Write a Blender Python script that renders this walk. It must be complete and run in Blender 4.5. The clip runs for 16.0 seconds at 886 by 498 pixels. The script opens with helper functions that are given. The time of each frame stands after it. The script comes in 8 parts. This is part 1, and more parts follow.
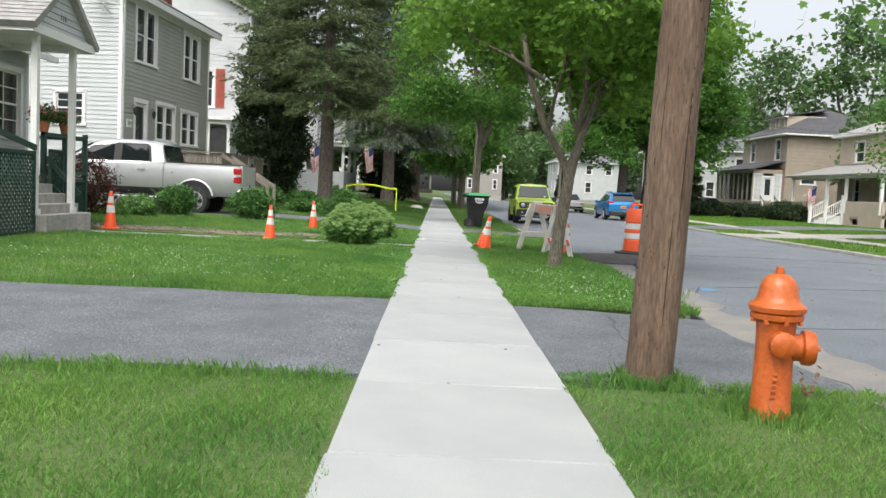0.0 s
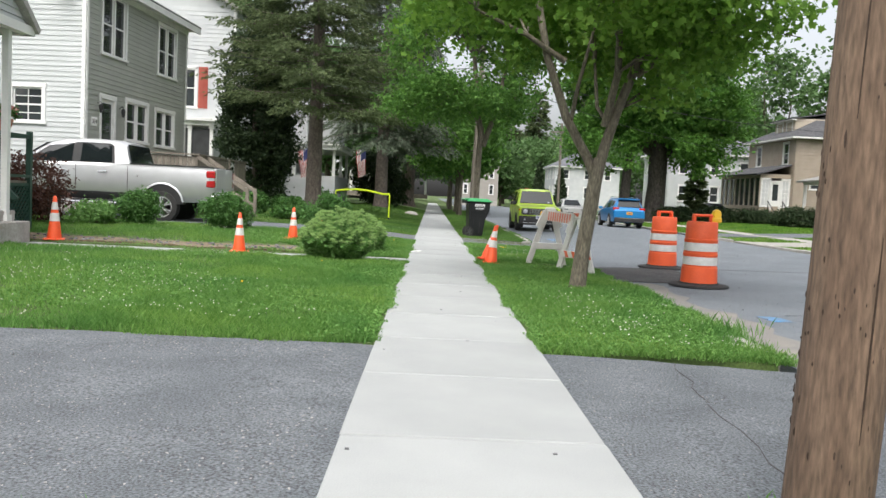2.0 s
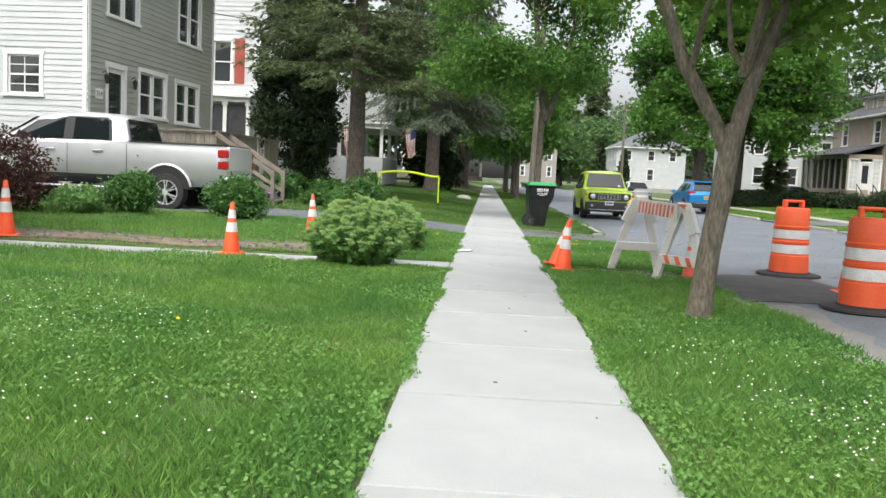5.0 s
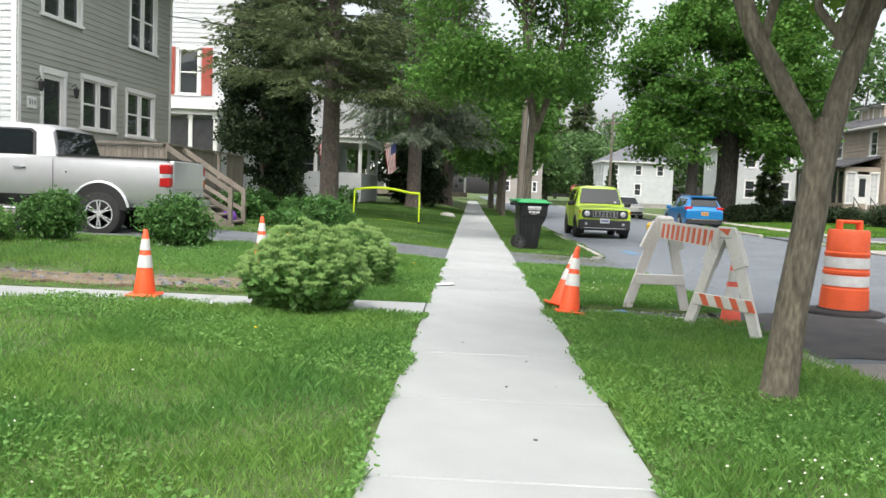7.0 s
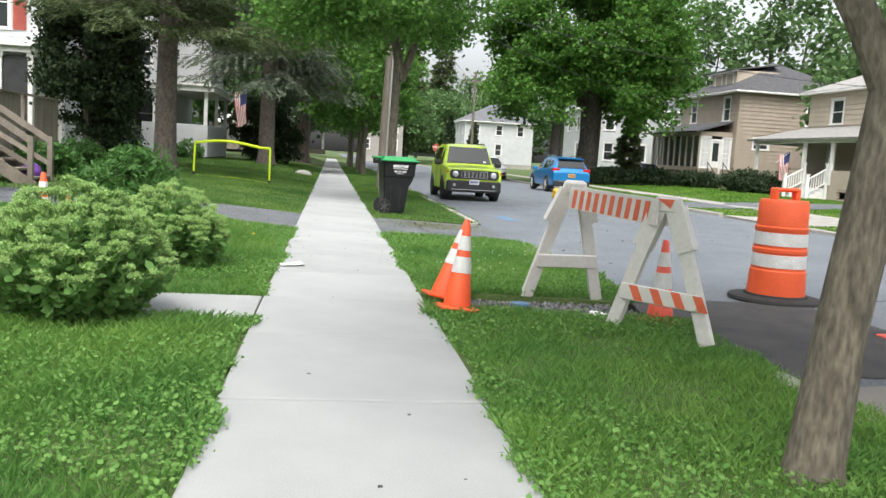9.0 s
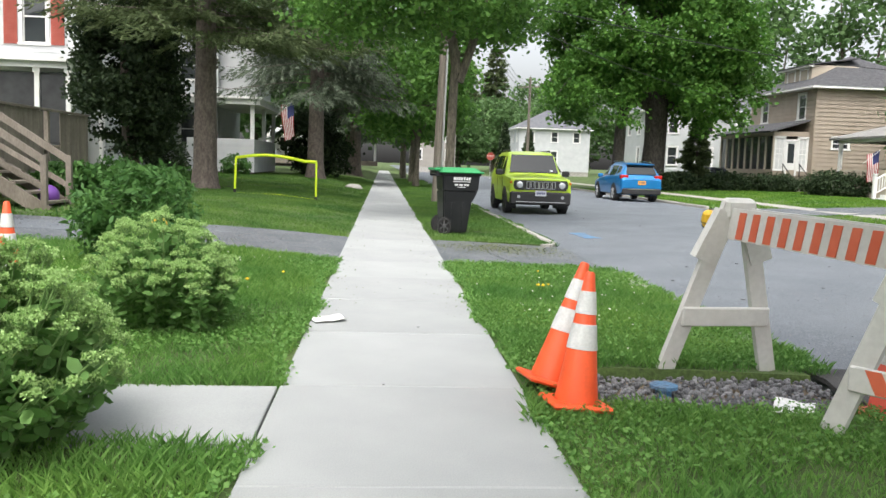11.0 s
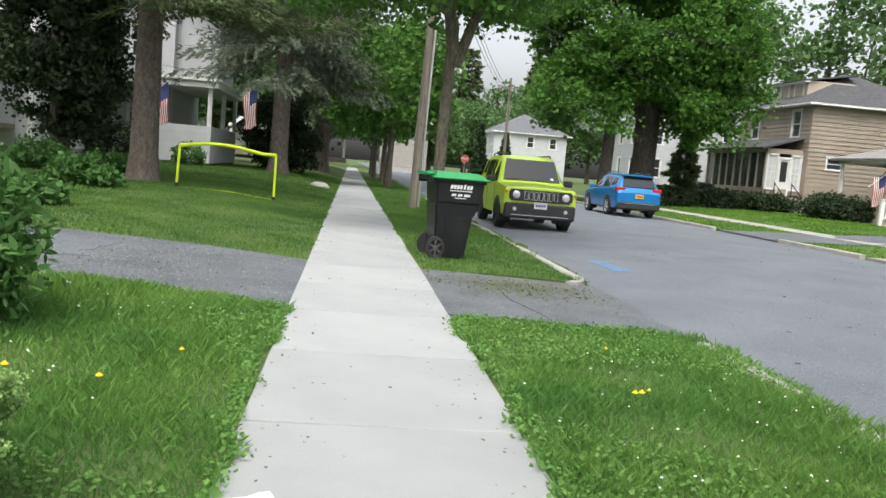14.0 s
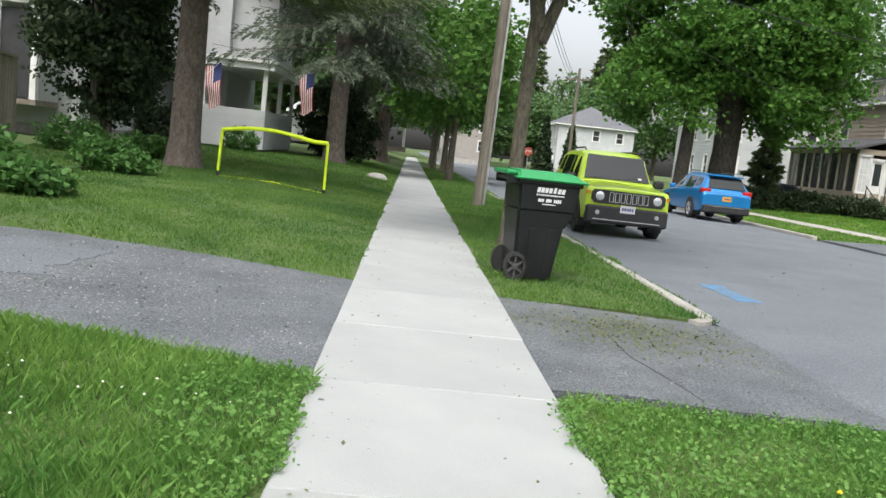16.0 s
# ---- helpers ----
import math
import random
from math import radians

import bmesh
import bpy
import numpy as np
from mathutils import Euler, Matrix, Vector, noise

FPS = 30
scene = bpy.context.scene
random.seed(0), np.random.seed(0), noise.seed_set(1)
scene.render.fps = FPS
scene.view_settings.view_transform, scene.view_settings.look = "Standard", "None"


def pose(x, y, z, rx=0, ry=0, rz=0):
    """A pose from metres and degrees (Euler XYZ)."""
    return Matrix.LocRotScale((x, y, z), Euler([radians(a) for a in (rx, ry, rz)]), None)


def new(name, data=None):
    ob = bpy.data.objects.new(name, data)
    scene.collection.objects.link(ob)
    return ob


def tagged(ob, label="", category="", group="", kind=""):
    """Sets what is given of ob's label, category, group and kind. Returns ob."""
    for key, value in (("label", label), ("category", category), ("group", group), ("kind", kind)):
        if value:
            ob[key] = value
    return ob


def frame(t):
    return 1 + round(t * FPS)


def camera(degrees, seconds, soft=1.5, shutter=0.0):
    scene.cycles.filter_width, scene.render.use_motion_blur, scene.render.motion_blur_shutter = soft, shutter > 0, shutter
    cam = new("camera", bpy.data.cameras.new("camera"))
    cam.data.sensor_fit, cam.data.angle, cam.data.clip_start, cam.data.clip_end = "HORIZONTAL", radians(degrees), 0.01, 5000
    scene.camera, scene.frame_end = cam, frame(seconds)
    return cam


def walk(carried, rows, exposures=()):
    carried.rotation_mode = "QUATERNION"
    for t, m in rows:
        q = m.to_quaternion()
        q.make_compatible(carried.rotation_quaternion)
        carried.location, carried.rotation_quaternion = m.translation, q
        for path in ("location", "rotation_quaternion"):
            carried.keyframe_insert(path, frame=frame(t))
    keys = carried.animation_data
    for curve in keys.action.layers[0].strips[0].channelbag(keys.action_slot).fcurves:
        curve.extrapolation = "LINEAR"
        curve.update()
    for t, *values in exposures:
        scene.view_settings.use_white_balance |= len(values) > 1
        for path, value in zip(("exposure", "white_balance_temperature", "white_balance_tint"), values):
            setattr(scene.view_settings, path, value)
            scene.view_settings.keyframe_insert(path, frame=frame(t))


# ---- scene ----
cam = camera(56.2, 16.0)
METRES, EYE, TILT, LEAN, TURN = 20.35, 1.27, -0.75, 0.0, -0.65
ROWS = [
    (0.0, 0.0, 0.0, 0.0, 0.16, -3.32, -2.71),
    (0.5, -0.0009, 0.0351, 0.0014, -4.62, -1.64, -2.48),
    (1.0, -0.0018, 0.0626, 0.0019, -0.72, -2.96, -4.28),
    (1.5, -0.004, 0.0986, 0.0025, 0.57, -3.21, -3.95),
    (2.0, -0.004, 0.1293, 0.0009, -0.2, -2.92, -2.71),
    (2.5, -0.0067, 0.1634, 0.0012, 1.03, -3.28, -1.9),
    (3.0, -0.0052, 0.1971, 0.0024, 0.01, -3.14, -1.03),
    (3.5, -0.003, 0.2269, 0.004, 0.36, -3.24, -1.38),
    (4.0, -0.0011, 0.26, 0.005, -1.28, -4.8, -2.56),
    (4.5, -0.0006, 0.2891, 0.0058, 1.33, -5.06, -2.51),
    (5.0, -0.0037, 0.3214, 0.0051, 3.64, -4.35, -2.75),
    (7.5, -0.0058, 0.4791, 0.0086, 1.61, -2.87, -1.96),
    (8.0, -0.0037, 0.5102, 0.0089, -0.72, -2.44, -1.77),
    (8.5, -0.0041, 0.5414, 0.0074, -2.33, -2.94, -3.47),
    (9.0, -0.0045, 0.5731, 0.0075, -7.07, -5.59, -3.33),
    (11.5, -0.0042, 0.7245, 0.0099, -1.36, -5.07, -1.93),
    (12.0, -0.0058, 0.7533, 0.0106, 2.02, -5.43, -3.76),
    (12.5, -0.0072, 0.7858, 0.0123, -4.84, -1.69, -2.32),
    (13.0, -0.0098, 0.8151, 0.0133, -1.0, -3.18, -4.24),
    (13.5, -0.0123, 0.848, 0.0139, -5.06, -2.17, -2.03),
    (14.0, -0.0115, 0.8774, 0.0123, -5.73, -4.94, -4.75),
    (14.5, -0.0131, 0.9086, 0.0122, -1.98, -5.27, -4.19),
    (15.0, -0.0123, 0.9395, 0.0134, -4.29, -4.51, -4.66),
    (15.5, -0.0125, 0.9666, 0.0145, -1.34, -5.27, -5.6),
    (16.0, -0.0141, 0.9978, 0.0152, -1.67, -5.95, -6.33),
]
walk(cam, [(t, pose(0, 0, EYE, TILT, LEAN, TURN) @ pose(METRES * x, METRES * y, METRES * z, 90 + pitch, roll, yaw)) for t, x, y, z, yaw, pitch, roll in ROWS],
     exposures=[(0.0, 0.96), (3.0, 1.04), (5.0, 1.11), (8.5, 1.22), (11.5, 1.2), (12.0, 1.12), (13.0, 1.04), (16.0, 1.04)])

# ---- light ----
world = bpy.data.worlds.new("sky")
scene.world = world
world.use_nodes = True
wn, wl = world.node_tree.nodes, world.node_tree.links
sky = wn.new("ShaderNodeTexSky")
sky.sky_type, sky.sun_disc = "NISHITA", False
sky.sun_elevation, sky.sun_rotation = radians(58), radians(200)
sky.air_density, sky.dust_density, sky.ozone_density = 1.0, 6.0, 1.0
cloud = wn.new("ShaderNodeHueSaturation")      # thin overcast: nearly colourless sky
cloud.inputs["Saturation"].default_value = 0.27
wl.new(sky.outputs[0], cloud.inputs["Color"])
wl.new(cloud.outputs[0], wn["Background"].inputs["Color"])
wn["Background"].inputs["Strength"].default_value = 0.15
sun_data = bpy.data.lights.new("sun", "SUN")
sun_data.energy, sun_data.angle, sun_data.color = 0.45, radians(35), (1.0, 0.985, 0.96)
sun = new("sun", sun_data)
sun.rotation_euler = (radians(32), 0, radians(-20))


# ---- materials ----
def mat(name, col, col2=None, scale=6.0, rough=0.7, metal=0.0, bump=0.0, bscale=60.0, obj=False, spec=0.5, stretch=(1, 1, 1), detail=6, coat=0.0, rand=0.0, fine=0.0, island=False):
    """Principled material with two scales of noise in colour and a fine relief."""
    m = bpy.data.materials.new(name)
    m.use_nodes = True
    n, l = m.node_tree.nodes, m.node_tree.links
    p = n["Principled BSDF"]
    p.inputs["Roughness"].default_value, p.inputs["Metallic"].default_value = rough, metal
    p.inputs["Specular IOR Level"].default_value = spec
    p.inputs["Coat Weight"].default_value = coat
    p.inputs["Base Color"].default_value = (*col, 1)
    m.diffuse_color = (*col, 1)
    tc = n.new("ShaderNodeTexCoord")
    mp = n.new("ShaderNodeMapping")
    mp.inputs["Scale"].default_value = stretch
    l.new(tc.outputs["Object"], mp.inputs["Vector"])
    last = None
    if col2:
        a = n.new("ShaderNodeTexNoise")
        a.inputs["Scale"].default_value, a.inputs["Detail"].default_value = scale, detail
        l.new(mp.outputs[0], a.inputs["Vector"])
        r = n.new("ShaderNodeValToRGB")
        r.color_ramp.elements[0].position, r.color_ramp.elements[1].position = 0.3, 0.7
        r.color_ramp.elements[0].color, r.color_ramp.elements[1].color = (*col, 1), (*col2, 1)
        l.new(a.outputs["Fac"], r.inputs["Fac"])
        last = r.outputs["Color"]
        if fine:
            b = n.new("ShaderNodeTexNoise")
            b.inputs["Scale"].default_value, b.inputs["Detail"].default_value = bscale, 4
            l.new(mp.outputs[0], b.inputs["Vector"])
            mr = n.new("ShaderNodeMapRange")
            mr.inputs["From Min"].default_value, mr.inputs["From Max"].default_value = 0.3, 0.7
            mr.inputs["To Min"].default_value, mr.inputs["To Max"].default_value = 1 - fine, 1 + fine
            l.new(b.outputs["Fac"], mr.inputs["Value"])
            mx = n.new("ShaderNodeVectorMath")
            mx.operation = "SCALE"
            l.new(last, mx.inputs[0])
            l.new(mr.outputs[0], mx.inputs["Scale"])
            last = mx.outputs[0]
    if rand:
        g = n.new("ShaderNodeNewGeometry") if island else n.new("ShaderNodeObjectInfo")
        mr = n.new("ShaderNodeMapRange")
        mr.inputs["To Min"].default_value, mr.inputs["To Max"].default_value = 1 - rand, 1 + rand
        l.new(g.outputs["Random Per Island" if island else "Random"], mr.inputs["Value"])
        mx = n.new("ShaderNodeVectorMath")
        mx.operation = "SCALE"
        if last:
            l.new(last, mx.inputs[0])
        else:
            mx.inputs[0].default_value = col
        l.new(mr.outputs[0], mx.inputs["Scale"])
        last = mx.outputs[0]
    if last:
        l.new(last, p.inputs["Base Color"])
    if bump:
        b = n.new("ShaderNodeTexNoise")
        b.inputs["Scale"].default_value, b.inputs["Detail"].default_value = bscale, 5
        l.new(mp.outputs[0], b.inputs["Vector"])
        bp = n.new("ShaderNodeBump")
        bp.inputs["Strength"].default_value, bp.inputs["Distance"].default_value = bump, 0.01
        l.new(b.outputs["Fac"], bp.inputs["Height"])
        l.new(bp.outputs[0], p.inputs["Normal"])
    return m


def leaf_mat(name, c1, c2, trans=0.35, rough=0.55):
    """Leaves: colour varies from leaf to leaf, some light passes through."""
    m = bpy.data.materials.new(name)
    m.use_nodes = True
    n, l = m.node_tree.nodes, m.node_tree.links
    p, out = n["Principled BSDF"], n["Material Output"]
    g = n.new("ShaderNodeNewGeometry")
    r = n.new("ShaderNodeValToRGB")
    r.color_ramp.elements[0].color, r.color_ramp.elements[1].color = (*c1, 1), (*c2, 1)
    l.new(g.outputs["Random Per Island"], r.inputs["Fac"])
    l.new(r.outputs[0], p.inputs["Base Color"])
    p.inputs["Roughness"].default_value = rough
    p.inputs["Specular IOR Level"].default_value = 0.25
    t = n.new("ShaderNodeBsdfTranslucent")
    l.new(r.outputs[0], t.inputs["Color"])
    mx = n.new("ShaderNodeMixShader")
    mx.inputs[0].default_value = trans
    l.new(p.outputs[0], mx.inputs[1])
    l.new(t.outputs[0], mx.inputs[2])
    l.new(mx.outputs[0], out.inputs["Surface"])
    m.diffuse_color = (*c1, 1)
    return m


def glass_mat(name, tint, rough=0.03):
    m = mat(name, tint, rough=rough, spec=0.8)
    return m


M_soil = mat("lawn_soil", (0.05, 0.085, 0.02), (0.085, 0.13, 0.03), 0.8, 0.95, bump=0.6, bscale=40, fine=0.35)
M_conc = mat("sidewalk_concrete", (0.30, 0.312, 0.306), (0.356, 0.368, 0.36), 1.3, 0.9, bump=0.25, bscale=140, rand=0.05, fine=0.08)
M_joint = mat("joint_dirt", (0.08, 0.07, 0.05), (0.14, 0.12, 0.09), 9, 0.95)
M_kerb = mat("kerb_concrete", (0.27, 0.26, 0.23), (0.4, 0.385, 0.35), 3, 0.9, bump=0.4, bscale=60, rand=0.08, fine=0.1)
M_asph = mat("road_asphalt", (0.115, 0.13, 0.146), (0.154, 0.17, 0.186), 0.8, 0.88, detail=14, bump=0.7, bscale=80, fine=0.5)
M_drive = mat("driveway_asphalt", (0.088, 0.098, 0.107), (0.14, 0.152, 0.162), 1.7, 0.85, detail=15, bump=1.0, bscale=70, fine=0.75)
M_patch = mat("fresh_asphalt", (0.045, 0.045, 0.048), (0.075, 0.073, 0.07), 3, 0.9, bump=0.8, bscale=130, fine=0.3)
M_dust = mat("road_dust", (0.24, 0.222, 0.19), (0.17, 0.165, 0.16), 2.0, 0.95, bump=0.3, bscale=100, fine=0.2)
M_dirt = mat("dug_earth", (0.13, 0.095, 0.06), (0.22, 0.175, 0.12), 3, 0.95, bump=1.0, bscale=25, fine=0.35)
M_gravel = mat("gravel", (0.10, 0.10, 0.108), (0.2, 0.2, 0.205), 8, 0.9, rand=0.5, island=True)
M_bark = mat("maple_bark", (0.07, 0.06, 0.044), (0.155, 0.135, 0.10), 11, 0.9, bump=1.0, bscale=45, stretch=(1, 1, 0.3), fine=0.4, detail=12)
M_bark_dark = mat("spruce_bark", (0.095, 0.076, 0.066), (0.17, 0.142, 0.122), 9, 0.95, bump=1.0, bscale=22, stretch=(1, 1, 0.5), fine=0.3)
M_bark_black = mat("dark_maple_bark", (0.035, 0.03, 0.026), (0.085, 0.074, 0.064), 9, 0.95, bump=1.0, bscale=22, stretch=(1, 1, 0.4), fine=0.4)
M_pole = mat("weathered_pole_wood", (0.09, 0.057, 0.038), (0.165, 0.112, 0.077), 7, 0.9, bump=1.0, bscale=60, stretch=(1, 1, 0.16), fine=0.4, detail=12)
M_pole_grey = mat("grey_pole_wood", (0.11, 0.095, 0.075), (0.21, 0.185, 0.155), 5, 0.9, bump=0.9, bscale=40, stretch=(1, 1, 0.06), fine=0.25)
M_leaf = leaf_mat("maple_leaves", (0.062, 0.16, 0.03), (0.15, 0.295, 0.06), 0.48)
M_leaf_young = leaf_mat("young_maple_leaves", (0.10, 0.215, 0.03), (0.21, 0.37, 0.06), 0.55)
M_leaf_b = leaf_mat("deep_maple_leaves", (0.055, 0.15, 0.025), (0.125, 0.26, 0.045), 0.48)
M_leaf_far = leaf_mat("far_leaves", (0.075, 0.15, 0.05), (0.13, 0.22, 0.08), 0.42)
M_needle = leaf_mat("spruce_needles", (0.055, 0.085, 0.032), (0.15, 0.19, 0.085), 0.32, 0.7)
M_needle_b = leaf_mat("grey_spruce_needles", (0.07, 0.095, 0.06), (0.17, 0.205, 0.145), 0.28, 0.7)
M_arb = leaf_mat("arborvitae_foliage", (0.018, 0.036, 0.016), (0.048, 0.075, 0.03), 0.16, 0.7)
M_shrub = leaf_mat("shrub_leaves", (0.045, 0.125, 0.028), (0.11, 0.23, 0.06), 0.35)
M_sedum = leaf_mat("sedum_leaves", (0.10, 0.22, 0.055), (0.20, 0.36, 0.11), 0.4)
M_bud = leaf_mat("sedum_buds", (0.26, 0.43, 0.13), (0.40, 0.56, 0.22), 0.35)
M_red = leaf_mat("barberry_leaves", (0.05, 0.022, 0.016), (0.11, 0.05, 0.035), 0.25)
M_grass = leaf_mat("grass_blades", (0.075, 0.16, 0.016), (0.20, 0.34, 0.05), 0.4, 0.5)
M_clover = leaf_mat("clover_leaves", (0.095, 0.225, 0.045), (0.19, 0.35, 0.09), 0.4)
M_bloom = mat("white_clover_bloom", (0.72, 0.70, 0.62), rough=0.9)
M_dandel = mat("yellow_bloom", (0.75, 0.5, 0.02), rough=0.9)
M_white = mat("white_paint", (0.68, 0.68, 0.66), (0.76, 0.76, 0.74), 2.5, 0.55, bump=0.08, bscale=40, fine=0.05)
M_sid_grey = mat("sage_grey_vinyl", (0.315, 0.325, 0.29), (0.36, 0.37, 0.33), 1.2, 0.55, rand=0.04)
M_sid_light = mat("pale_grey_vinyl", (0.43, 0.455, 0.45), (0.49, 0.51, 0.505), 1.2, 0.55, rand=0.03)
M_sid_white = mat("white_siding", (0.43, 0.45, 0.455), (0.51, 0.525, 0.525), 1.5, 0.6, rand=0.03)
M_sid_taupe = mat("taupe_siding", (0.30, 0.25, 0.195), (0.36, 0.30, 0.24), 1.4, 0.65, rand=0.05)
M_sid_beige = mat("beige_siding", (0.40, 0.345, 0.27), (0.46, 0.40, 0.32), 1.4, 0.65, rand=0.05)
M_shingle = mat("charcoal_shingles", (0.055, 0.055, 0.06), (0.10, 0.10, 0.105), 4, 0.95, bump=0.8, bscale=45, rand=0.15, fine=0.3)
M_shingle_g = mat("grey_shingles", (0.22, 0.215, 0.205), (0.33, 0.32, 0.305), 5, 0.95, bump=0.8, bscale=45, rand=0.15, fine=0.2)
M_brick = mat("red_brick", (0.24, 0.075, 0.05), (0.33, 0.13, 0.09), 9, 0.9, bump=0.5, bscale=40, rand=0.1)
M_shutter = mat("red_shutter_paint", (0.32, 0.06, 0.04), (0.38, 0.09, 0.06), 3, 0.6)
M_glass = glass_mat("window_glass", (0.035, 0.04, 0.042))
# near-black colour standing for the shade inside the white house's porch
M_porchshade = mat("porch_shade_dark", (0.03, 0.032, 0.033), (0.05, 0.052, 0.054), 3, 0.85)
M_curtain = mat("pale_curtain", (0.45, 0.46, 0.46), (0.55, 0.56, 0.55), 3, 0.9)
M_oldwood = mat("weathered_deck_wood", (0.155, 0.132, 0.105), (0.24, 0.21, 0.172), 4, 0.9, bump=0.6, bscale=40, stretch=(1, 1, 0.3), rand=0.15, fine=0.2)
M_green = mat("dark_green_paint", (0.018, 0.055, 0.04), (0.03, 0.075, 0.055), 4, 0.5)
M_terra = mat("terracotta", (0.42, 0.13, 0.06), (0.5, 0.19, 0.1), 6, 0.8)
M_dark = mat("black_plastic", (0.012, 0.012, 0.013), (0.02, 0.02, 0.021), 5, 0.45, bump=0.1, bscale=150)
M_rubber = mat("tyre_rubber", (0.015, 0.015, 0.015), (0.028, 0.027, 0.026), 12, 0.8, bump=0.3, bscale=60)
M_metal = mat("galvanised_metal", (0.5, 0.5, 0.5), (0.6, 0.6, 0.6), 6, 0.4, metal=0.9)
M_stone = mat("grey_stone", (0.3, 0.285, 0.26), (0.42, 0.4, 0.37), 5, 0.9, bump=0.8, bscale=30, rand=0.12, fine=0.15)


# ---- builders ----
def box(bm, x0, x1, y0, y1, z0, z1, bev=0.0):
    r = bmesh.ops.create_cube(bm, size=1, matrix=Matrix.LocRotScale(((x0 + x1) / 2, (y0 + y1) / 2, (z0 + z1) / 2), None, (abs(x1 - x0), abs(y1 - y0), abs(z1 - z0))))
    if bev:
        vs = set(r["verts"])
        bmesh.ops.bevel(bm, geom=[e for e in bm.edges if e.verts[0] in vs and e.verts[1] in vs], offset=bev, segments=1, affect="EDGES")
    return bm


def beam(bm, a, b, w, h, up=(0, 0, 1)):
    """A square bar from a to b."""
    a, b = Vector(a), Vector(b)
    d = (b - a).normalized()
    s = d.cross(Vector(up))
    s = s.normalized() if s.length > 1e-4 else Vector((1, 0, 0))
    u = s.cross(d)
    v = [bm.verts.new(p + s * i * w / 2 + u * j * h / 2) for p in (a, b) for i, j in ((-1, -1), (1, -1), (1, 1), (-1, 1))]
    for f in ((3, 2, 1, 0), (4, 5, 6, 7), (0, 1, 5, 4), (1, 2, 6, 5), (2, 3, 7, 6), (3, 0, 4, 7)):
        bm.faces.new([v[i] for i in f])
    return bm


def tube(bm, pts, radii, n=8, cap=True):
    """A round limb through pts with a radius at each."""
    pts = [Vector(p) for p in pts]
    rings = []
    for i, p in enumerate(pts):
        d = (pts[min(i + 1, len(pts) - 1)] - pts[max(i - 1, 0)]).normalized()
        s = d.cross(Vector((0.31, 0.95, 0.05)))
        s = s.normalized() if s.length > 0.05 else Vector((1, 0, 0))
        u = d.cross(s)
        rings.append([bm.verts.new(p + (s * math.cos(a) + u * math.sin(a)) * radii[i]) for a in [math.tau * k / n for k in range(n)]])
    for a, b in zip(rings, rings[1:]):
        for k in range(n):
            bm.faces.new((a[k], a[(k + 1) % n], b[(k + 1) % n], b[k]))
    if cap:
        bm.faces.new(rings[0][::-1])
        bm.faces.new(rings[-1])
    return bm


def lathe(bm, prof, n=24, m=None):
    """A turned shape from (radius, height) pairs."""
    m = m or Matrix()
    rings = [[bm.verts.new(m @ Vector((r * math.cos(math.tau * k / n), r * math.sin(math.tau * k / n), z))) for k in range(n)] for r, z in prof]
    for a, b in zip(rings, rings[1:]):
        for k in range(n):
            bm.faces.new((a[k], a[(k + 1) % n], b[(k + 1) % n], b[k]))
    bm.faces.new(rings[0][::-1])
    bm.faces.new(rings[-1])
    return bm


def poly(bm, pts):
    return bm.faces.new([bm.verts.new(p) for p in pts])


def prism(bm, pts, d):
    """A flat polygon given thickness d (a vector)."""
    d = Vector(d)
    a = [bm.verts.new(p) for p in pts]
    b = [bm.verts.new(Vector(p) + d) for p in pts]
    bm.faces.new(a[::-1])
    bm.faces.new(b)
    for i in range(len(a)):
        j = (i + 1) % len(a)
        bm.faces.new((a[i], a[j], b[j], b[i]))
    return bm


def part(name, bm, material, parent=None, label="", smooth=False):
    me = bpy.data.meshes.new(name)
    bmesh.ops.recalc_face_normals(bm, faces=bm.faces)
    bm.to_mesh(me)
    bm.free()
    if smooth:
        me.polygons.foreach_set("use_smooth", [True] * len(me.polygons))
        me.set_sharp_from_angle(angle=radians(38))
    me.materials.append(material)
    ob = new(name, me)
    if parent:
        ob.parent = parent
    if label:
        ob["label"] = label
    return ob


def quads(name, verts, nper, material, parent=None):
    """One mesh from an array of separate faces with nper corners each."""
    verts = np.asarray(verts, dtype=np.float32).reshape(-1, 3)
    me = bpy.data.meshes.new(name)
    k = len(verts) // nper
    me.vertices.add(len(verts))
    me.vertices.foreach_set("co", verts.ravel())
    me.loops.add(len(verts))
    me.loops.foreach_set("vertex_index", np.arange(len(verts), dtype=np.int32))
    me.polygons.add(k)
    me.polygons.foreach_set("loop_start", np.arange(0, len(verts), nper, dtype=np.int32))
    me.update(calc_edges=True)
    me.materials.append(material)
    ob = new(name, me)
    if parent:
        ob.parent = parent
    return ob


def thing(name, m, label, category, group="", kind=""):
    ob = new(name)
    ob.empty_display_size = 0.2
    ob.matrix_basis = m
    return tagged(ob, label, category, group, kind)


B = bmesh.new


# ---- ground ----
SW0, SW1, KERB, ROAD_R = -0.47, 0.92, 3.15, 12.3


def sstep(a, b, v):
    t = np.clip((np.asarray(v, dtype=float) - a) / (b - a), 0, 1)
    return t * t * (3 - 2 * t)


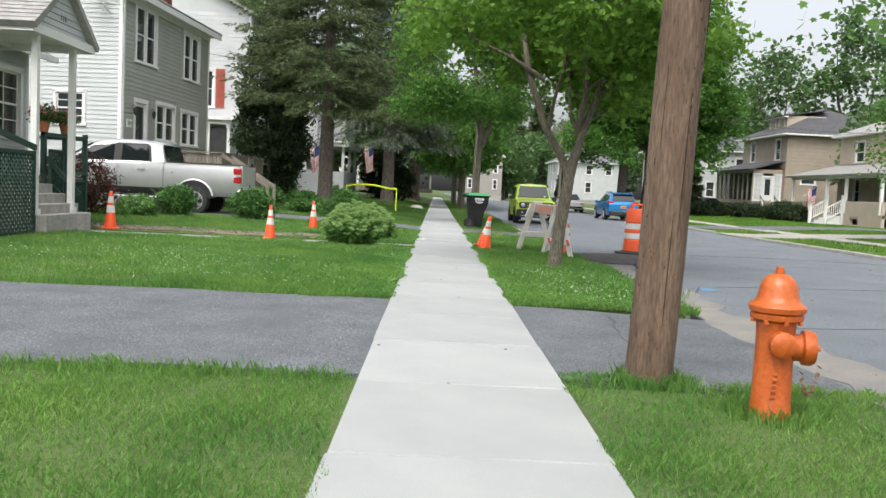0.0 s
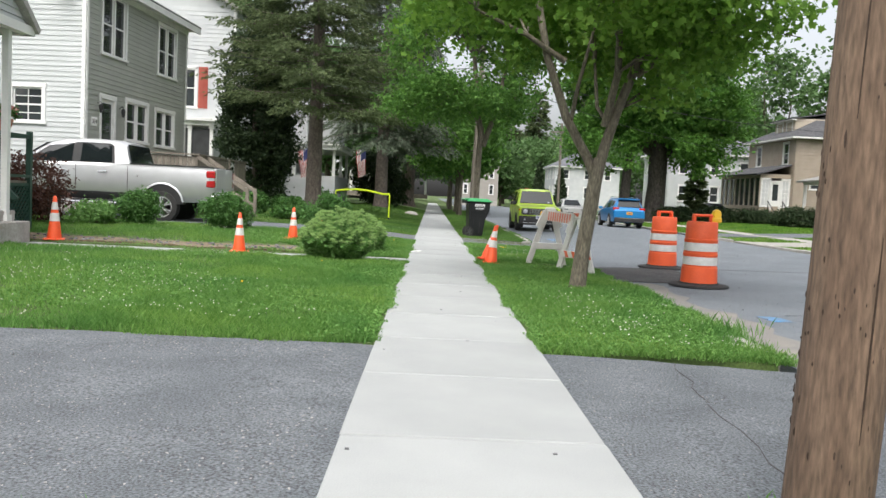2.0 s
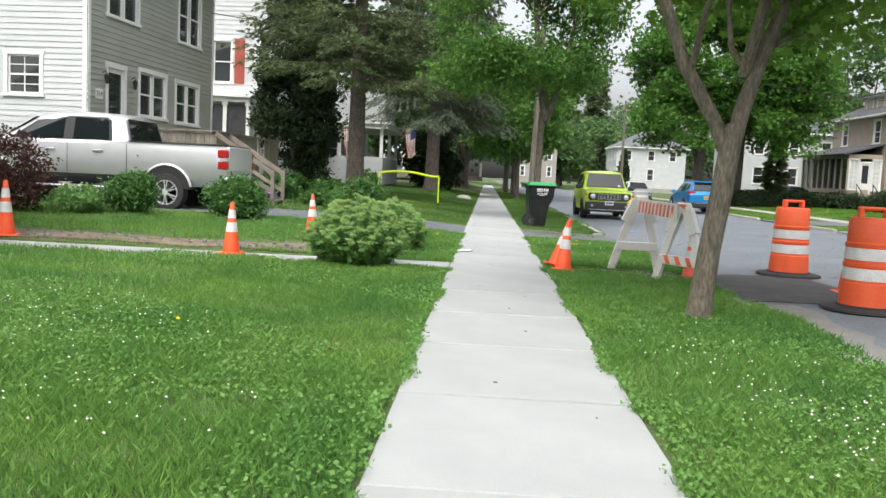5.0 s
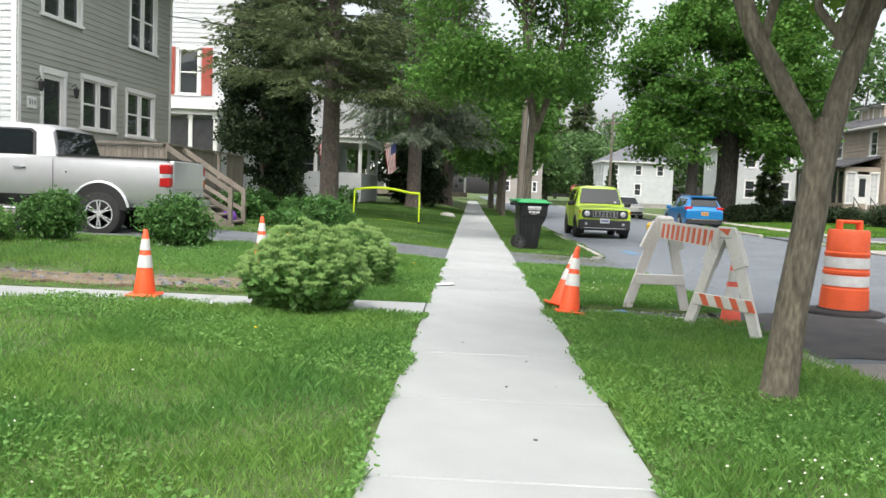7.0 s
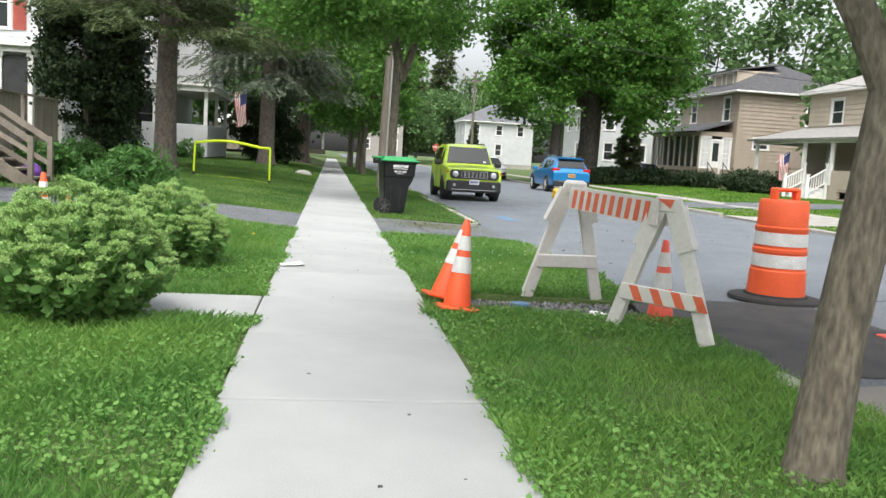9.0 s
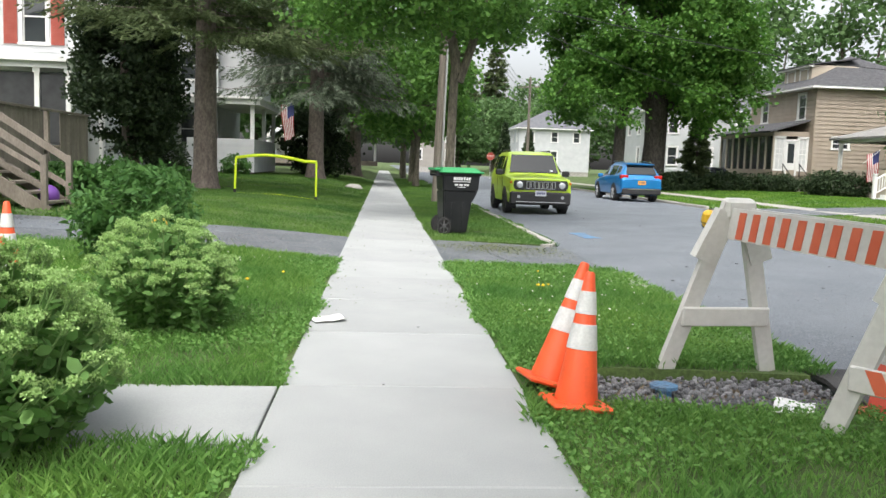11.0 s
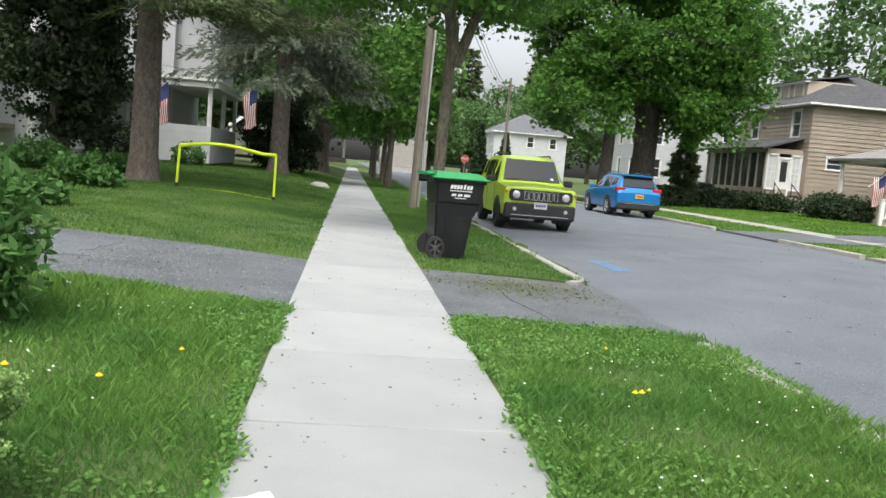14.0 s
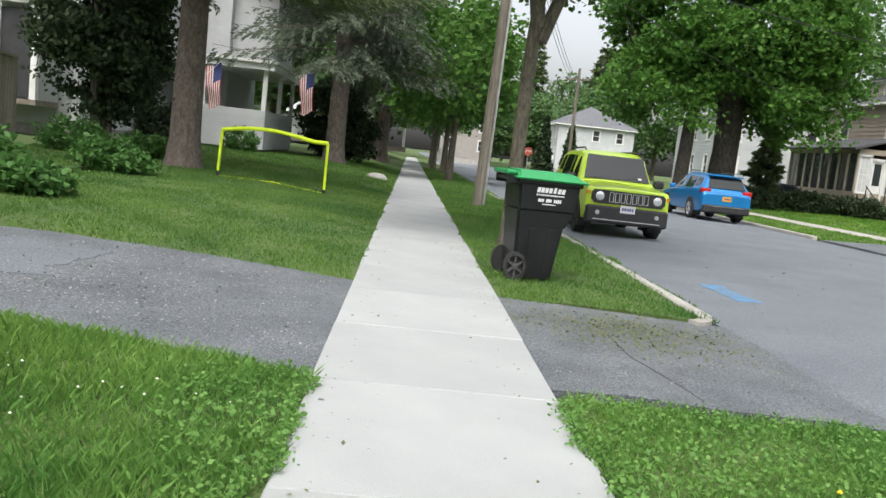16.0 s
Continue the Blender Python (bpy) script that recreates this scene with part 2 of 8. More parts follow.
def lawn(x, y):
    """Height of the soil."""
    x, y = np.asarray(x, dtype=float), np.asarray(y, dtype=float)
    ramp = 0.15 * sstep(8, 16, y) + 0.55 * sstep(18.5, 23, y) + 0.3 * sstep(26, 36, y) + 0.6 * sstep(38, 58, y)
    left = 0.33 * (1 - np.exp(-np.clip(-x - 0.5, 0, 60) / 2.5)) * ramp
    right = -0.03 * sstep(1.0, KERB, x) + 0.3 * sstep(ROAD_R, ROAD_R + 10, x)
    bumps = 0.012 * np.sin(x * 1.9 + y * 0.7) * np.sin(y * 1.3 - x * 0.4) * sstep(0.6, 1.5, np.abs(x - 0.22))
    return np.where(x > 0.3, right, left) + bumps - 0.022


def ground_height(x, y):
    z = lawn(x, y)
    z = np.where((x > SW0 + 0.01) & (x < SW1 - 0.01), -0.09, z)
    road = (x > KERB - 0.16) & (x < ROAD_R + 0.16)
    z = np.where(road, -0.3, z)
    for y0, y1 in ((5.55, 9.6), (24.95, 28.25)):
        z = np.where((y > y0) & (y < y1) & (x > SW1) & (x < KERB), -0.3, z)
        z = np.where((y > y0) & (y < y1) & (x < SW0) & (x > -14), z - 0.08, z)
    z = np.where((y > 18.5) & (y < 19.42) & (x > 1.25) & (x < 3.0), z - 0.16, z)
    z = np.where((y > 17.75) & (y < 18.65) & (x < SW0) & (x > -8), z - 0.06, z)
    return z


gx = sorted({-1500, -500, -200, -100, -60, -40, -30, -24, -20, -17, *np.arange(-14.5, 3.0, 0.25).round(3).tolist(), SW0, SW0 + 0.02, SW1 - 0.02, SW1, KERB - 0.17, KERB - 0.15, ROAD_R + 0.15, ROAD_R + 0.17, 13, 14, 16, 18, 20, 24, 30, 40, 60, 100, 200, 500, 1500})
gy = sorted({-1500, -300, -60, -20, -8, *np.arange(-4, 30, 0.25).round(3).tolist(), *np.arange(30, 64, 1.0).tolist(), 70, 80, 100, 130, 180, 300, 600, 1500, 5.54, 5.56, 9.59, 9.61, 24.94, 24.96, 28.24, 28.26, 18.49, 18.51, 19.41, 19.43, 17.74, 17.76, 18.64, 18.66})
GX, GY = np.meshgrid(np.array(gx), np.array(gy))
gz = ground_height(GX, GY)
gv = np.stack([GX, GY, gz], -1).reshape(-1, 3)
W = len(gx)
gf = [(j * W + i, j * W + i + 1, j * W + i + 1 + W, j * W + i + W) for j in range(len(gy) - 1) for i in range(W - 1)]
me = bpy.data.meshes.new("ground")
me.from_pydata(gv.tolist(), [], gf)
me.materials.append(M_soil)
tagged(new("ground", me), "green lawn soil reaching to the horizon", "ground", kind="structure")


def sheet(name, x0, x1, y0, y1, zf, material, dx, dy, thick=0.25, edge=0.0):
    """A slab whose top follows zf, with an uneven outline."""
    bm = B()
    nx, ny = max(1, round((x1 - x0) / dx)), max(1, round((y1 - y0) / dy))
    top = []
    for j in range(ny + 1):
        row = []
        for i in range(nx + 1):
            x, y = x0 + (x1 - x0) * i / nx, y0 + (y1 - y0) * j / ny
            if edge:
                w = edge * (noise.noise((x * 1.7, y * 1.7, 3.1)) + 0.5 * noise.noise((x * 6, y * 6, 1.1)))
                x += w if i in (0, nx) else 0
                y += w if j in (0, ny) else 0
            row.append(bm.verts.new((x, y, zf(x, y))))
        top.append(row)
    fs = [bm.faces.new((top[j][i], top[j][i + 1], top[j + 1][i + 1], top[j + 1][i])) for j in range(ny) for i in range(nx)]
    r = bmesh.ops.extrude_face_region(bm, geom=fs)
    for v in [g for g in r["geom"] if isinstance(g, bmesh.types.BMVert)]:
        v.co.z -= thick
    return part(name, bm, material)


def road_z(x, y=0):
    return -0.085 + 0.05 * math.sin(math.pi * max(0, min(1, (x - KERB) / (ROAD_R - KERB)))) ** 0.7


tagged(sheet("road", KERB, ROAD_R, -40, 400, road_z, M_asph, 0.6, 8, 0.1), "grey worn asphalt residential street", "road", kind="structure")


def apron_z(x, y):
    t = (x - SW1) / (KERB - SW1)
    return -0.009 - 0.07 * max(0, min(1, t)) ** 1.3


def drive_z(x, y):
    return float(lawn(x, y)) + 0.012


for nm, y0, y1, lab in (("driveway_1", 5.6, 9.5, "dark grey cracked asphalt driveway across the pavement"), ("driveway_2", 24.95, 28.25, "worn grey asphalt driveway with gravel")):
    tagged(sheet(nm, -14, SW0 + 0.08, y0, y1, drive_z, M_drive, 0.3, 0.3, 0.06, 0.10), lab, "driveway", kind="structure")
    tagged(sheet(nm + "_apron", SW1 - 0.08, KERB + 0.02, y0 + 0.15, y1 - 0.1, apron_z, M_drive, 0.2, 0.3, 0.1, 0.06), "sloping asphalt driveway apron to the street", "driveway", kind="structure")

# pavement slabs
pavement = thing("pavement", Matrix(), "pale concrete pavement of square slabs with tooled joints", "pavement", kind="structure")
bm = B()
box(bm, SW0 + 0.03, SW1 - 0.03, -8, 140, -0.2, -0.022)
part("joint_bed", bm, M_joint, pavement, "dirt in the joints")
SLAB = 1.494
slab_mesh = []
for v in range(4):
    bm = B()
    box(bm, SW0, SW1, 0.008, SLAB - 0.008, -0.12, 0, 0.007)
    ob = part("slab", bm, M_conc, pavement)
    slab_mesh.append(ob.data)
    bpy.data.objects.remove(ob)
for k in range(-7, 90):
    ob = new("slab", slab_mesh[k % 4])
    ob.parent = pavement
    y0 = 3.88 + SLAB * k
    tilt = random.uniform(-0.12, 0.12)
    ob.matrix_basis = pose(random.uniform(-0.006, 0.006), y0, random.uniform(-0.003, 0.004), tilt, random.uniform(-0.15, 0.15), 0)

# kerbs, stone by stone
def kerb_line(name, x0, x1, spans, label, top):
    k = thing(name, Matrix(), label, "kerb", kind="structure")
    for y0, y1 in spans:
        n = max(1, round((y1 - y0) / 3))
        for i in range(n):
            a, b = y0 + (y1 - y0) * i / n, y0 + (y1 - y0) * (i + 1) / n
            bm = B()
            box(bm, x0, x1, a + 0.006, b - 0.006, -0.35, top + random.uniform(-0.01, 0.01), 0.02)
            part("kerb_stone", bm, M_kerb, k)
    return k


kl = kerb_line("kerb_left", KERB - 0.14, KERB, ((-20, 5.3), (10.1, 16.8), (20.3, 24.6), (28.6, 130)), "low worn concrete kerb along the grass verge", -0.03)
kr = kerb_line("kerb_right", ROAD_R, ROAD_R + 0.16, ((-20, 33), (36.5, 40.4), (44.8, 130)), "raised concrete kerb on the far side of the street", 0.02)
# rounded kerb ends at the driveways
for y, s in ((28.6, -1), (9.95, 1)):
    bm = B()
    pts = [(KERB - 0.07 - 0.5 * (1 - math.cos(a)) * 0.6, y + s * 0.55 * math.sin(a), -0.12) for a in np.linspace(0, 1.4, 6)]
    for a, b in zip(pts, pts[1:]):
        beam(bm, a, b, 0.14, 0.18)
    part("kerb_return", bm, M_kerb, kl)


# ---- houses ----
FRONT = Matrix(((0, 1, 0, 0), (1, 0, 0, 0), (0, 0, 1, 0), (0, 0, 0, 1)))     # (along, out, up): faces +x, runs along +y
SIDE = Matrix(((-1, 0, 0, 0), (0, -1, 0, 0), (0, 0, 1, 0), (0, 0, 0, 1)))     # faces -y, runs along -x
WEST = Matrix(((0, -1, 0, 0), (1, 0, 0, 0), (0, 0, 1, 0), (0, 0, 0, 1)))      # faces -x, runs along +y


def spans(s0, s1, z, h, holes):
    """Stretches of a course between z and z + h that no opening cuts."""
    cuts = [(s0, s1)]
    for a, b, c, d in holes:
        if z + h > c + 0.001 and z < d - 0.001:
            cuts = [q for u, v in cuts for q in ((u, min(v, a)), (max(u, b), v)) if q[1] - q[0] > 0.02]
    return cuts


def clapboard(parent, m, s0, s1, z0, z1, holes, material, course=0.2, single=True, lap=0.024):
    """Lapped boards on a solid wall with its openings cut through."""
    edges = sorted({z0, z1, *[v for h in holes for v in h[2:] if z0 < v < z1]})
    bm = B()
    for a, b in zip(edges, edges[1:]):
        for u, v in spans(s0, s1, a, b - a, holes):
            box(bm, u, v, -0.18, -0.004, a, b)
    bm.transform(m)
    part("wall", bm, material, parent)
    joined = B()
    n = int(round((z1 - z0) / course))
    for k in range(n):
        z = z0 + (z1 - z0) * k / n
        h = (z1 - z0) / n
        for u, v in spans(s0, s1, z, h, holes):
            bm = B() if single else joined
            q = [(0.0, 0.0), (lap, 0.0), (lap, 0.012), (0.006, h), (0.0, h)]
            lo = [bm.verts.new(m @ Vector((u, a, z + c))) for a, c in q]
            hi = [bm.verts.new(m @ Vector((v, a, z + c))) for a, c in q]
            for i in range(5):
                bm.faces.new((lo[i], lo[(i + 1) % 5], hi[(i + 1) % 5], hi[i]))
            bm.faces.new(lo), bm.faces.new(hi[::-1])
            if single:
                part("siding_board", bm, material, parent)
    if single:
        joined.free()
    else:
        tagged(part("siding", joined, material, parent), kind="stuff")


def window(parent, m, s0, s1, z0, z1, lights=1, trim=0.11, name="window", bars=0, mt=None):
    """Casing, sill, sashes with a meeting rail, and panes; lights side by side."""
    mt = mt or M_white
    w = new(name)
    w.parent = parent
    bm = B()
    for a, b, c, d in ((s0, s0 + trim, z0, z1), (s1 - trim, s1, z0, z1), (s0 - 0.03, s1 + 0.03, z1 - trim, z1 + 0.03)):
        box(bm, a, b, -0.1, 0.045, c, d, 0.006)
    bm.transform(m)
    part("window_frame", bm, mt, w)
    bm = B()
    box(bm, s0 - 0.05, s1 + 0.05, -0.1, 0.08, z0 - 0.03, z0 + 0.05, 0.006)
    bm.transform(m)
    part("window_sill", bm, mt, w)
    a0, a1, c0, c1 = s0 + trim, s1 - trim, z0 + 0.05, z1 - trim
    step = (a1 - a0) / lights
    for i in range(lights):
        u0, u1 = a0 + step * i + (0.04 if i else 0), a0 + step * (i + 1) - (0.04 if i < lights - 1 else 0)
        if i:
            bm = B()
            box(bm, u0 - 0.08, u0, -0.08, 0.03, c0, c1)
            bm.transform(m)
            part("mullion", bm, mt, w)
        bm = B()
        zm = (c0 + c1) / 2
        for a, b, c, d in ((u0, u0 + 0.045, c0, c1), (u1 - 0.045, u1, c0, c1), (u0, u1, c0, c0 + 0.05), (u0, u1, c1 - 0.045, c1), (u0, u1, zm - 0.025, zm + 0.025)):
            box(bm, a, b, -0.075, -0.03, c, d)
        for k in range(bars):
            z = c0 + (c1 - c0) * (k + 1) / (bars + 1)
            box(bm, u0, u1, -0.07, -0.035, z - 0.012, z + 0.012)
        if bars:
            box(bm, (u0 + u1) / 2 - 0.012, (u0 + u1) / 2 + 0.012, -0.07, -0.035, c0, c1)
        bm.transform(m)
        part("sash", bm, mt, w)
        for c, d in ((c0, zm), (zm, c1)):
            bm = B()
            box(bm, u0 + 0.02, u1 - 0.02, -0.06, -0.052, c + 0.02, d - 0.02)
            bm.transform(m)
            part("pane", bm, M_glass, w)
    return w


def door(parent, m, s0, s1, z0, z1, leaf=None, trim=0.12, glazed=True):
    d = new("door")
    d.parent = parent
    bm = B()
    for a, b, c, e in ((s0, s0 + trim, z0, z1), (s1 - trim, s1, z0, z1), (s0 - 0.03, s1 + 0.03, z1 - trim, z1 + 0.04)):
        box(bm, a, b, -0.1, 0.045, c, e, 0.006)
    bm.transform(m)
    part("door_frame", bm, M_white, d)
    bm = B()
    box(bm, s0 + trim, s1 - trim, -0.09, -0.045, z0, z1 - trim)
    for k in range(2):
        zz = z0 + 0.15 + k * 0.32
        box(bm, s0 + trim + 0.1, s1 - trim - 0.1, -0.05, -0.037, zz, zz + 0.24, 0.005)
    bm.transform(m)
    leaf_ob = part("door_leaf", bm, leaf or M_white, d)
    if glazed:
        bm = B()
        box(bm, s0 + trim + 0.07, s1 - trim - 0.07, -0.05, -0.04, z0 + (z1 - z0) * 0.36, z1 - trim - 0.12)
        bm.transform(m)
        part("pane", bm, M_glass, d)
    bm = B()
    lathe(bm, [(0.012, 0), (0.012, 0.04), (0.03, 0.05), (0.025, 0.075)], 10, m @ pose(s1 - trim - 0.06, -0.04, z0 + 0.95, -90))
    part("handle", bm, M_metal, d, "metal door handle", True)
    return d


def slab_roof(parent, pts, material, t=0.12, name="roof", rows=0):
    bm = B()
    n = (Vector(pts[1]) - Vector(pts[0])).cross(Vector(pts[2]) - Vector(pts[0])).normalized()
    n = n if n.z > 0 else -n
    prism(bm, [Vector(p) - n * t for p in pts], n * t)
    r = part(name, bm, material, parent)
    if rows and len(pts) == 4:   # shingle courses, lapped
        a, b, c, d = [Vector(p) for p in pts]      # a-b eave, d-c ridge
        bm = B()
        for k in range(rows):
            f0, f1 = k / rows, (k + 1) / rows
            p0, p1, p2, p3 = a.lerp(d, f0), b.lerp(c, f0), b.lerp(c, f1), a.lerp(d, f1)
            q = [p0 + n * 0.016, p1 + n * 0.016, p2 + n * 0.003, p3 + n * 0.003]
            prism(bm, [v - n * 0.01 for v in q], n * 0.01)
        tagged(part("shingles", bm, material, r), kind="stuff")
    return r


def strip(parent, name, material, *boxes):
    bm = B()
    for b in boxes:
        box(bm, *b)
    return part(name, bm, material, parent)


def corner_trim(parent, m, s, z0, z1, w=0.12):
    bm = B()
    box(bm, s - w / 2, s + w / 2, 0.0, 0.032, z0, z1)
    bm.transform(m)
    part("corner_board", bm, M_white, parent)


# sage-grey two-storey house
hz = 0.3
grey = thing("house", pose(-10.8, 28.5, hz, 0, 0, -4.5), "sage-grey vinyl-sided two-storey house with white window trim", "house")
fr = [(0.9, 2.02, 1.15, 3.66), (2.72, 4.6, 2.3, 3.75), (5.16, 7.05, 2.26, 3.7), (0.92, 2.76, 4.95, 7.0), (5.3, 7.12, 4.92, 6.85)]
# front boards in the darker sage grey; side, gable and back in the paler grey
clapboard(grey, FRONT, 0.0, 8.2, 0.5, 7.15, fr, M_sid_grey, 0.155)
door(grey, FRONT, *fr[0], leaf=M_white)
for f in fr[1:]:
    window(grey, FRONT, *f, lights=2)
sd = [(1.25, 2.4, 2.6, 3.8), (4.2, 5.2, 2.4, 3.9), (4.2, 5.2, 5.1, 6.6)]
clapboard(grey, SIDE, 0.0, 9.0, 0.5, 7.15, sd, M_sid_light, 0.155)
window(grey, SIDE, *sd[0], bars=3)
window(grey, SIDE, *sd[1])
window(grey, SIDE, *sd[2])
corner_trim(grey, FRONT, 0.06, 0.5, 7.15), corner_trim(grey, SIDE, 0.06, 0.5, 7.15), corner_trim(grey, FRONT, 8.14, 0.5, 7.15)
strip(grey, "foundation", M_stone, (-9, -0.02, 0.02, 8.2, -0.6, 0.5))
strip(grey, "back_wall", M_sid_light, (-9.1, -8.9, 0.2, 8.2, 0.5, 7.15), (-9, -0.2, 8.0, 8.18, 0.5, 7.15))
strip(grey, "cornice", M_white, (-0.1, 0.42, -0.3, 8.5, 7.1, 7.18), (0.38, 0.44, -0.3, 8.5, 7.0, 7.3), (-0.02, 0.05, 0, 8.2, 6.9, 7.1))
slab_roof(grey, [(0.45, -0.35, 7.25), (0.45, 8.55, 7.25), (-4.5, 8.55, 8.9), (-4.5, -0.35, 8.9)], M_shingle, rows=24)
slab_roof(grey, [(-9.45, -0.35, 7.25), (-9.45, 8.55, 7.25), (-4.5, 8.55, 8.9), (-4.5, -0.35, 8.9)], M_shingle)
bm = B()
prism(bm, [(-9, 0.0, 7.15), (0, 0.0, 7.15), (-4.5, 0.0, 8.75)], (0, 0.15, 0))
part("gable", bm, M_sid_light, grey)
ch = strip(grey, "chimney", M_joint, (-1.74, -1.16, 6.31, 6.89, 7.3, 9.3))
for c in range(24):
    for s in range(3):
        bm = B()
        o = 0.1 if c % 2 else 0.0
        box(bm, -1.16, -1.145, 6.3 + s * 0.2 - o * (s > 0), 6.49 + s * 0.2 - o, 7.45 + c * 0.076, 7.516 + c * 0.076)
        part("brick", bm, M_brick, ch)
        bm = B()
        box(bm, -1.75 + s * 0.2, -1.56 + s * 0.2 - o, 6.295, 6.31, 7.45 + c * 0.076, 7.516 + c * 0.076)
        part("brick", bm, M_brick, ch)
for yy in (0.72, 2.28):
    lan = new("wall_lantern")
    lan.parent = grey
    bm = B()
    tube(bm, [(0.03, yy, 3.35), (0.14, yy, 3.42), (0.16, yy, 3.34)], [0.012] * 3, 6)
    lathe(bm, [(0.02, 0.19), (0.08, 0.13), (0.075, 0.12), (0.05, -0.06), (0.02, -0.1)], 8, pose(0.16, yy, 3.15))
    part("lantern", bm, M_dark, lan)
bm = B()
box(bm, 0.02, 0.045, 0.35, 0.72, 2.62, 2.9, 0.005)
plq = part("number_plate", bm, M_white, grey)


def lettering(txt, m, size, material, parent, name="lettering"):
    cu = bpy.data.curves.new(name, "FONT")
    cu.body, cu.size, cu.extrude, cu.align_x, cu.align_y = txt, size, 0.002, "CENTER", "CENTER"
    ob = bpy.data.objects.new(name, cu)
    scene.collection.objects.link(ob)
    dg = bpy.context.evaluated_depsgraph_get()
    me = bpy.data.meshes.new_from_object(ob.evaluated_get(dg))
    bpy.data.objects.remove(ob)
    me.materials.clear()
    me.materials.append(material)
    o = new(name, me)
    o.parent = parent
    o.matrix_basis = m
    return o


lettering("314", pose(0.05, 0.535, 2.76, 90, 0, 90), 0.2, M_dark, plq, "house_number")
# satellite dish
dish = new("satellite_dish")
dish.parent = grey
bm = B()
lathe(bm, [(0.02, -0.07), (0.14, -0.05), (0.27, 0.0), (0.28, 0.012), (0.14, -0.035), (0.015, -0.055)], 20, pose(-0.75, -0.5, 6.95, 60, 0, 30))
part("reflector", bm, M_metal, dish, "grey dish", True)
bm = B()
tube(bm, [(-0.45, -0.03, 6.35), (-0.5, -0.4, 6.6), (-0.72, -0.46, 6.9)], [0.02] * 3, 6)
part("mast", bm, M_metal, dish)

# wooden deck with a board fence and stairs in front of it
deck = thing("wooden_deck", pose(-9.0, 33.2, 0.25), "weathered wooden deck with a board fence and stairs", "deck")
strip(deck, "floor", M_oldwood, (-1.3, 1.3, -3.4, 3.5, 1.05, 1.15))
for i in range(56):
    bm = B()
    yy = -3.4 + i * 0.125
    if i < 33 or i > 40:
        box(bm, 1.3, 1.325, yy, yy + 0.115, 0.55, 1.93 + random.uniform(-0.01, 0.01))
        part("board", bm, M_oldwood, deck)
for i in range(19):
    bm = B()
    box(bm, -1.3 + i * 0.135, -1.18 + i * 0.135, -3.42, -3.4, 1.2, 1.9)
    part("board", bm, M_oldwood, deck)
strip(deck, "top_rail", M_oldwood, (1.26, 1.4, -3.5, 3.5, 1.94, 1.985), (-1.3, 1.3, -3.5, -3.36, 1.94, 1.985))
for yy in (-3.35, -1.1, 1.1, 3.4):
    strip(deck, "post", M_oldwood, (1.2, 1.3, yy - 0.05, yy + 0.05, -0.3, 1.94))
for k in range(6):
    strip(deck, "tread", M_oldwood, (1.36 + k * 0.27, 1.66 + k * 0.27, -3.5, -2.4, 0.95 - k * 0.18, 0.995 - k * 0.18))
for yy in (-3.55, -2.35):
    bm = B()
    beam(bm, (1.35, yy, 1.9), (3.0, yy, 0.85), 0.05, 0.13)
    part("handrail", bm, M_oldwood, deck)
    bm = B()
    beam(bm, (1.35, yy, 1.3), (3.0, yy, 0.35), 0.04, 0.1)
    part("handrail", bm, M_oldwood, deck)
    bm = B()
    beam(bm, (1.3, yy, 0.98), (3.05, yy, -0.1), 0.05, 0.25)
    part("stringer", bm, M_oldwood, deck)
    strip(deck, "post", M_oldwood, (2.95, 3.05, yy - 0.05, yy + 0.05, -0.35, 0.95))

# white house with red shutters
wh = thing("house", pose(-10.9, 47.9, 0.3) @ Matrix.Scale(1.13, 4), "white clapboard house with red shutters and a small porch", "house")
ws = [(1.75, 2.75, 4.45, 6.4), (5.0, 6.0, 4.45, 6.4), (1.2, 2.2, 1.2, 3.3)]
clapboard(wh, SIDE, 0, 10, 0.4, 9.2, ws, M_sid_white, 0.2, single=False)
for w in ws[:2]:
    window(wh, SIDE, *w)
    for s in (w[0] - 0.5, w[1] + 0.06):
        bm = B()
        box(bm, s, s + 0.44, 0.02, 0.06, w[2], w[3])
        bm.transform(SIDE)
        sh = part("shutter", bm, M_shutter, wh, "red louvred shutter")
        for k in range(20):
            bm = B()
            zz = w[2] + 0.06 + k * (w[3] - w[2] - 0.1) / 20
            box(bm, s + 0.05, s + 0.39, 0.062, 0.08, zz, zz + 0.05)
            bm.transform(SIDE)
            part("slat", bm, M_shutter, sh)
door(wh, SIDE, *ws[2])
clapboard(wh, FRONT, 0, 9, 0.4, 9.2, [(2, 3, 1.6, 3.4), (5, 6, 1.6, 3.4), (2, 3, 4.6, 6.4)], M_sid_white, 0.2, single=False)
for f in ((2, 3, 1.6, 3.4), (5, 6, 1.6, 3.4), (2, 3, 4.6, 6.4)):
    window(wh, FRONT, *f)
strip(wh, "back_wall", M_sid_white, (-10.1, -9.9, 0, 9, 0, 9.2), (-10, 0, 8.85, 9, 0, 9.2))
strip(wh, "foundation", M_stone, (-10, -0.02, 0.02, 9, -0.6, 0.4))
corner_trim(wh, SIDE, 0.07, 0.4, 9.2)
corner_trim(wh, FRONT, 0.07, 0.4, 9.2)
slab_roof(wh, [(0.4, -0.4, 9.1), (0.4, 9.4, 9.1), (-5, 9.4, 12.0), (-5, -0.4, 12.0)], M_shingle_g)
slab_roof(wh, [(-10.4, -0.4, 9.1), (-10.4, 9.4, 9.1), (-5, 9.4, 12.0), (-5, -0.4, 12.0)], M_shingle_g)
bm = B()
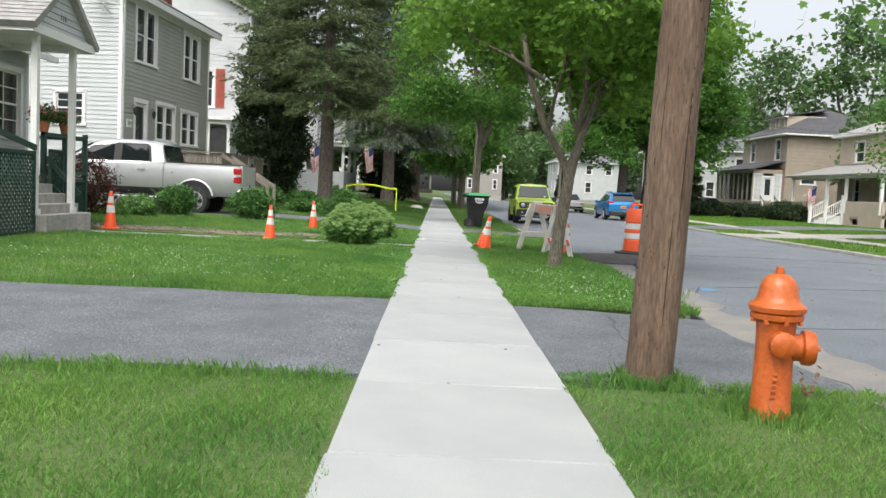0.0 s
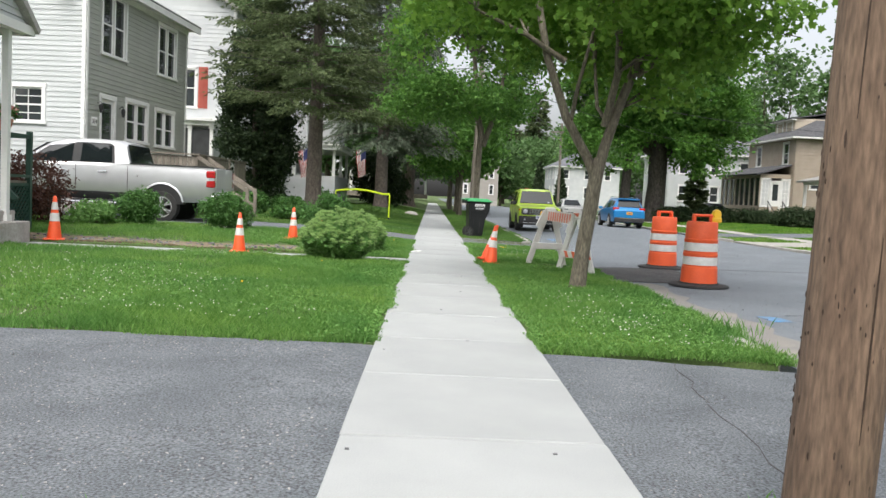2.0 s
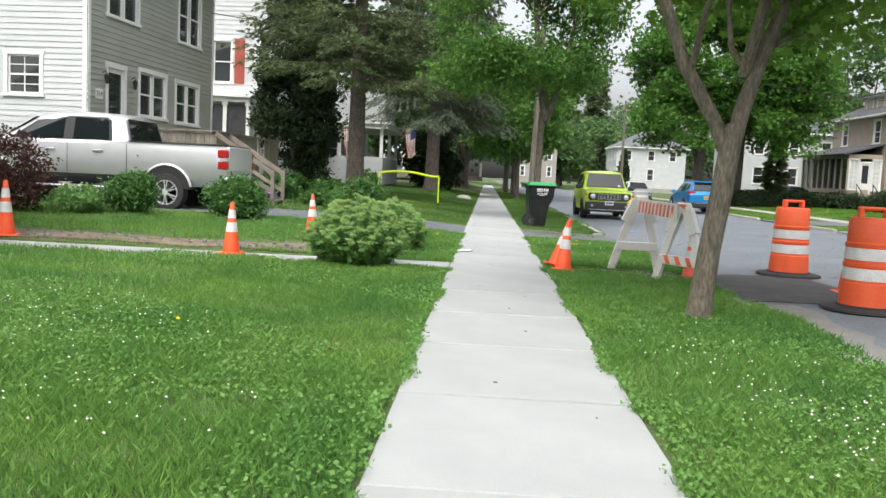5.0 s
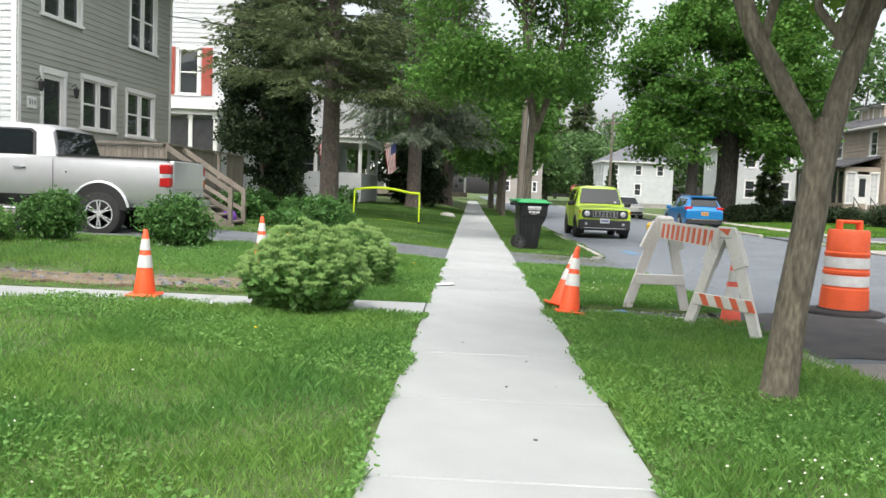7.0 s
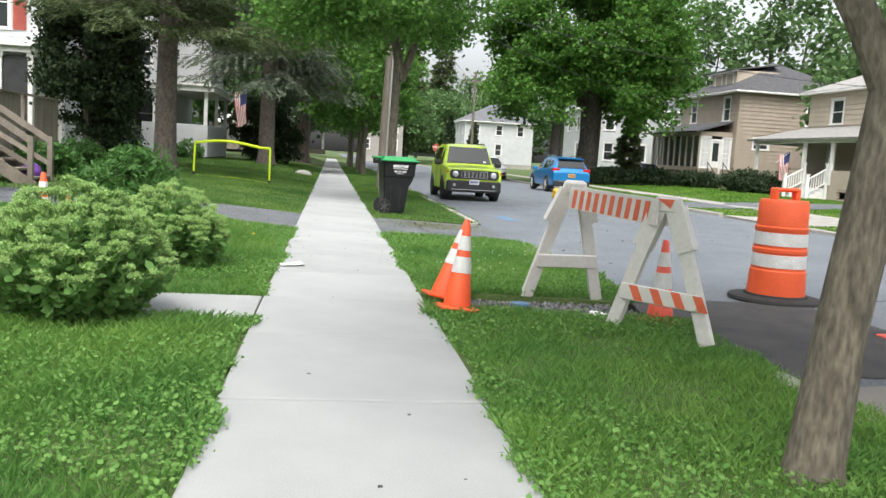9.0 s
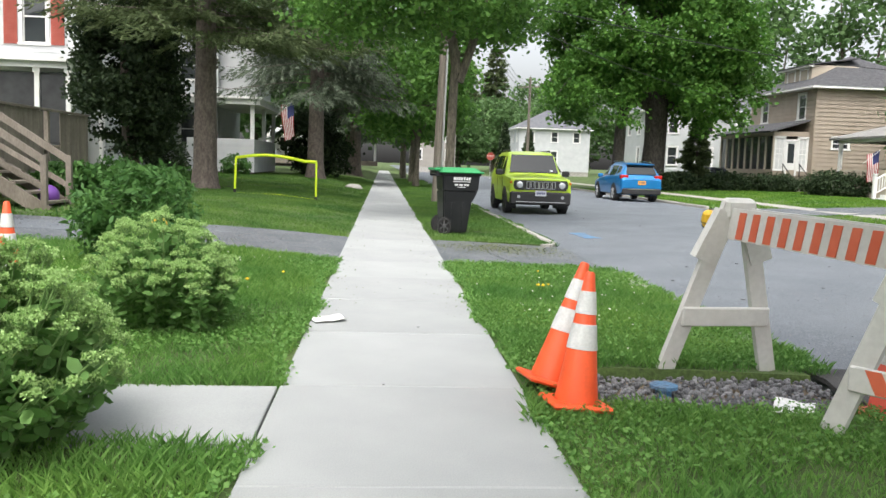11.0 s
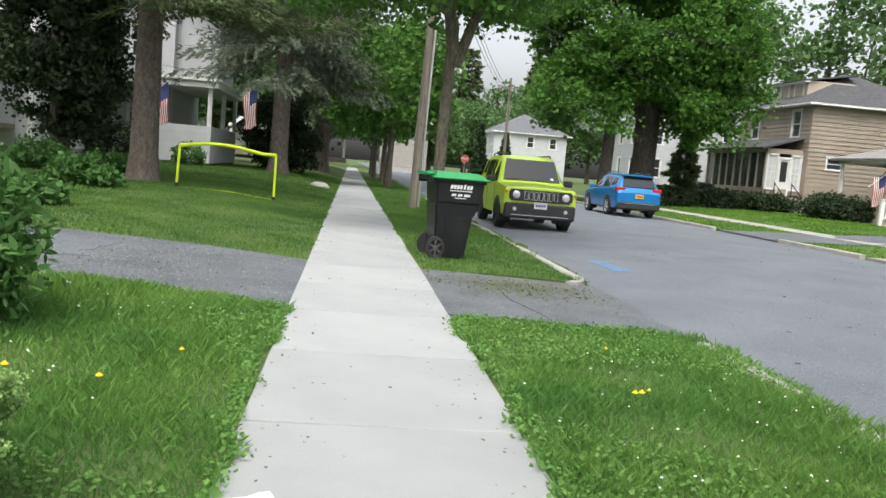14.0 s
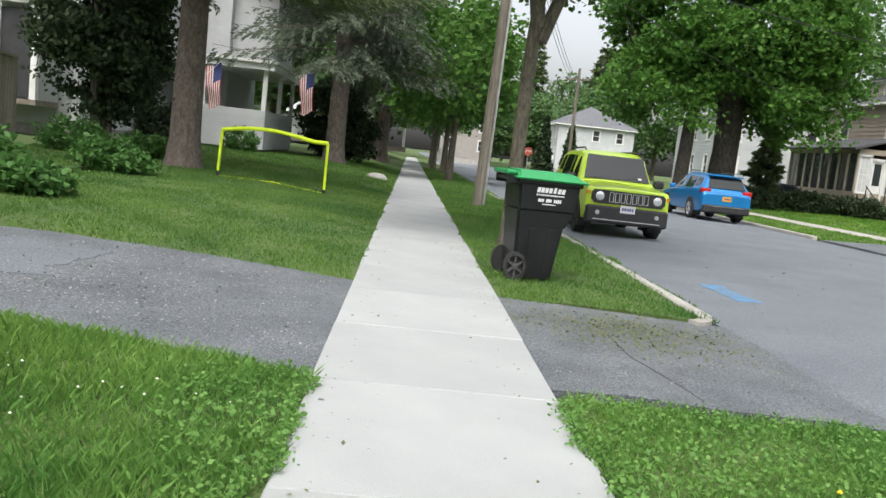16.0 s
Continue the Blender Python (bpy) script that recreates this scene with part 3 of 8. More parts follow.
prism(bm, [(-10, 0.0, 9.2), (0, 0.0, 9.2), (-5, 0.0, 11.9)], (0, 0.15, 0))
part("gable", bm, M_sid_white, wh)
strip(wh, "porch_roof", M_white, (-3.6, -0.5, -1.5, -0.03, 3.55, 3.75), (-3.75, -0.35, -1.65, -0.03, 3.75, 3.9))
strip(wh, "porch_floor", M_oldwood, (-3.6, -0.5, -1.5, -0.03, 0.9, 1.05))
for xx in (-3.4, -1.65, -0.65):
    strip(wh, "porch_post", M_white, (xx - 0.08, xx + 0.08, -1.4, -1.24, 1.05, 3.55), (xx - 0.12, xx + 0.12, -1.44, -1.2, 3.4, 3.55))
strip(wh, "porch_side_wall", M_sid_white, (-0.62, -0.54, -1.24, -0.03, 1.05, 3.5))
# added dark sheets between the posts paint the shaded porch interior
strip(wh, "porch_shade_sheet", M_porchshade, (-3.3, -1.74, -1.34, -1.325, 1.1, 3.4), (-1.56, -0.74, -1.34, -1.325, 1.1, 3.4))

# house with a clapboard porch rail
fh = thing("house", pose(-6.2, 55.4, 0.45), "white house with a clapboard-railed corner porch", "house")
clapboard(fh, SIDE, 0, 3.2, 0.1, 1.7, [], M_sid_white, 0.13)
clapboard(fh, FRONT, 0, 8, 0.1, 1.7, [], M_sid_white, 0.13, single=False)
strip(fh, "porch_roof", M_white, (-5.5, 0.3, -0.3, 8, 3.35, 3.62), (-5.6, 0.45, -0.45, 8, 3.62, 3.72))
for xx in (-0.1, -2.6, -5.1):
    strip(fh, "porch_post", M_white, (xx - 0.09, xx + 0.09, 0.02, 0.2, 1.7, 3.4))
for yy in (4, 7.9):
    strip(fh, "porch_post", M_white, (-0.19, -0.01, yy - 0.09, yy + 0.09, 1.7, 3.4))
fw = [(3.0, 4.2, 1.2, 3.1)]
clapboard(fh, SIDE @ pose(0, -2.4, 0), 2.2, 9, 0.1, 7.2, [(3.0, 4.2, 1.3, 3.1), (3.2, 4.2, 4.6, 6.2), (5.6, 6.6, 4.6, 6.2)], M_sid_white, 0.2, single=False)
for f in ((3.0, 4.2, 1.3, 3.1), (3.2, 4.2, 4.6, 6.2), (5.6, 6.6, 4.6, 6.2)):
    window(fh, SIDE @ pose(0, -2.4, 0), *f)
strip(fh, "upper_wall", M_sid_white, (-9, -2.2, 2.62, 9, 0, 7.2), (-2.2, -0.3, 3, 8, 3.7, 6.8))
slab_roof(fh, [(0.3, 2, 7.0), (0.3, 9.4, 7.0), (-4.5, 9.4, 9.6), (-4.5, 2, 9.6)], M_shingle_g)
slab_roof(fh, [(-9.4, 2, 7.0), (-9.4, 9.4, 7.0), (-4.5, 9.4, 9.6), (-4.5, 2, 9.6)], M_shingle_g)
strip(fh, "porch_floor", M_oldwood, (-5.3, -0.1, 0.1, 8, 0.0, 0.5))
M_brownroof = mat("brown_shingles", (0.13, 0.075, 0.06), (0.2, 0.12, 0.1), 5, 0.95, bump=0.6, bscale=40)
slab_roof(fh, [(-9.3, 1.9, 4.0), (-5.6, -0.3, 3.75), (-5.6, 2.4, 5.0), (-9.3, 2.4, 5.0)], M_brownroof, name="porch_lean_to")


def us_flag(m, w, h, label, pole=1.5):
    """A hanging flag: stripes and a blue canton, with folds, on a slanted pole."""
    f = thing("flag", m, label, "flag")
    bm = B()
    tube(bm, [(0, 0, 0), (0, -pole * 0.65, pole * 0.6)], [0.015, 0.012], 6)
    part("flag_pole", bm, M_white, f)
    top = Vector((0, -pole * 0.62, pole * 0.57))
    nx, ny = 14, 13

    def at(u, v):
        return top + Vector((0.05 * math.sin(u * 7 + v * 2) + w * 0.45 * u * 0.3, (0.62 * v) * w * 0.8 * (1 - 0.25 * u) - 0.02, -h * u - 0.25 * v + 0.03 * math.sin(v * 9)))
    for nm, mt, test in (("red_stripes", M_flagred, lambda i, j: j % 2 == 0 and not (i < 6 and j < 7)), ("white_stripes", M_white, lambda i, j: j % 2 == 1 and not (i < 6 and j < 7)), ("canton", M_flagblue, lambda i, j: i < 6 and j < 7)):
        bm = B()
        for i in range(nx):
            for j in range(ny):
                if test(i, j):
                    prism(bm, [at(i / nx, j / ny), at((i + 1) / nx, j / ny), at((i + 1) / nx, (j + 1) / ny), at(i / nx, (j + 1) / ny)], (0.004, 0, 0))
        part(nm, bm, mt, f)
    return f


M_flagred = mat("flag_red", (0.42, 0.04, 0.05), (0.36, 0.03, 0.04), 5, 0.8)
M_flagblue = mat("flag_blue", (0.03, 0.04, 0.13), (0.04, 0.05, 0.16), 5, 0.8)
us_flag(pose(-8.45, 53.0, 2.9, 0, 0, 75), 1.3, 1.6, "striped flag hanging from a slanted pole at the porch")
us_flag(pose(-5.2, 55.2, 3.2, 0, 0, 75), 1.3, 1.7, "striped flag with blue canton hanging by the porch corner")

# white cottage with a gabled porch, near
cot = thing("house", pose(-10.0, 6.0, 0.1), "white cottage with shingled gable porch and green lattice", "house")
cw = [(12.6, 14.1, 1.9, 3.55)]
clapboard(cot, FRONT, 0, 14.4, 0.5, 4.1, cw + [(11.0, 12.0, 1.0, 3.1)], M_sid_white, 0.15, single=False)
window(cot, FRONT, *cw[0], bars=3)
door(cot, FRONT, 11.0, 12.0, 1.0, 3.1)
strip(cot, "back_wall", M_sid_white, (-9, -8.8, 0, 14.4, 0, 4.1), (-9, 0, 0, 0.15, 0, 4.1), (-9, -0.2, 14.2, 14.4, 0, 4.1))
strip(cot, "foundation", M_stone, (-9, -0.02, 0, 14.4, -0.6, 0.5))
corner_trim(cot, FRONT, 14.33, 0.5, 4.1)
slab_roof(cot, [(0.5, -0.4, 3.95), (0.5, 14.8, 3.95), (-4.5, 14.8, 6.6), (-4.5, -0.4, 6.6)], M_shingle_g, rows=28)
slab_roof(cot, [(-9.5, -0.4, 3.95), (-9.5, 14.8, 3.95), (-4.5, 14.8, 6.6), (-4.5, -0.4, 6.6)], M_shingle_g)
strip(cot, "gutter", M_white, (0.45, 0.55, -0.4, 14.8, 3.83, 3.95))
# porch: x forward from the wall, centre line at y = 11.35
slab_roof(cot, [(-1.0, 9.85, 3.95), (2.35, 9.85, 3.95), (2.35, 11.35, 5.1), (-1.0, 11.35, 5.1)], M_shingle_g, rows=12, name="porch_roof")
slab_roof(cot, [(-1.0, 12.85, 3.95), (2.35, 12.85, 3.95), (2.35, 11.35, 5.1), (-1.0, 11.35, 5.1)], M_shingle_g, name="porch_roof")
bm = B()
for k in range(8):
    za, zb = 3.95 + k * 0.13, 3.95 + (k + 1) * 0.13 - 0.008
    ya, yb = 1.42 * (1 - (za - 3.95) / 1.08), 1.42 * (1 - (zb - 3.95) / 1.08)
    if yb > 0:
        prism(bm, [(2.2, 11.35 - ya, za), (2.2, 11.35 + ya, za), (2.18, 11.35 + yb, zb), (2.18, 11.35 - yb, zb)], (-0.08, 0, 0))
part("gable", bm, M_sid_white, cot)
strip(cot, "porch_beam", M_white, (0, 2.25, 9.95, 10.1, 3.8, 3.97), (0, 2.25, 12.6, 12.75, 3.8, 3.97), (2.1, 2.28, 9.95, 12.75, 3.8, 3.97), (0, 2.2, 10, 12.7, 3.93, 3.95))
lettering("116", pose(2.21, 11.35, 4.3, 90, 0, 90), 0.2, M_dark, cot, "house_number")
for yy in (10.5, 12.15):
    strip(cot, "porch_post", M_white, (2.0, 2.12, yy - 0.06, yy + 0.06, 0.3, 3.82), (1.97, 2.15, yy - 0.09, yy + 0.09, 0.3, 0.42))
strip(cot, "porch_floor", M_oldwood, (0, 1.3, 9.9, 14.6, 0.95, 1.05))
for k in range(4):
    bm = B()
    box(bm, 1.3 + k * 0.24 - 0.03, 1.6 + k * 0.24, 10.58 - 0.04 * k, 12.3 + 0.1 * k, -0.3, 0.9 - k * 0.2, 0.015)
    part("step", bm, M_stone, cot, "grey stone step")


def lattice(parent, m, s0, s1, z0, z1):
    """Diagonal green slats in a frame."""
    bm = B()
    w, h = s1 - s0, z1 - z0
    for d in (1, -1):
        c = -h
        while c < w:
            a, b = max(0, c), min(w, c + h)
            if b - a > 0.05:
                za, zb = a - c, b - c
                if d < 0:
                    za, zb = h - za, h - zb
                beam(bm, (s0 + a, 0.01 * d, z0 + za), (s0 + b, 0.01 * d, z0 + zb), 0.012, 0.04, (0, 1, 0))
            c += 0.14
    for q in ((s0, s1, z0, z0 + 0.06), (s0, s1, z1 - 0.06, z1), (s0, s0 + 0.06, z0, z1), (s1 - 0.06, s1, z0, z1)):
        box(bm, q[0], q[1], -0.03, 0.03, q[2], q[3])
    bm.transform(m)
    return part("lattice", bm, M_green, parent, "dark green wooden lattice")


lattice(cot, FRONT @ pose(0, 2.1, 0), 7.6, 10.42, -0.05, 1.55)
bm = B()
beam(bm, (2.1, 7.6, 2.1), (2.1, 10.45, 1.62), 0.07, 0.1)
part("sloping_rail", bm, M_green, cot)
lattice(cot, FRONT @ pose(0, 1.32, 0), 12.5, 14.6, -0.05, 1.0)
bm = B()
for a, b in (((1.32, 12.5, 1.5), (2.1, 12.5, 0.7)),):
    beam(bm, a, b, 0.06, 0.09)
    beam(bm, (1.32, 12.5, 1.0), (2.1, 12.5, 0.25), 0.05, 0.09)
part("stair_rail", bm, M_green, cot)
lattice(cot, FRONT @ pose(0, 1.5, 0), 12.35, 13.0, -0.05, 1.65)
strip(cot, "railing", M_green, (1.28, 1.36, 12.4, 14.65, 1.95, 2.03), (1.28, 1.36, 12.4, 14.65, 1.12, 1.18), (0, 1.36, 14.57, 14.65, 1.95, 2.03))
for yy in (12.45, 13.5, 14.6):
    strip(cot, "railing_post", M_green, (1.27, 1.37, yy - 0.05, yy + 0.05, -0.1, 2.1))


def hip_house(name, m, w, d, z1, siding, roof, label, face=WEST, rise=2.6, over=0.5, opens=(), side_opens=(), course=0.27):
    """A house whose front runs along local y and faces the street; body reaches to local +x, near side faces -y."""
    h = thing(name, m, label, "house")
    clapboard(h, WEST, 0, w, 0.6, z1, opens, siding, course, single=False, lap=0.045)
    for o in opens:
        window(h, WEST, *o)
    s_m = Matrix(((1, 0, 0, 0), (0, -1, 0, 0), (0, 0, 1, 0), (0, 0, 0, 1)))
    clapboard(h, s_m, 0, d, 0.6, z1, side_opens, siding, course, single=False, lap=0.045)
    for o in side_opens:
        window(h, s_m, *o)
    strip(h, "back_wall", siding, (0.2, d, w - 0.15, w, 0, z1), (d - 0.15, d, 0.1, w, 0, z1))
    strip(h, "foundation", M_stone, (0.02, d, 0.02, w, -1, 0.6))
    e = z1 + 0.05
    x0, x1, y0, y1 = -over, d + over, -over, w + over
    if d >= w:
        r0, r1 = (x0 + (y1 - y0) / 2, (y0 + y1) / 2, e + rise), (x1 - (y1 - y0) / 2, (y0 + y1) / 2, e + rise)
    else:
        r0 = r1 = ((x0 + x1) / 2, (y0 + y1) / 2, e + rise)
    slab_roof(h, [(x0, y0, e), (x1, y0, e), r1, r0], roof)
    slab_roof(h, [(x0, y1, e), (x1, y1, e), r1, r0], roof)
    slab_roof(h, [(x0, y0, e), (x0, y1, e), r0], roof)
    slab_roof(h, [(x1, y0, e), (x1, y1, e), r1], roof)
    strip(h, "cornice", M_white, (x0, x1, y0, y1, e - 0.14, e - 0.02))
    return h


# taupe house across the street, with a glazed sun porch and a dormer
tp = hip_house("house", pose(28.0, 66.8, 0.3), 9.5, 9.5, 6.75, M_sid_taupe, M_shingle, "taupe clapboard two-storey house with a glazed sun porch", rise=2.7, over=0.6,
               opens=[(1.2, 2.4, 4.7, 6.5), (6.6, 7.8, 4.7, 6.5)], side_opens=[(1.2, 2.5, 2.75, 3.6), (5, 6, 4.6, 6.2)])
sun_porch = new("sun_porch")
sun_porch.parent = tp
strip(sun_porch, "plinth", M_sid_taupe, (-2.4, -0.03, 0.5, 9.2, 0, 1.35))
strip(sun_porch, "porch_top", M_sid_taupe, (-2.4, -0.03, 0.5, 9.2, 3.55, 3.85), (-2.4, -0.03, 0.5, 9.2, 0.9, 1.0))
slab_roof(sun_porch, [(-2.9, 0.1, 3.85), (-2.9, 9.6, 3.85), (0, 9.2, 4.7), (0, 0.5, 4.7)], M_shingle, name="porch_roof")
for i in range(9):
    yy = 0.6 + i * 1.06
    strip(sun_porch, "mullion", M_sid_beige, (-2.42, -2.3, yy - 0.07, yy + 0.07, 1.35, 3.55))
strip(sun_porch, "pane", M_glass, (-2.34, -2.32, 0.6, 9.1, 1.35, 3.55))
s_near = pose(-2.4, 0.5, 0) @ Matrix(((1, 0, 0, 0), (0, -1, 0, 0), (0, 0, 1, 0), (0, 0, 0, 1)))
for a, b in ((0.05, 0.8), (1.65, 2.35)):
    window(sun_porch, s_near, a, b, 1.3, 3.5, trim=0.09, bars=2)
    strip(sun_porch, "side_panel", M_white, (-2.4 + a, -2.4 + b, 0.56, 0.7, 0.95, 1.35))
    strip(sun_porch, "curtain", M_curtain, (-2.4 + a + 0.1, -2.4 + b - 0.1, 0.54, 0.558, 1.4, 3.4))
door(sun_porch, s_near, 0.82, 1.63, 0.95, 3.3, leaf=M_white)
for k in range(5):
    strip(tp, "step", M_oldwood, (-1.7, -0.65, 0.45 - 0.28 * (k + 1), 0.5 - 0.28 * k, -0.3, 0.9 - k * 0.19))
bm = B()
for xx in (-1.75, -0.6):
    beam(bm, (xx, 0.45, 1.75), (xx, -0.95, 0.9), 0.04, 0.05)
    for k in range(2):
        box(bm, xx - 0.02, xx + 0.02, 0.35 - k * 1.25, 0.39 - k * 1.25, -0.2, 1.7 - k * 0.78)
part("stair_rail", bm, M_dark, tp, "black iron stair rail")
dm = new("dormer")
dm.parent = tp
strip(dm, "dormer_wall", M_sid_beige, (0.9, 4.2, 2.6, 6.4, 6.9, 8.5))
window(dm, pose(0.9, 0, 0) @ WEST, 3.0, 4.2, 7.35, 8.35)
window(dm, pose(0.9, 0, 0) @ WEST, 4.8, 6.0, 7.35, 8.35)
slab_roof(dm, [(0.45, 2.3, 8.5), (0.45, 6.7, 8.5), (4.4, 6.2, 9.15), (4.4, 2.8, 9.15)], M_shingle, 0.08, name="dormer_roof")
strip(dm, "cornice", M_white, (0.5, 0.9, 2.35, 6.65, 8.36, 8.43))

M_trimdark = mat("dark_door_paint", (0.05, 0.045, 0.04), (0.07, 0.06, 0.05), 4, 0.5)
# beige house with a white stair railing
rh = hip_house("house", pose(28.3, 46.5, 0.2), 12.0, 9, 6.1, M_sid_beige, M_shingle_g, "beige clapboard house with a deep front porch", rise=2.3,
               opens=[(8.6, 9.9, 4.2, 5.7), (2.5, 3.6, 4.2, 5.7), (8.9, 9.8, 1.4, 3.2), (2.0, 3.0, 1.4, 3.2)], side_opens=[(3, 4, 4.2, 5.7)])
door(rh, WEST, 5.0, 6.0, 0.8, 3.0, leaf=M_trimdark)
slab_roof(rh, [(-3.6, -0.4, 3.2), (-3.6, 12.4, 3.2), (0, 12.4, 4.1), (0, -0.4, 4.1)], M_shingle_g, name="porch_roof")
strip(rh, "porch_beam", M_white, (-3.3, -3.1, 0, 12, 2.95, 3.2), (-3.3, 0, 11.8, 12, 2.95, 3.2))
clapboard(rh, WEST @ pose(0, 3.2, 0), 0, 4.4, 0.0, 1.55, [(2.6, 3.6, 0.15, 0.5)], M_sid_beige, 0.16, single=False)
clapboard(rh, WEST @ pose(0, 3.2, 0), 6.7, 12, 0.0, 1.5, [], M_sid_beige, 0.16, single=False)
strip(rh, "porch_floor", M_oldwood, (-3.2, 0, 0, 12, 0.6, 0.8))
for yy in (0.2, 4.3, 6.8, 11.8):
    strip(rh, "porch_post", M_white, (-3.28, -3.12, yy - 0.08, yy + 0.08, 0.8, 3.0))
for k in range(4):
    strip(rh, "step", M_white, (-3.2 - 0.28 * (k + 1), -3.2 - 0.28 * k, 4.6, 6.5, -0.2, 0.62 - k * 0.16))
for yy in (4.5, 6.6):
    bm = B()
    beam(bm, (-3.2, yy, 1.65), (-4.25, yy, 1.05), 0.07, 0.07)
    beam(bm, (-3.2, yy, 0.95), (-4.25, yy, 0.35), 0.06, 0.06)
    rl = part("railing", bm, M_white, rh, "white painted baluster railing")
    for k in range(8):
        f = (k + 0.5) / 8
        bm = B()
        box(bm, -3.2 - 1.05 * f - 0.02, -3.2 - 1.05 * f + 0.02, yy - 0.02, yy + 0.02, 0.95 - 0.6 * f, 1.62 - 0.6 * f)
        part("baluster", bm, M_white, rl)
    for xx, zz in ((-3.25, 1.85), (-4.3, 1.25)):
        strip(rh, "railing_post", M_white, (xx - 0.07, xx + 0.07, yy - 0.07, yy + 0.07, -0.2, zz), (xx - 0.1, xx + 0.1, yy - 0.1, yy + 0.1, zz, zz + 0.06))
us_flag(pose(24.2, 54.6, 2.0, 0, 0, 75), 1.2, 1.4, "small striped flag on a porch post", 1.2)

M_roof_far = mat("slate_grey_shingles", (0.10, 0.105, 0.115), (0.15, 0.155, 0.165), 3, 0.9)
# houses at the end of the street
fw = [(1.0, 2.0, 1.6, 3.2), (4.0, 5.0, 1.6, 3.2), (1.0, 2.0, 4.2, 5.6), (4.0, 5.0, 4.2, 5.6), (6.8, 7.8, 4.2, 5.6)]
hip_house("house", pose(17.0, 118, 0.2), 10, 9, 5.9, M_sid_white, M_roof_far, "white two-storey house at the bend of the street", opens=fw, side_opens=fw)
hip_house("house", pose(22.5, 82, 0.2), 9, 10, 6.2, M_sid_light, M_roof_far, "pale grey house behind the large maple", opens=fw, side_opens=fw)
M_sid_dull = mat("dull_grey_siding", (0.27, 0.25, 0.225), (0.31, 0.29, 0.26), 1.2, 0.7)
hip_house("house", pose(4.2, 136, 0.2), 9, 6.4, 6.9, M_sid_dull, M_shingle_g, "dull grey-brown two-storey house at the street end", opens=fw, side_opens=[(0.8, 1.6, 1.6, 3.2), (2.9, 3.7, 4.2, 5.6), (4.9, 5.7, 4.2, 5.6), (4.9, 5.7, 1.6, 3.2)])
pw = hip_house("house", pose(-12.0, 104, 0.5), 10, 9, 5.8, M_sid_white, M_shingle_g, "white house with a columned front porch", opens=fw, side_opens=fw)
strip(pw, "porch_roof", M_white, (-0.2, 11.5, -3, 0, 3.0, 3.3))
strip(pw, "porch_floor", M_oldwood, (-0.2, 11.5, -3, 0, 0.3, 0.8))
for k in range(6):
    strip(pw, "porch_post", M_white, (0.1 + k * 2.2, 0.35 + k * 2.2, -2.9, -2.65, 0.8, 3.0))


# ---- trees ----
RNG = np.random.default_rng(7)


def lumps(p, f):
    return np.sin(p[:, 0] * f + 1.3 * np.sin(p[:, 1] * f * 0.7)) + np.sin(p[:, 1] * f * 1.1 + 1.7 * np.sin(p[:, 2] * f * 0.8)) + np.sin(p[:, 2] * f * 1.3 + np.sin(p[:, 0] * f * 0.9))


LOBED = ((0, 0), (0.08, 0.40), (0.34, 0.26), (0.56, 0.52), (0.62, 0.2), (1, 0), (0.62, -0.2), (0.56, -0.52), (0.34, -0.26), (0.08, -0.40))
OVAL = ((0, 0), (0.25, 0.26), (0.62, 0.3), (1, 0), (0.62, -0.3), (0.25, -0.26))
LANCE = ((0, 0), (0.3, 0.17), (0.62, 0.15), (1, 0), (0.62, -0.15), (0.3, -0.17))
POINTED = ((0, 0), (0.45, 0.42), (1, 0), (0.45, -0.42))


def leaf_faces(pos, size, flat=0.6, droop=0.3, shape=POINTED, up=None):
    """Leaves of the given outline at pos, mostly lying flat; each leaf folds a little along its midrib."""
    n = len(pos)
    nrm = RNG.normal(size=(n, 3)) * (1 - flat) + np.array([0, 0, flat]) + RNG.normal(size=(n, 3)) * 0.25
    nrm /= np.linalg.norm(nrm, axis=1, keepdims=True)
    a = RNG.normal(size=(n, 3)) if up is None else up + RNG.normal(size=(n, 3)) * 0.3
    a[:, 2] -= droop
    u = a - nrm * (a * nrm).sum(1, keepdims=True)
    u /= np.linalg.norm(u, axis=1, keepdims=True)
    v = np.cross(nrm, u)
    s = size * RNG.uniform(0.6, 1.3, (n, 1))
    return np.stack([pos + u * s * p + v * s * q for p, q in shape], 1)


def crown_points(blobs, n, lump=1.1, gap=-0.9, clump=0.28):
    """Points of foliage in overlapping rounded masses, thicker outside, in clumps, with gaps."""
    vol = np.array([b[3] * b[4] * b[5] for b in blobs])
    out = []
    for b, k in zip(blobs, (n * vol / vol.sum()).astype(int)):
        c = RNG.normal(size=(max(4, k // 14), 3))
        c /= np.linalg.norm(c, axis=1, keepdims=True)
        c *= RNG.uniform(0.25, 1.0, (len(c), 1)) ** 0.45 * RNG.uniform(0.85, 1.12, (len(c), 1))
        p = np.array(b[:3]) + c * np.array(b[3:])
        p = p[lumps(p, lump) > gap]
        if len(p):
            q = np.repeat(p, 18, 0)
            out.append(q + RNG.normal(size=q.shape) * np.array([clump, clump, clump * 0.55]))
    return np.concatenate(out)


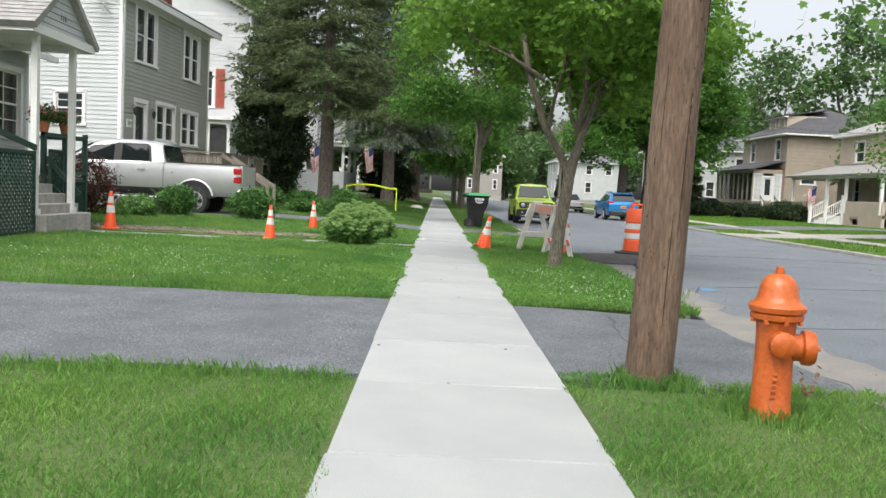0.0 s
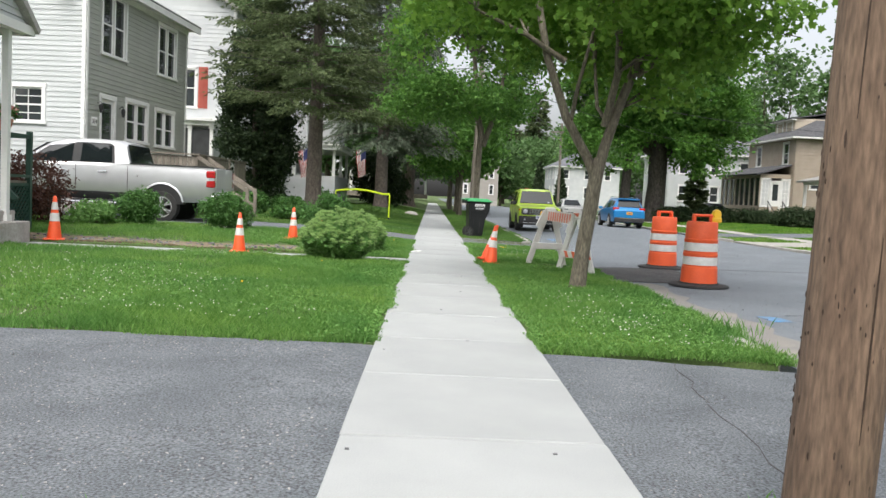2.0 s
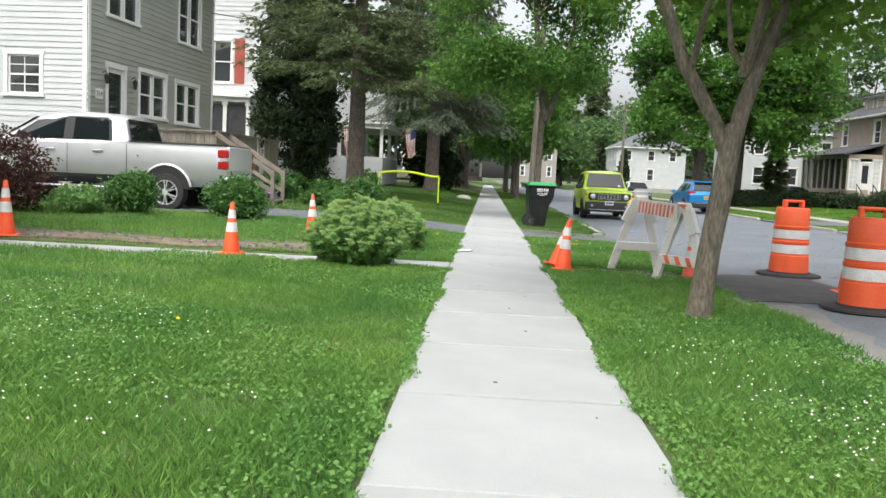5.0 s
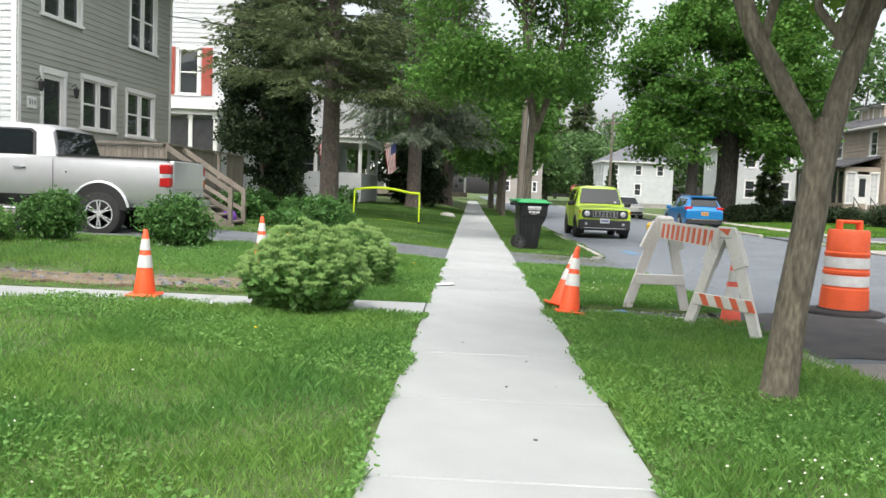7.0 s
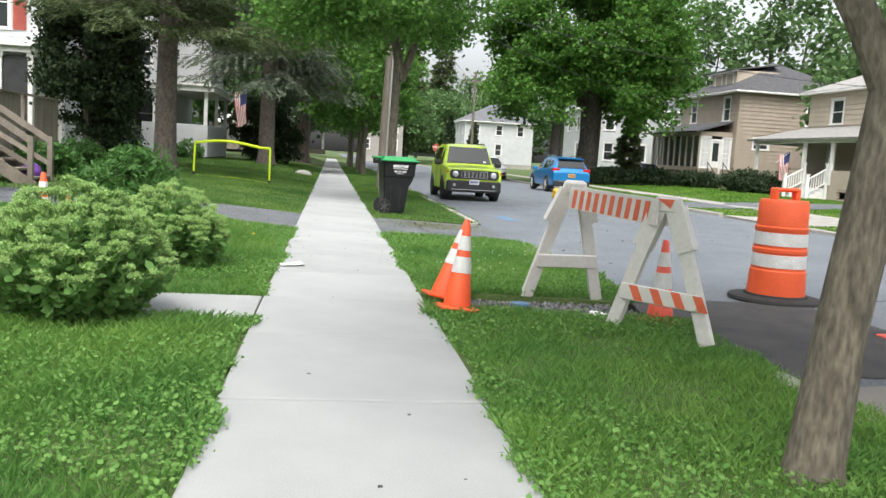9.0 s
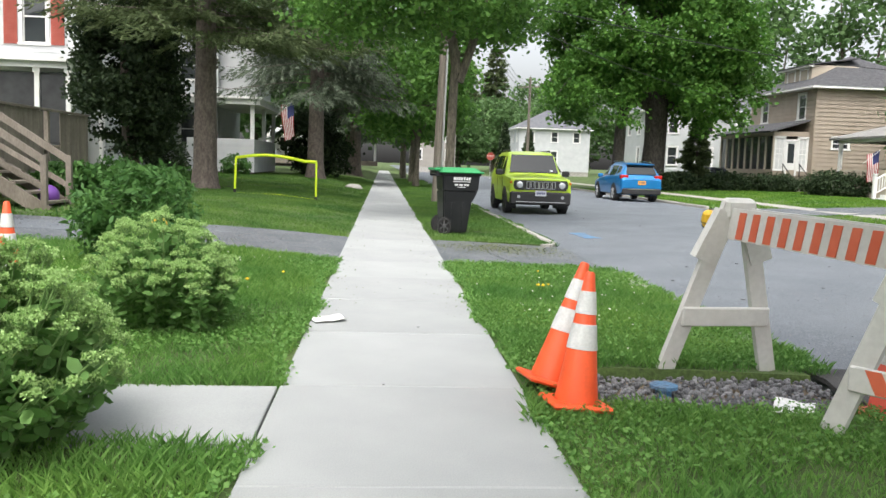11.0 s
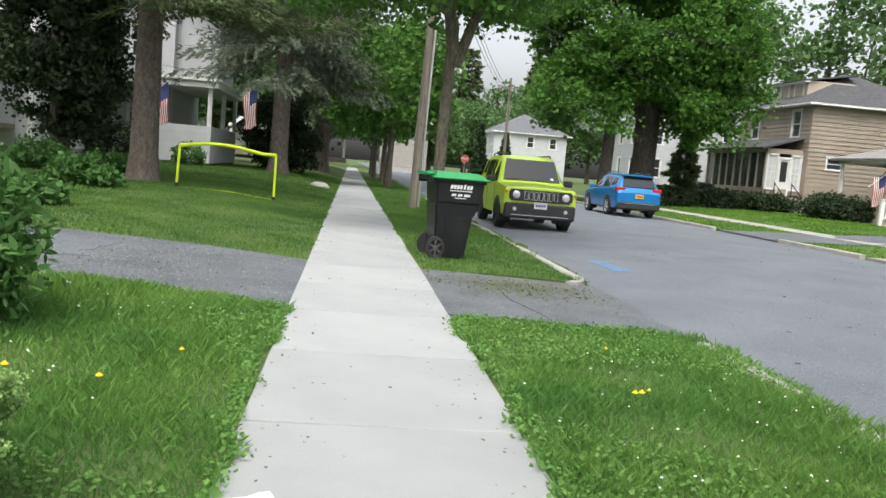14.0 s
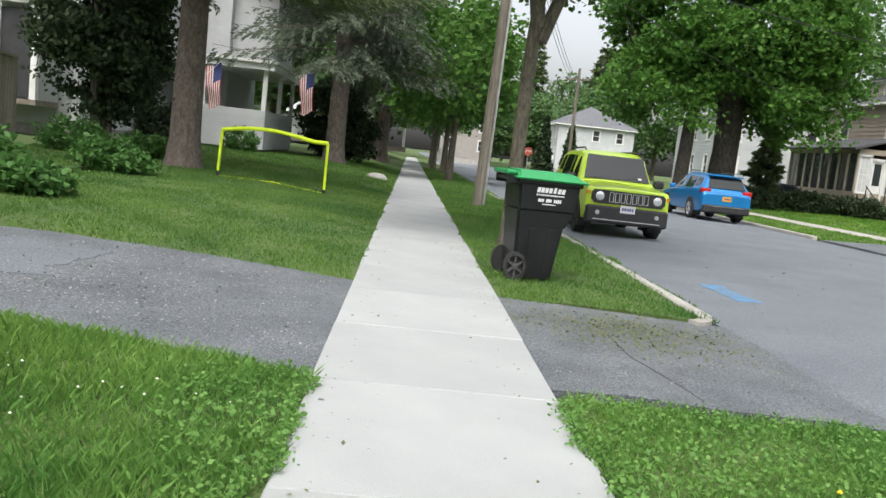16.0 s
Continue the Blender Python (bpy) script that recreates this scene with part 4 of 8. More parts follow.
def maple(name, base, trunk, limbs, blobs, leaves, size, material, bark, label, twigs=40, gap=-0.9, clump=0.28, lump=1.1, shape=POINTED):
    t = thing(name, pose(*base), label, "tree")
    bm = B()
    tube(bm, [p[:3] for p in trunk], [p[3] for p in trunk], 14)
    part("trunk", bm, bark, t, smooth=True)
    for lm in limbs:
        bm = B()
        tube(bm, [p[:3] for p in lm], [p[3] for p in lm], 9)
        part("limb", bm, bark, t, smooth=True)
    pts = crown_points(blobs, leaves, lump, gap, clump)
    bm = B()
    joints = [Vector(p[:3]) for lm in limbs for p in lm[1:]]
    for k in range(twigs):
        e = Vector(pts[RNG.integers(len(pts))])
        s = min(joints, key=lambda j: (j - e).length + 2.0 * max(0, j.z - e.z))
        mid = s.lerp(e, 0.5) + Vector((0, 0, 0.12 * (e - s).length))
        r = 0.012 + 0.008 * (e - s).length
        tube(bm, [s, mid, e], [r, r * 0.65, r * 0.25], 5)
    tagged(part("twig_mass", bm, bark, t), kind="stuff")
    quads("crown", leaf_faces(pts, size, 0.5, 0.6, shape), len(shape), material, t)
    return t


E3 = "leafy street maple with a forked trunk on the grass verge"
maple("tree", (2.26, 14.9, -0.06), [(-0.08, 0, -0.1, 0.17), (-0.07, 0, 0.12, 0.125), (-0.02, 0.0, 0.7, 0.108), (0.06, 0.0, 1.3, 0.106), (0.11, 0.0, 1.78, 0.1), (0.12, 0.0, 1.98, 0.06)],
      [[(0.1, 0.0, 1.66, 0.075), (-0.03, 0.05, 1.98, 0.072), (-0.36, 0.12, 2.55, 0.068), (-0.68, 0.3, 3.5, 0.058), (-0.9, 0.6, 4.8, 0.05), (-1.1, 0.9, 6.2, 0.03)],
       [(0.11, 0.0, 1.62, 0.085), (0.2, 0.02, 2.1, 0.08), (0.38, 0.05, 2.7, 0.072), (0.66, 0.0, 3.5, 0.065), (1.0, 0.2, 4.8, 0.055), (1.1, 0.3, 6.4, 0.03)],
       [(0.3, 0.03, 2.4, 0.035), (0.1, 0.2, 2.75, 0.03), (0.05, 0.3, 3.4, 0.022), (-0.1, 0.3, 4.4, 0.012)],
       [(-0.3, 0.1, 2.5, 0.035), (-0.25, -0.1, 3.0, 0.03), (-0.1, -0.3, 3.8, 0.02), (0.0, -0.5, 4.8, 0.012)],
       [(0.2, 0.05, 2.45, 0.06), (0.3, -0.2, 3.2, 0.055), (0.2, -0.5, 4.2, 0.05), (0.1, -0.9, 5.6, 0.03)],
       [(0.62, 0.02, 3.2, 0.05), (1.2, -0.3, 3.7, 0.04), (1.9, -0.6, 4.3, 0.02)],
       [(-0.4, 0.25, 3.4, 0.05), (-1.0, 0.2, 3.75, 0.035), (-1.8, 0.2, 4.1, 0.02)]],
      [(0, 0, 5.2, 2.9, 2.9, 2.0), (-1.2, 0.4, 4.2, 1.7, 1.8, 0.9), (1.3, -0.2, 4.2, 1.7, 1.8, 0.9), (0.2, -1.2, 4.3, 1.8, 1.4, 0.8), (0, 1.4, 4.4, 1.9, 1.4, 1.0), (0, 0, 7.0, 2.0, 2.0, 1.3), (-1.35, 0.3, 3.45, 1.2, 1.3, 0.6), (1.25, 0.2, 3.3, 1.2, 1.2, 0.6), (0.1, -0.9, 3.55, 1.1, 0.9, 0.5)],
      46000, 0.11, M_leaf_young, M_bark, E3, 150, gap=0.05, clump=0.17, lump=1.5, shape=LOBED)
maple("tree", (1.6, 33.3, -0.06), [(0, 0, -0.1, 0.2), (0, 0, 0.2, 0.12), (0.01, 0, 1.6, 0.108), (0.04, 0, 3.2, 0.105), (0.08, 0, 3.9, 0.09)],
      [[(0.1, 0, 3.4, 0.12), (-0.1, 0, 4.6, 0.11), (-0.3, 0.2, 6.5, 0.08), (-0.6, 0.2, 8.6, 0.04)],
       [(0.15, 0, 3.2, 0.11), (0.55, 0, 4.4, 0.09), (0.9, -0.1, 6.2, 0.06), (1.2, -0.2, 8.0, 0.03)],
       [(0.05, 0, 4.0, 0.06), (-1.0, -0.3, 4.9, 0.045), (-2.2, -0.5, 5.4, 0.02)],
       [(0.5, 0, 4.3, 0.05), (1.3, 0.4, 5.0, 0.04), (2.1, 0.6, 5.4, 0.02)]],
      [(-0.4, 0, 6.4, 3.3, 3.2, 2.3), (-1.6, -0.3, 4.7, 2.2, 2.0, 0.9), (0.9, 0.2, 5.0, 1.4, 2.0, 1.0), (-0.3, -1.0, 4.8, 2.2, 1.6, 0.8), (-0.3, 0, 8.6, 2.3, 2.3, 1.5)],
      52000, 0.12, M_leaf, M_bark, "mature street maple on the verge beside the utility pole", 80, gap=-0.5, lump=1.4, clump=0.19, shape=OVAL)
big = maple("tree", (16.6, 64.5, 0.1), [(0, 0, -0.2, 0.85), (0, 0, 0.5, 0.66), (0.1, 0, 2.5, 0.58), (0.1, 0, 4.5, 0.6), (0, 0, 6, 0.5)],
      [[(0, 0, 4.6, 0.42), (-1.2, -0.4, 6.6, 0.32), (-2.2, -0.6, 9.5, 0.2), (-2.8, -0.8, 12.5, 0.08)], [(0.1, 0, 4.6, 0.42), (1.2, -0.3, 7, 0.32), (2.2, 0, 10, 0.2), (2.6, 0, 13, 0.08)],
       [(0, 0, 5, 0.38), (0.1, 0.4, 8, 0.3), (0, 0.6, 12, 0.15)], [(0, 0, 4.2, 0.25), (-2.2, -0.8, 5.2, 0.15), (-4.5, -1.2, 5.8, 0.06)], [(0.2, 0, 4.2, 0.25), (2.4, -1, 5.4, 0.15), (4.5, -1.5, 5.8, 0.06)]],
      [(0, 0, 8.4, 6.3, 5.6, 4.2), (-3.6, -1, 4.9, 2.9, 3.0, 1.8), (3.2, -1, 4.7, 3.2, 3.0, 1.7), (0, -3.0, 4.8, 3.0, 2.2, 1.1), (0.4, 0, 12.2, 4.4, 4.4, 3.2), (0.2, -2.6, 7.4, 4.6, 2.6, 2.4), (-4.4, -0.6, 7.6, 2.2, 2.4, 2.2), (-1.6, -3.4, 3.6, 1.9, 1.3, 0.9), (2.6, -3.0, 3.3, 2.0, 1.4, 0.9)],
      105000, 0.22, M_leaf_b, M_bark_black, "huge spreading maple in front of the far houses", 90, gap=-0.35, clump=0.26, lump=1.0)
big.scale = (1.14, 1.14, 1.14)
second = thing("tree", pose(14.0, 63.0, 0.1), "dark trunk of a second maple under the same canopy", "tree")
bm = B()
tube(bm, [(0, 0, -0.1), (0, 0, 1), (0.1, 0, 4), (0.8, 0, 8)], [0.5, 0.36, 0.32, 0.1], 12)
part("trunk", bm, M_bark_black, second, smooth=True)
maple("tree", (2.4, -2.2, -0.06), [(0, 0, -0.1, 0.24), (0, 0, 0.6, 0.17), (0, 0, 2.4, 0.15)],
      [[(0, 0, 2.3, 0.1), (0.4, 2.4, 3.4, 0.07), (0.7, 5.6, 3.6, 0.035), (0.8, 8.8, 3.05, 0.012)], [(0, 0, 2.3, 0.1), (-0.4, -0.5, 4.2, 0.07), (-0.6, -0.8, 6, 0.03)]],
      [(0, -0.8, 5.8, 2.8, 2.2, 1.6), (0.75, 8.9, 3.02, 0.75, 0.8, 0.2), (0.8, 6.8, 3.5, 0.6, 1.2, 0.25)], 9000, 0.1, M_leaf, M_bark, "leafy street maple whose bough hangs over the hydrant", 30, shape=LOBED)
maple("tree", (18.8, 30, 0.1), [(0, 0, -0.2, 0.3), (0, 0, 0.8, 0.22), (0.2, 0, 2.6, 0.2)], [[(0.2, 0, 2.4, 0.14), (-0.8, -0.3, 4, 0.09), (-1.8, -0.5, 5.5, 0.04)], [(0.2, 0, 2.4, 0.14), (1.2, 0, 4.2, 0.09), (2, 0, 6, 0.04)]],
      [(0.8, 0, 5.0, 3.6, 3.4, 2.6), (-1.4, -0.8, 3.2, 2.2, 2.0, 1.7), (1.6, -1.2, 3.0, 2.6, 2.0, 1.5)], 18000, 0.13, M_leaf_b, M_bark, "bushy small-leaved tree on the far lawn", 50, clump=0.3)


def simple_tree(base, h, r, n, size, material, label, low=0.28):
    x, y, z = base
    maple("tree", base, [(0, 0, -0.2, 0.035 * h * 0.7), (0, 0, h * 0.15, 0.018 * h), (0.1, 0, h * 0.45, 0.013 * h)],
          [[(0, 0, h * 0.3, 0.01 * h), (-r * 0.3, 0, h * 0.55, 0.006 * h), (-r * 0.4, 0, h * 0.8, 0.002 * h)], [(0, 0, h * 0.3, 0.01 * h), (r * 0.3, 0, h * 0.5, 0.006 * h), (r * 0.45, 0, h * 0.78, 0.002 * h)]],
          [(0, 0, h * (low + 1) / 2, r, r, h * (1 - low) / 2), (-r * 0.35, 0, h * (low + 0.14), r * 0.7, r * 0.7, h * 0.14), (r * 0.4, 0, h * (low + 0.2), r * 0.6, r * 0.6, h * 0.15), (0.1 * r, 0, h * 0.86, r * 0.55, r * 0.55, h * 0.15)],
          n, size, material, M_bark, label, 25, clump=size * 1.3, lump=6.0 / r)


for x, y, h, r in ((1.9, 60, 9, 3.4), (2.0, 70, 9.5, 3.6), (1.8, 84, 10, 4), (2.0, 100, 10, 4)):
    simple_tree((x, y, -0.05), h, r, 9000, 0.26, M_leaf, "green street maple in the row along the verge")
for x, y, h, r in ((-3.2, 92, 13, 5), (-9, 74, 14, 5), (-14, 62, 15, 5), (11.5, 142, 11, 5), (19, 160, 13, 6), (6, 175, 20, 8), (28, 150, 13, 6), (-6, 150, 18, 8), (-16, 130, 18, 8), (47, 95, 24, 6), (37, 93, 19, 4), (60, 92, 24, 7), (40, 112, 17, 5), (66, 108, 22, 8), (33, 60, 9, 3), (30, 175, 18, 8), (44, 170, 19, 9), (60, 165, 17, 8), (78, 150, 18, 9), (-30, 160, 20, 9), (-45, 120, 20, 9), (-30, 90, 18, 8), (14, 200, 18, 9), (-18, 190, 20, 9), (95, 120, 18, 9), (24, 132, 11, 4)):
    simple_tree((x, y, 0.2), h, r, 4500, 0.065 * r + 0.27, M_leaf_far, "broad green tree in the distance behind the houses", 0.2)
for x, y, h, r in ((12, 96, 5.2, 1.0), (14.6, 97, 4.6, 0.9)):
    t = thing("tree", pose(x, y, 0.1), "small pointed evergreen before a white house", "tree")
    zz = RNG.uniform(0, 1, 3000) ** 1.4
    a, rr = RNG.uniform(0, math.tau, 3000), RNG.uniform(0.5, 1, 3000)
    quads("crown", leaf_faces(np.stack([np.cos(a) * rr * r * (1 - zz) ** 0.7, np.sin(a) * rr * r * (1 - zz) ** 0.7, 0.1 + zz * h], 1), 0.3, 0.2, 0), 4, M_arb, t)
    bm = B()
    tube(bm, [(0, 0, -0.1), (0, 0, h * 0.8)], [0.1, 0.02], 6)
    part("trunk", bm, M_bark_dark, t)


def spruce(base, h, r, low, trunk_r, material, label, droop=0.35, tiers=34, per=8, q=110, size=0.34, hang=0.0):
    t = thing("tree", pose(*base), label, "tree")
    bm = B()
    tube(bm, [(0, 0, -0.15), (0, 0, 0.15), (0, 0, 0.7), (0.03, 0, h * 0.4), (0, 0, h)], [trunk_r * 1.5, trunk_r * 1.2, trunk_r, trunk_r * 0.7, 0.03], 14)
    for k in range(26):
        a, z = RNG.uniform(0, math.tau), RNG.uniform(1.2, low + 1.2)
        lathe(bm, [(0.045, -0.03), (0.035, 0.03), (0.015, 0.05)], 6, pose(math.cos(a) * trunk_r * 0.93, math.sin(a) * trunk_r * 0.93, z) @ pose(0, 0, 0, 0, 90, math.degrees(a)))
    part("trunk", bm, M_bark_dark, t, smooth=True)
    bb, pos, vec = B(), [], []
    for i in range(tiers):
        f = i / tiers
        z0 = low + (h - low) * f
        for j in range(per):
            a = RNG.uniform(0, math.tau)
            ln = r * (1 - f) ** 0.75 * RNG.uniform(0.6, 1.1)
            d = np.array([math.cos(a), math.sin(a)])
            s = np.linspace(0, 1, 6)
            zc = z0 + RNG.uniform(-0.2, 0.2) + ln * (0.10 * s - droop * s ** 1.8 + 0.16 * s ** 5)
            path = np.stack([d[0] * ln * s, d[1] * ln * s, zc], 1)
            tube(bb, [tuple(p) for p in path], [0.008 + 0.024 * (1 - v) * ln / r for v in s], 4, False)
            # branchlets leave the bough in pairs, sag towards their ends and carry the needles
            nb = max(6, q // 18)
            for k in range(nb):
                u0 = 0.16 + 0.84 * (k + 0.5) / nb
                sgn = 1 if k % 2 else -1
                l2 = ln * (0.14 + 0.30 * (1 - u0)) * RNG.uniform(0.6, 1.25)
                m = max(8, int(48 * l2 / (0.25 * r)))
                g = RNG.uniform(0.0, 1.0, m) ** 0.8
                out = np.array([d[0] * 0.8 - d[1] * sgn * 0.62, d[1] * 0.8 + d[0] * sgn * 0.62])
                c0 = np.array([np.interp(u0, s, path[:, i2]) for i2 in range(3)])
                sag = -0.30 * l2 * g ** 1.6 - hang * g * RNG.uniform(0.5, 1.2)
                pos.append(c0 + np.stack([out[0] * l2 * g, out[1] * l2 * g, sag], 1) + RNG.normal(size=(m, 3)) * 0.035)
                vec.append(np.stack([np.full(m, out[0]), np.full(m, out[1]), -0.3 - 1.6 * hang * g], 1) + RNG.normal(size=(m, 3)) * 0.38)
    tagged(part("bough_mass", bb, M_bark_dark, t), kind="stuff")
    p, w = np.concatenate(pos), np.concatenate(vec)
    w /= np.linalg.norm(w, axis=1, keepdims=True)
    sd = np.cross(w, RNG.normal(size=w.shape))
    sd /= np.linalg.norm(sd, axis=1, keepdims=True)
    s = size * RNG.uniform(0.6, 1.3, (len(p), 1))
    quads("needles", np.stack([p, p + w * s * 0.4 + sd * s * 0.13, p + w * s, p + w * s * 0.4 - sd * s * 0.13], 1), 4, material, t)
    return t


spruce((-5.4, 40.4, float(lawn(-5.4, 40.4))), 19, 5.2, 4.6, 0.36, M_needle, "tall Norway spruce with bare lower trunk on the lawn", 0.27, 34, 8, 300, 0.2)
spruce((-3.35, 57, float(lawn(-3.35, 57))), 21, 5.2, 4.6, 0.42, M_needle_b, "tall grey-green spruce with hanging branchlets", 0.36, 32, 8, 260, 0.22, 0.4)
spruce((-2.0, 76, 0.3), 22, 5.5, 4.0, 0.45, M_needle_b, "old spruce further down the row of lawns", 0.4, 26, 8, 80, 0.5, 0.4)
spruce((16, 190, 0), 30, 7, 3, 0.5, M_needle, "tall dark conifer at the end of the street", 0.3, 24, 8, 45, 1.0)
spruce((24, 195, 0), 27, 7, 3, 0.5, M_needle, "tall dark conifer at the end of the street", 0.3, 24, 8, 45, 1.0)
spruce((34, 175, 0), 24, 7, 2, 0.5, M_needle, "tall dark conifer at the end of the street", 0.3, 24, 8, 45, 1.0)
spruce((21.5, 70, 0.2), 5.0, 1.6, 0.3, 0.1, M_needle, "small spruce beside the taupe house", 0.25, 16, 8, 40, 0.3)

# dark arborvitae
arb = thing("tree", pose(-8.7, 44.0, float(lawn(-8.7, 44))), "dark dense arborvitae column beside the white house", "tree")
bm = B()
for k in range(3):
    a = k * 2.1
    tube(bm, [(0.12 * math.cos(a), 0.12 * math.sin(a), -0.1), (0.3 * math.cos(a), 0.3 * math.sin(a), 3), (0.4 * math.cos(a), 0.4 * math.sin(a), 8)], [0.16, 0.11, 0.04], 8)
part("trunk", bm, M_bark_dark, arb, smooth=True)
pts = crown_points([(0, 0, 5.4, 1.75, 1.75, 4.4), (0.5, -0.3, 3.0, 1.55, 1.6, 2.0), (-0.6, 0.2, 3.4, 1.5, 1.5, 2.2), (0.1, 0, 8.6, 1.1, 1.1, 2.2), (0.3, -0.2, 1.8, 1.1, 1.2, 1.1)], 42000, 2.2, -1.0, 0.17)
quads("foliage", leaf_faces(pts, 0.15, 0.1, -0.8), 4, M_arb, arb)


def bush(x, y, blobs, n, size, material, label, name="bush", stems=10, flat=0.5, clump=0.09, lump=5.0, z=None, shape=OVAL):
    b = thing(name, pose(x, y, float(lawn(x, y)) if z is None else z), label, "bush")
    pts = crown_points(blobs, n, lump, -1.5, clump)
    pts = pts[pts[:, 2] > 0.02]
    bm = B()
    for k in range(stems):
        e = pts[RNG.integers(len(pts))]
        tube(bm, [(e[0] * 0.2, e[1] * 0.2, -0.05), (e[0] * 0.5, e[1] * 0.5, e[2] * 0.6), tuple(e)], [0.015, 0.01, 0.004], 5)
    tagged(part("stem_mass", bm, M_bark, b), kind="stuff")
    quads("leaves", leaf_faces(pts, size, flat, 0.5, shape), len(shape), material, b)
    return b


dk = "dark evergreen shrub by the house"
bush(-4.0, 62, [(0, 0, 2.0, 1.6, 1.6, 2.0), (1.1, -0.4, 1.2, 1.2, 1.2, 1.3)], 9000, 0.2, M_arb, dk, clump=0.2, lump=2)
bush(-9.9, 54.0, [(0, 0, 0.7, 0.9, 0.7, 0.9), (-1.0, 0, 0.9, 0.9, 0.7, 1.1)], 4000, 0.13, M_arb, "dark green shrub at the porch foot", clump=0.15)
bush(-6.9, 54.3, [(0, 0, 0.4, 0.7, 0.6, 0.5)], 1500, 0.12, M_shrub, "low green bush at the porch foot")
bush(-9.65, 22.6, [(0, 0, 0.88, 0.95, 0.85, 0.8), (0.45, -0.3, 0.5, 0.65, 0.6, 0.5), (-0.5, 0, 0.6, 0.7, 0.7, 0.6)], 8000, 0.065, M_red, "dark red barberry bush beside the porch", stems=25)
bush(-8.1, 22.6, [(0, 0, 0.25, 0.5, 0.5, 0.3)], 1200, 0.09, M_sedum, "low pale green shrub")
bush(-7.2, 23.1, [(0, 0, 0.45, 0.48, 0.48, 0.42)], 4200, 0.1, M_shrub, "round green peony bush in the lawn", shape=LANCE)
bush(-5.2, 23.5, [(0, 0, 0.45, 0.55, 0.5, 0.44), (0.3, 0, 0.3, 0.35, 0.35, 0.28)], 5000, 0.1, M_shrub, "green peony bush in the lawn", shape=LANCE)
bush(-2.6, 23.3, [(0, 0, 0.55, 0.58, 0.55, 0.5), (0.25, -0.25, 0.3, 0.4, 0.4, 0.3)], 8000, 0.1, M_shrub, "leafy green peony bush near the driveway", stems=24, shape=LANCE)
for x, y, s in ((-7.0, 33.5, 0.9), (-5.6, 36, 0.7), (-8.4, 41.5, 0.9), (-6.9, 42.5, 0.7), (-4.9, 31.0, 0.5)):
    bush(x, y, [(0, 0, 0.4 * s, 0.9 * s, 0.8 * s, 0.5 * s), (0.4 * s, 0.2, 0.3 * s, 0.6 * s, 0.6 * s, 0.4 * s)], 2200, 0.12, M_shrub, "loose green garden shrub by the house bed")
for x, y, w in ((24.0, 57.2, 1.5), (25.6, 56.0, 1.7)):
    bush(x, y, [(0, 0, 0.6, w, 1.0, 0.75)], 5000, 0.13, M_arb, "clipped dark green hedge bush", "hedge", clump=0.12)
for x0, x1 in ((16.5, 19.5), (19.6, 22.6), (22.7, 25.3)):
    bush((x0 + x1) / 2, 63.5, [(0, 0, 0.5, 1.7, 0.7, 0.6)], 4000, 0.16, M_arb, "low clipped hedge along the far lawn", "hedge", clump=0.15)


# ---- vehicles ----
M_silver = mat("silver_paint", (0.56, 0.57, 0.58), (0.60, 0.61, 0.62), 3, 0.3, metal=0.45, coat=0.6)
M_lime = mat("lime_paint", (0.45, 0.65, 0.035), (0.49, 0.69, 0.05), 3, 0.3, coat=0.7)
M_blue = mat("blue_paint", (0.01, 0.18, 0.46), (0.013, 0.2, 0.5), 3, 0.28, metal=0.4, coat=0.7)
M_carwhite = mat("white_car_paint", (0.62, 0.62, 0.61), (0.66, 0.66, 0.65), 3, 0.3, coat=0.6)
M_carblack = mat("dark_car_paint", (0.015, 0.018, 0.025), (0.02, 0.024, 0.032), 3, 0.25, coat=0.7)
M_carglass = mat("car_glass", (0.012, 0.016, 0.017), rough=0.03, spec=0.6)
M_redlens = mat("red_lens", (0.36, 0.012, 0.012), rough=0.15, spec=0.7)
M_lens = mat("clear_lens", (0.5, 0.52, 0.54), (0.7, 0.72, 0.74), 30, 0.08, metal=0.5)
M_chrome = mat("chrome", (0.7, 0.71, 0.72), rough=0.15, metal=1.0)
M_alloy = mat("alloy_rim", (0.52, 0.53, 0.54), (0.6, 0.61, 0.62), 8, 0.35, metal=0.35)
M_trim = mat("black_trim", (0.014, 0.014, 0.015), (0.022, 0.022, 0.023), 8, 0.55)
M_plate_y = mat("yellow_plate", (0.62, 0.30, 0.02), rough=0.5)
M_plate_w = mat("white_plate", (0.55, 0.56, 0.6), rough=0.5)
M_amber = mat("amber_lens", (0.6, 0.2, 0.02), rough=0.2)


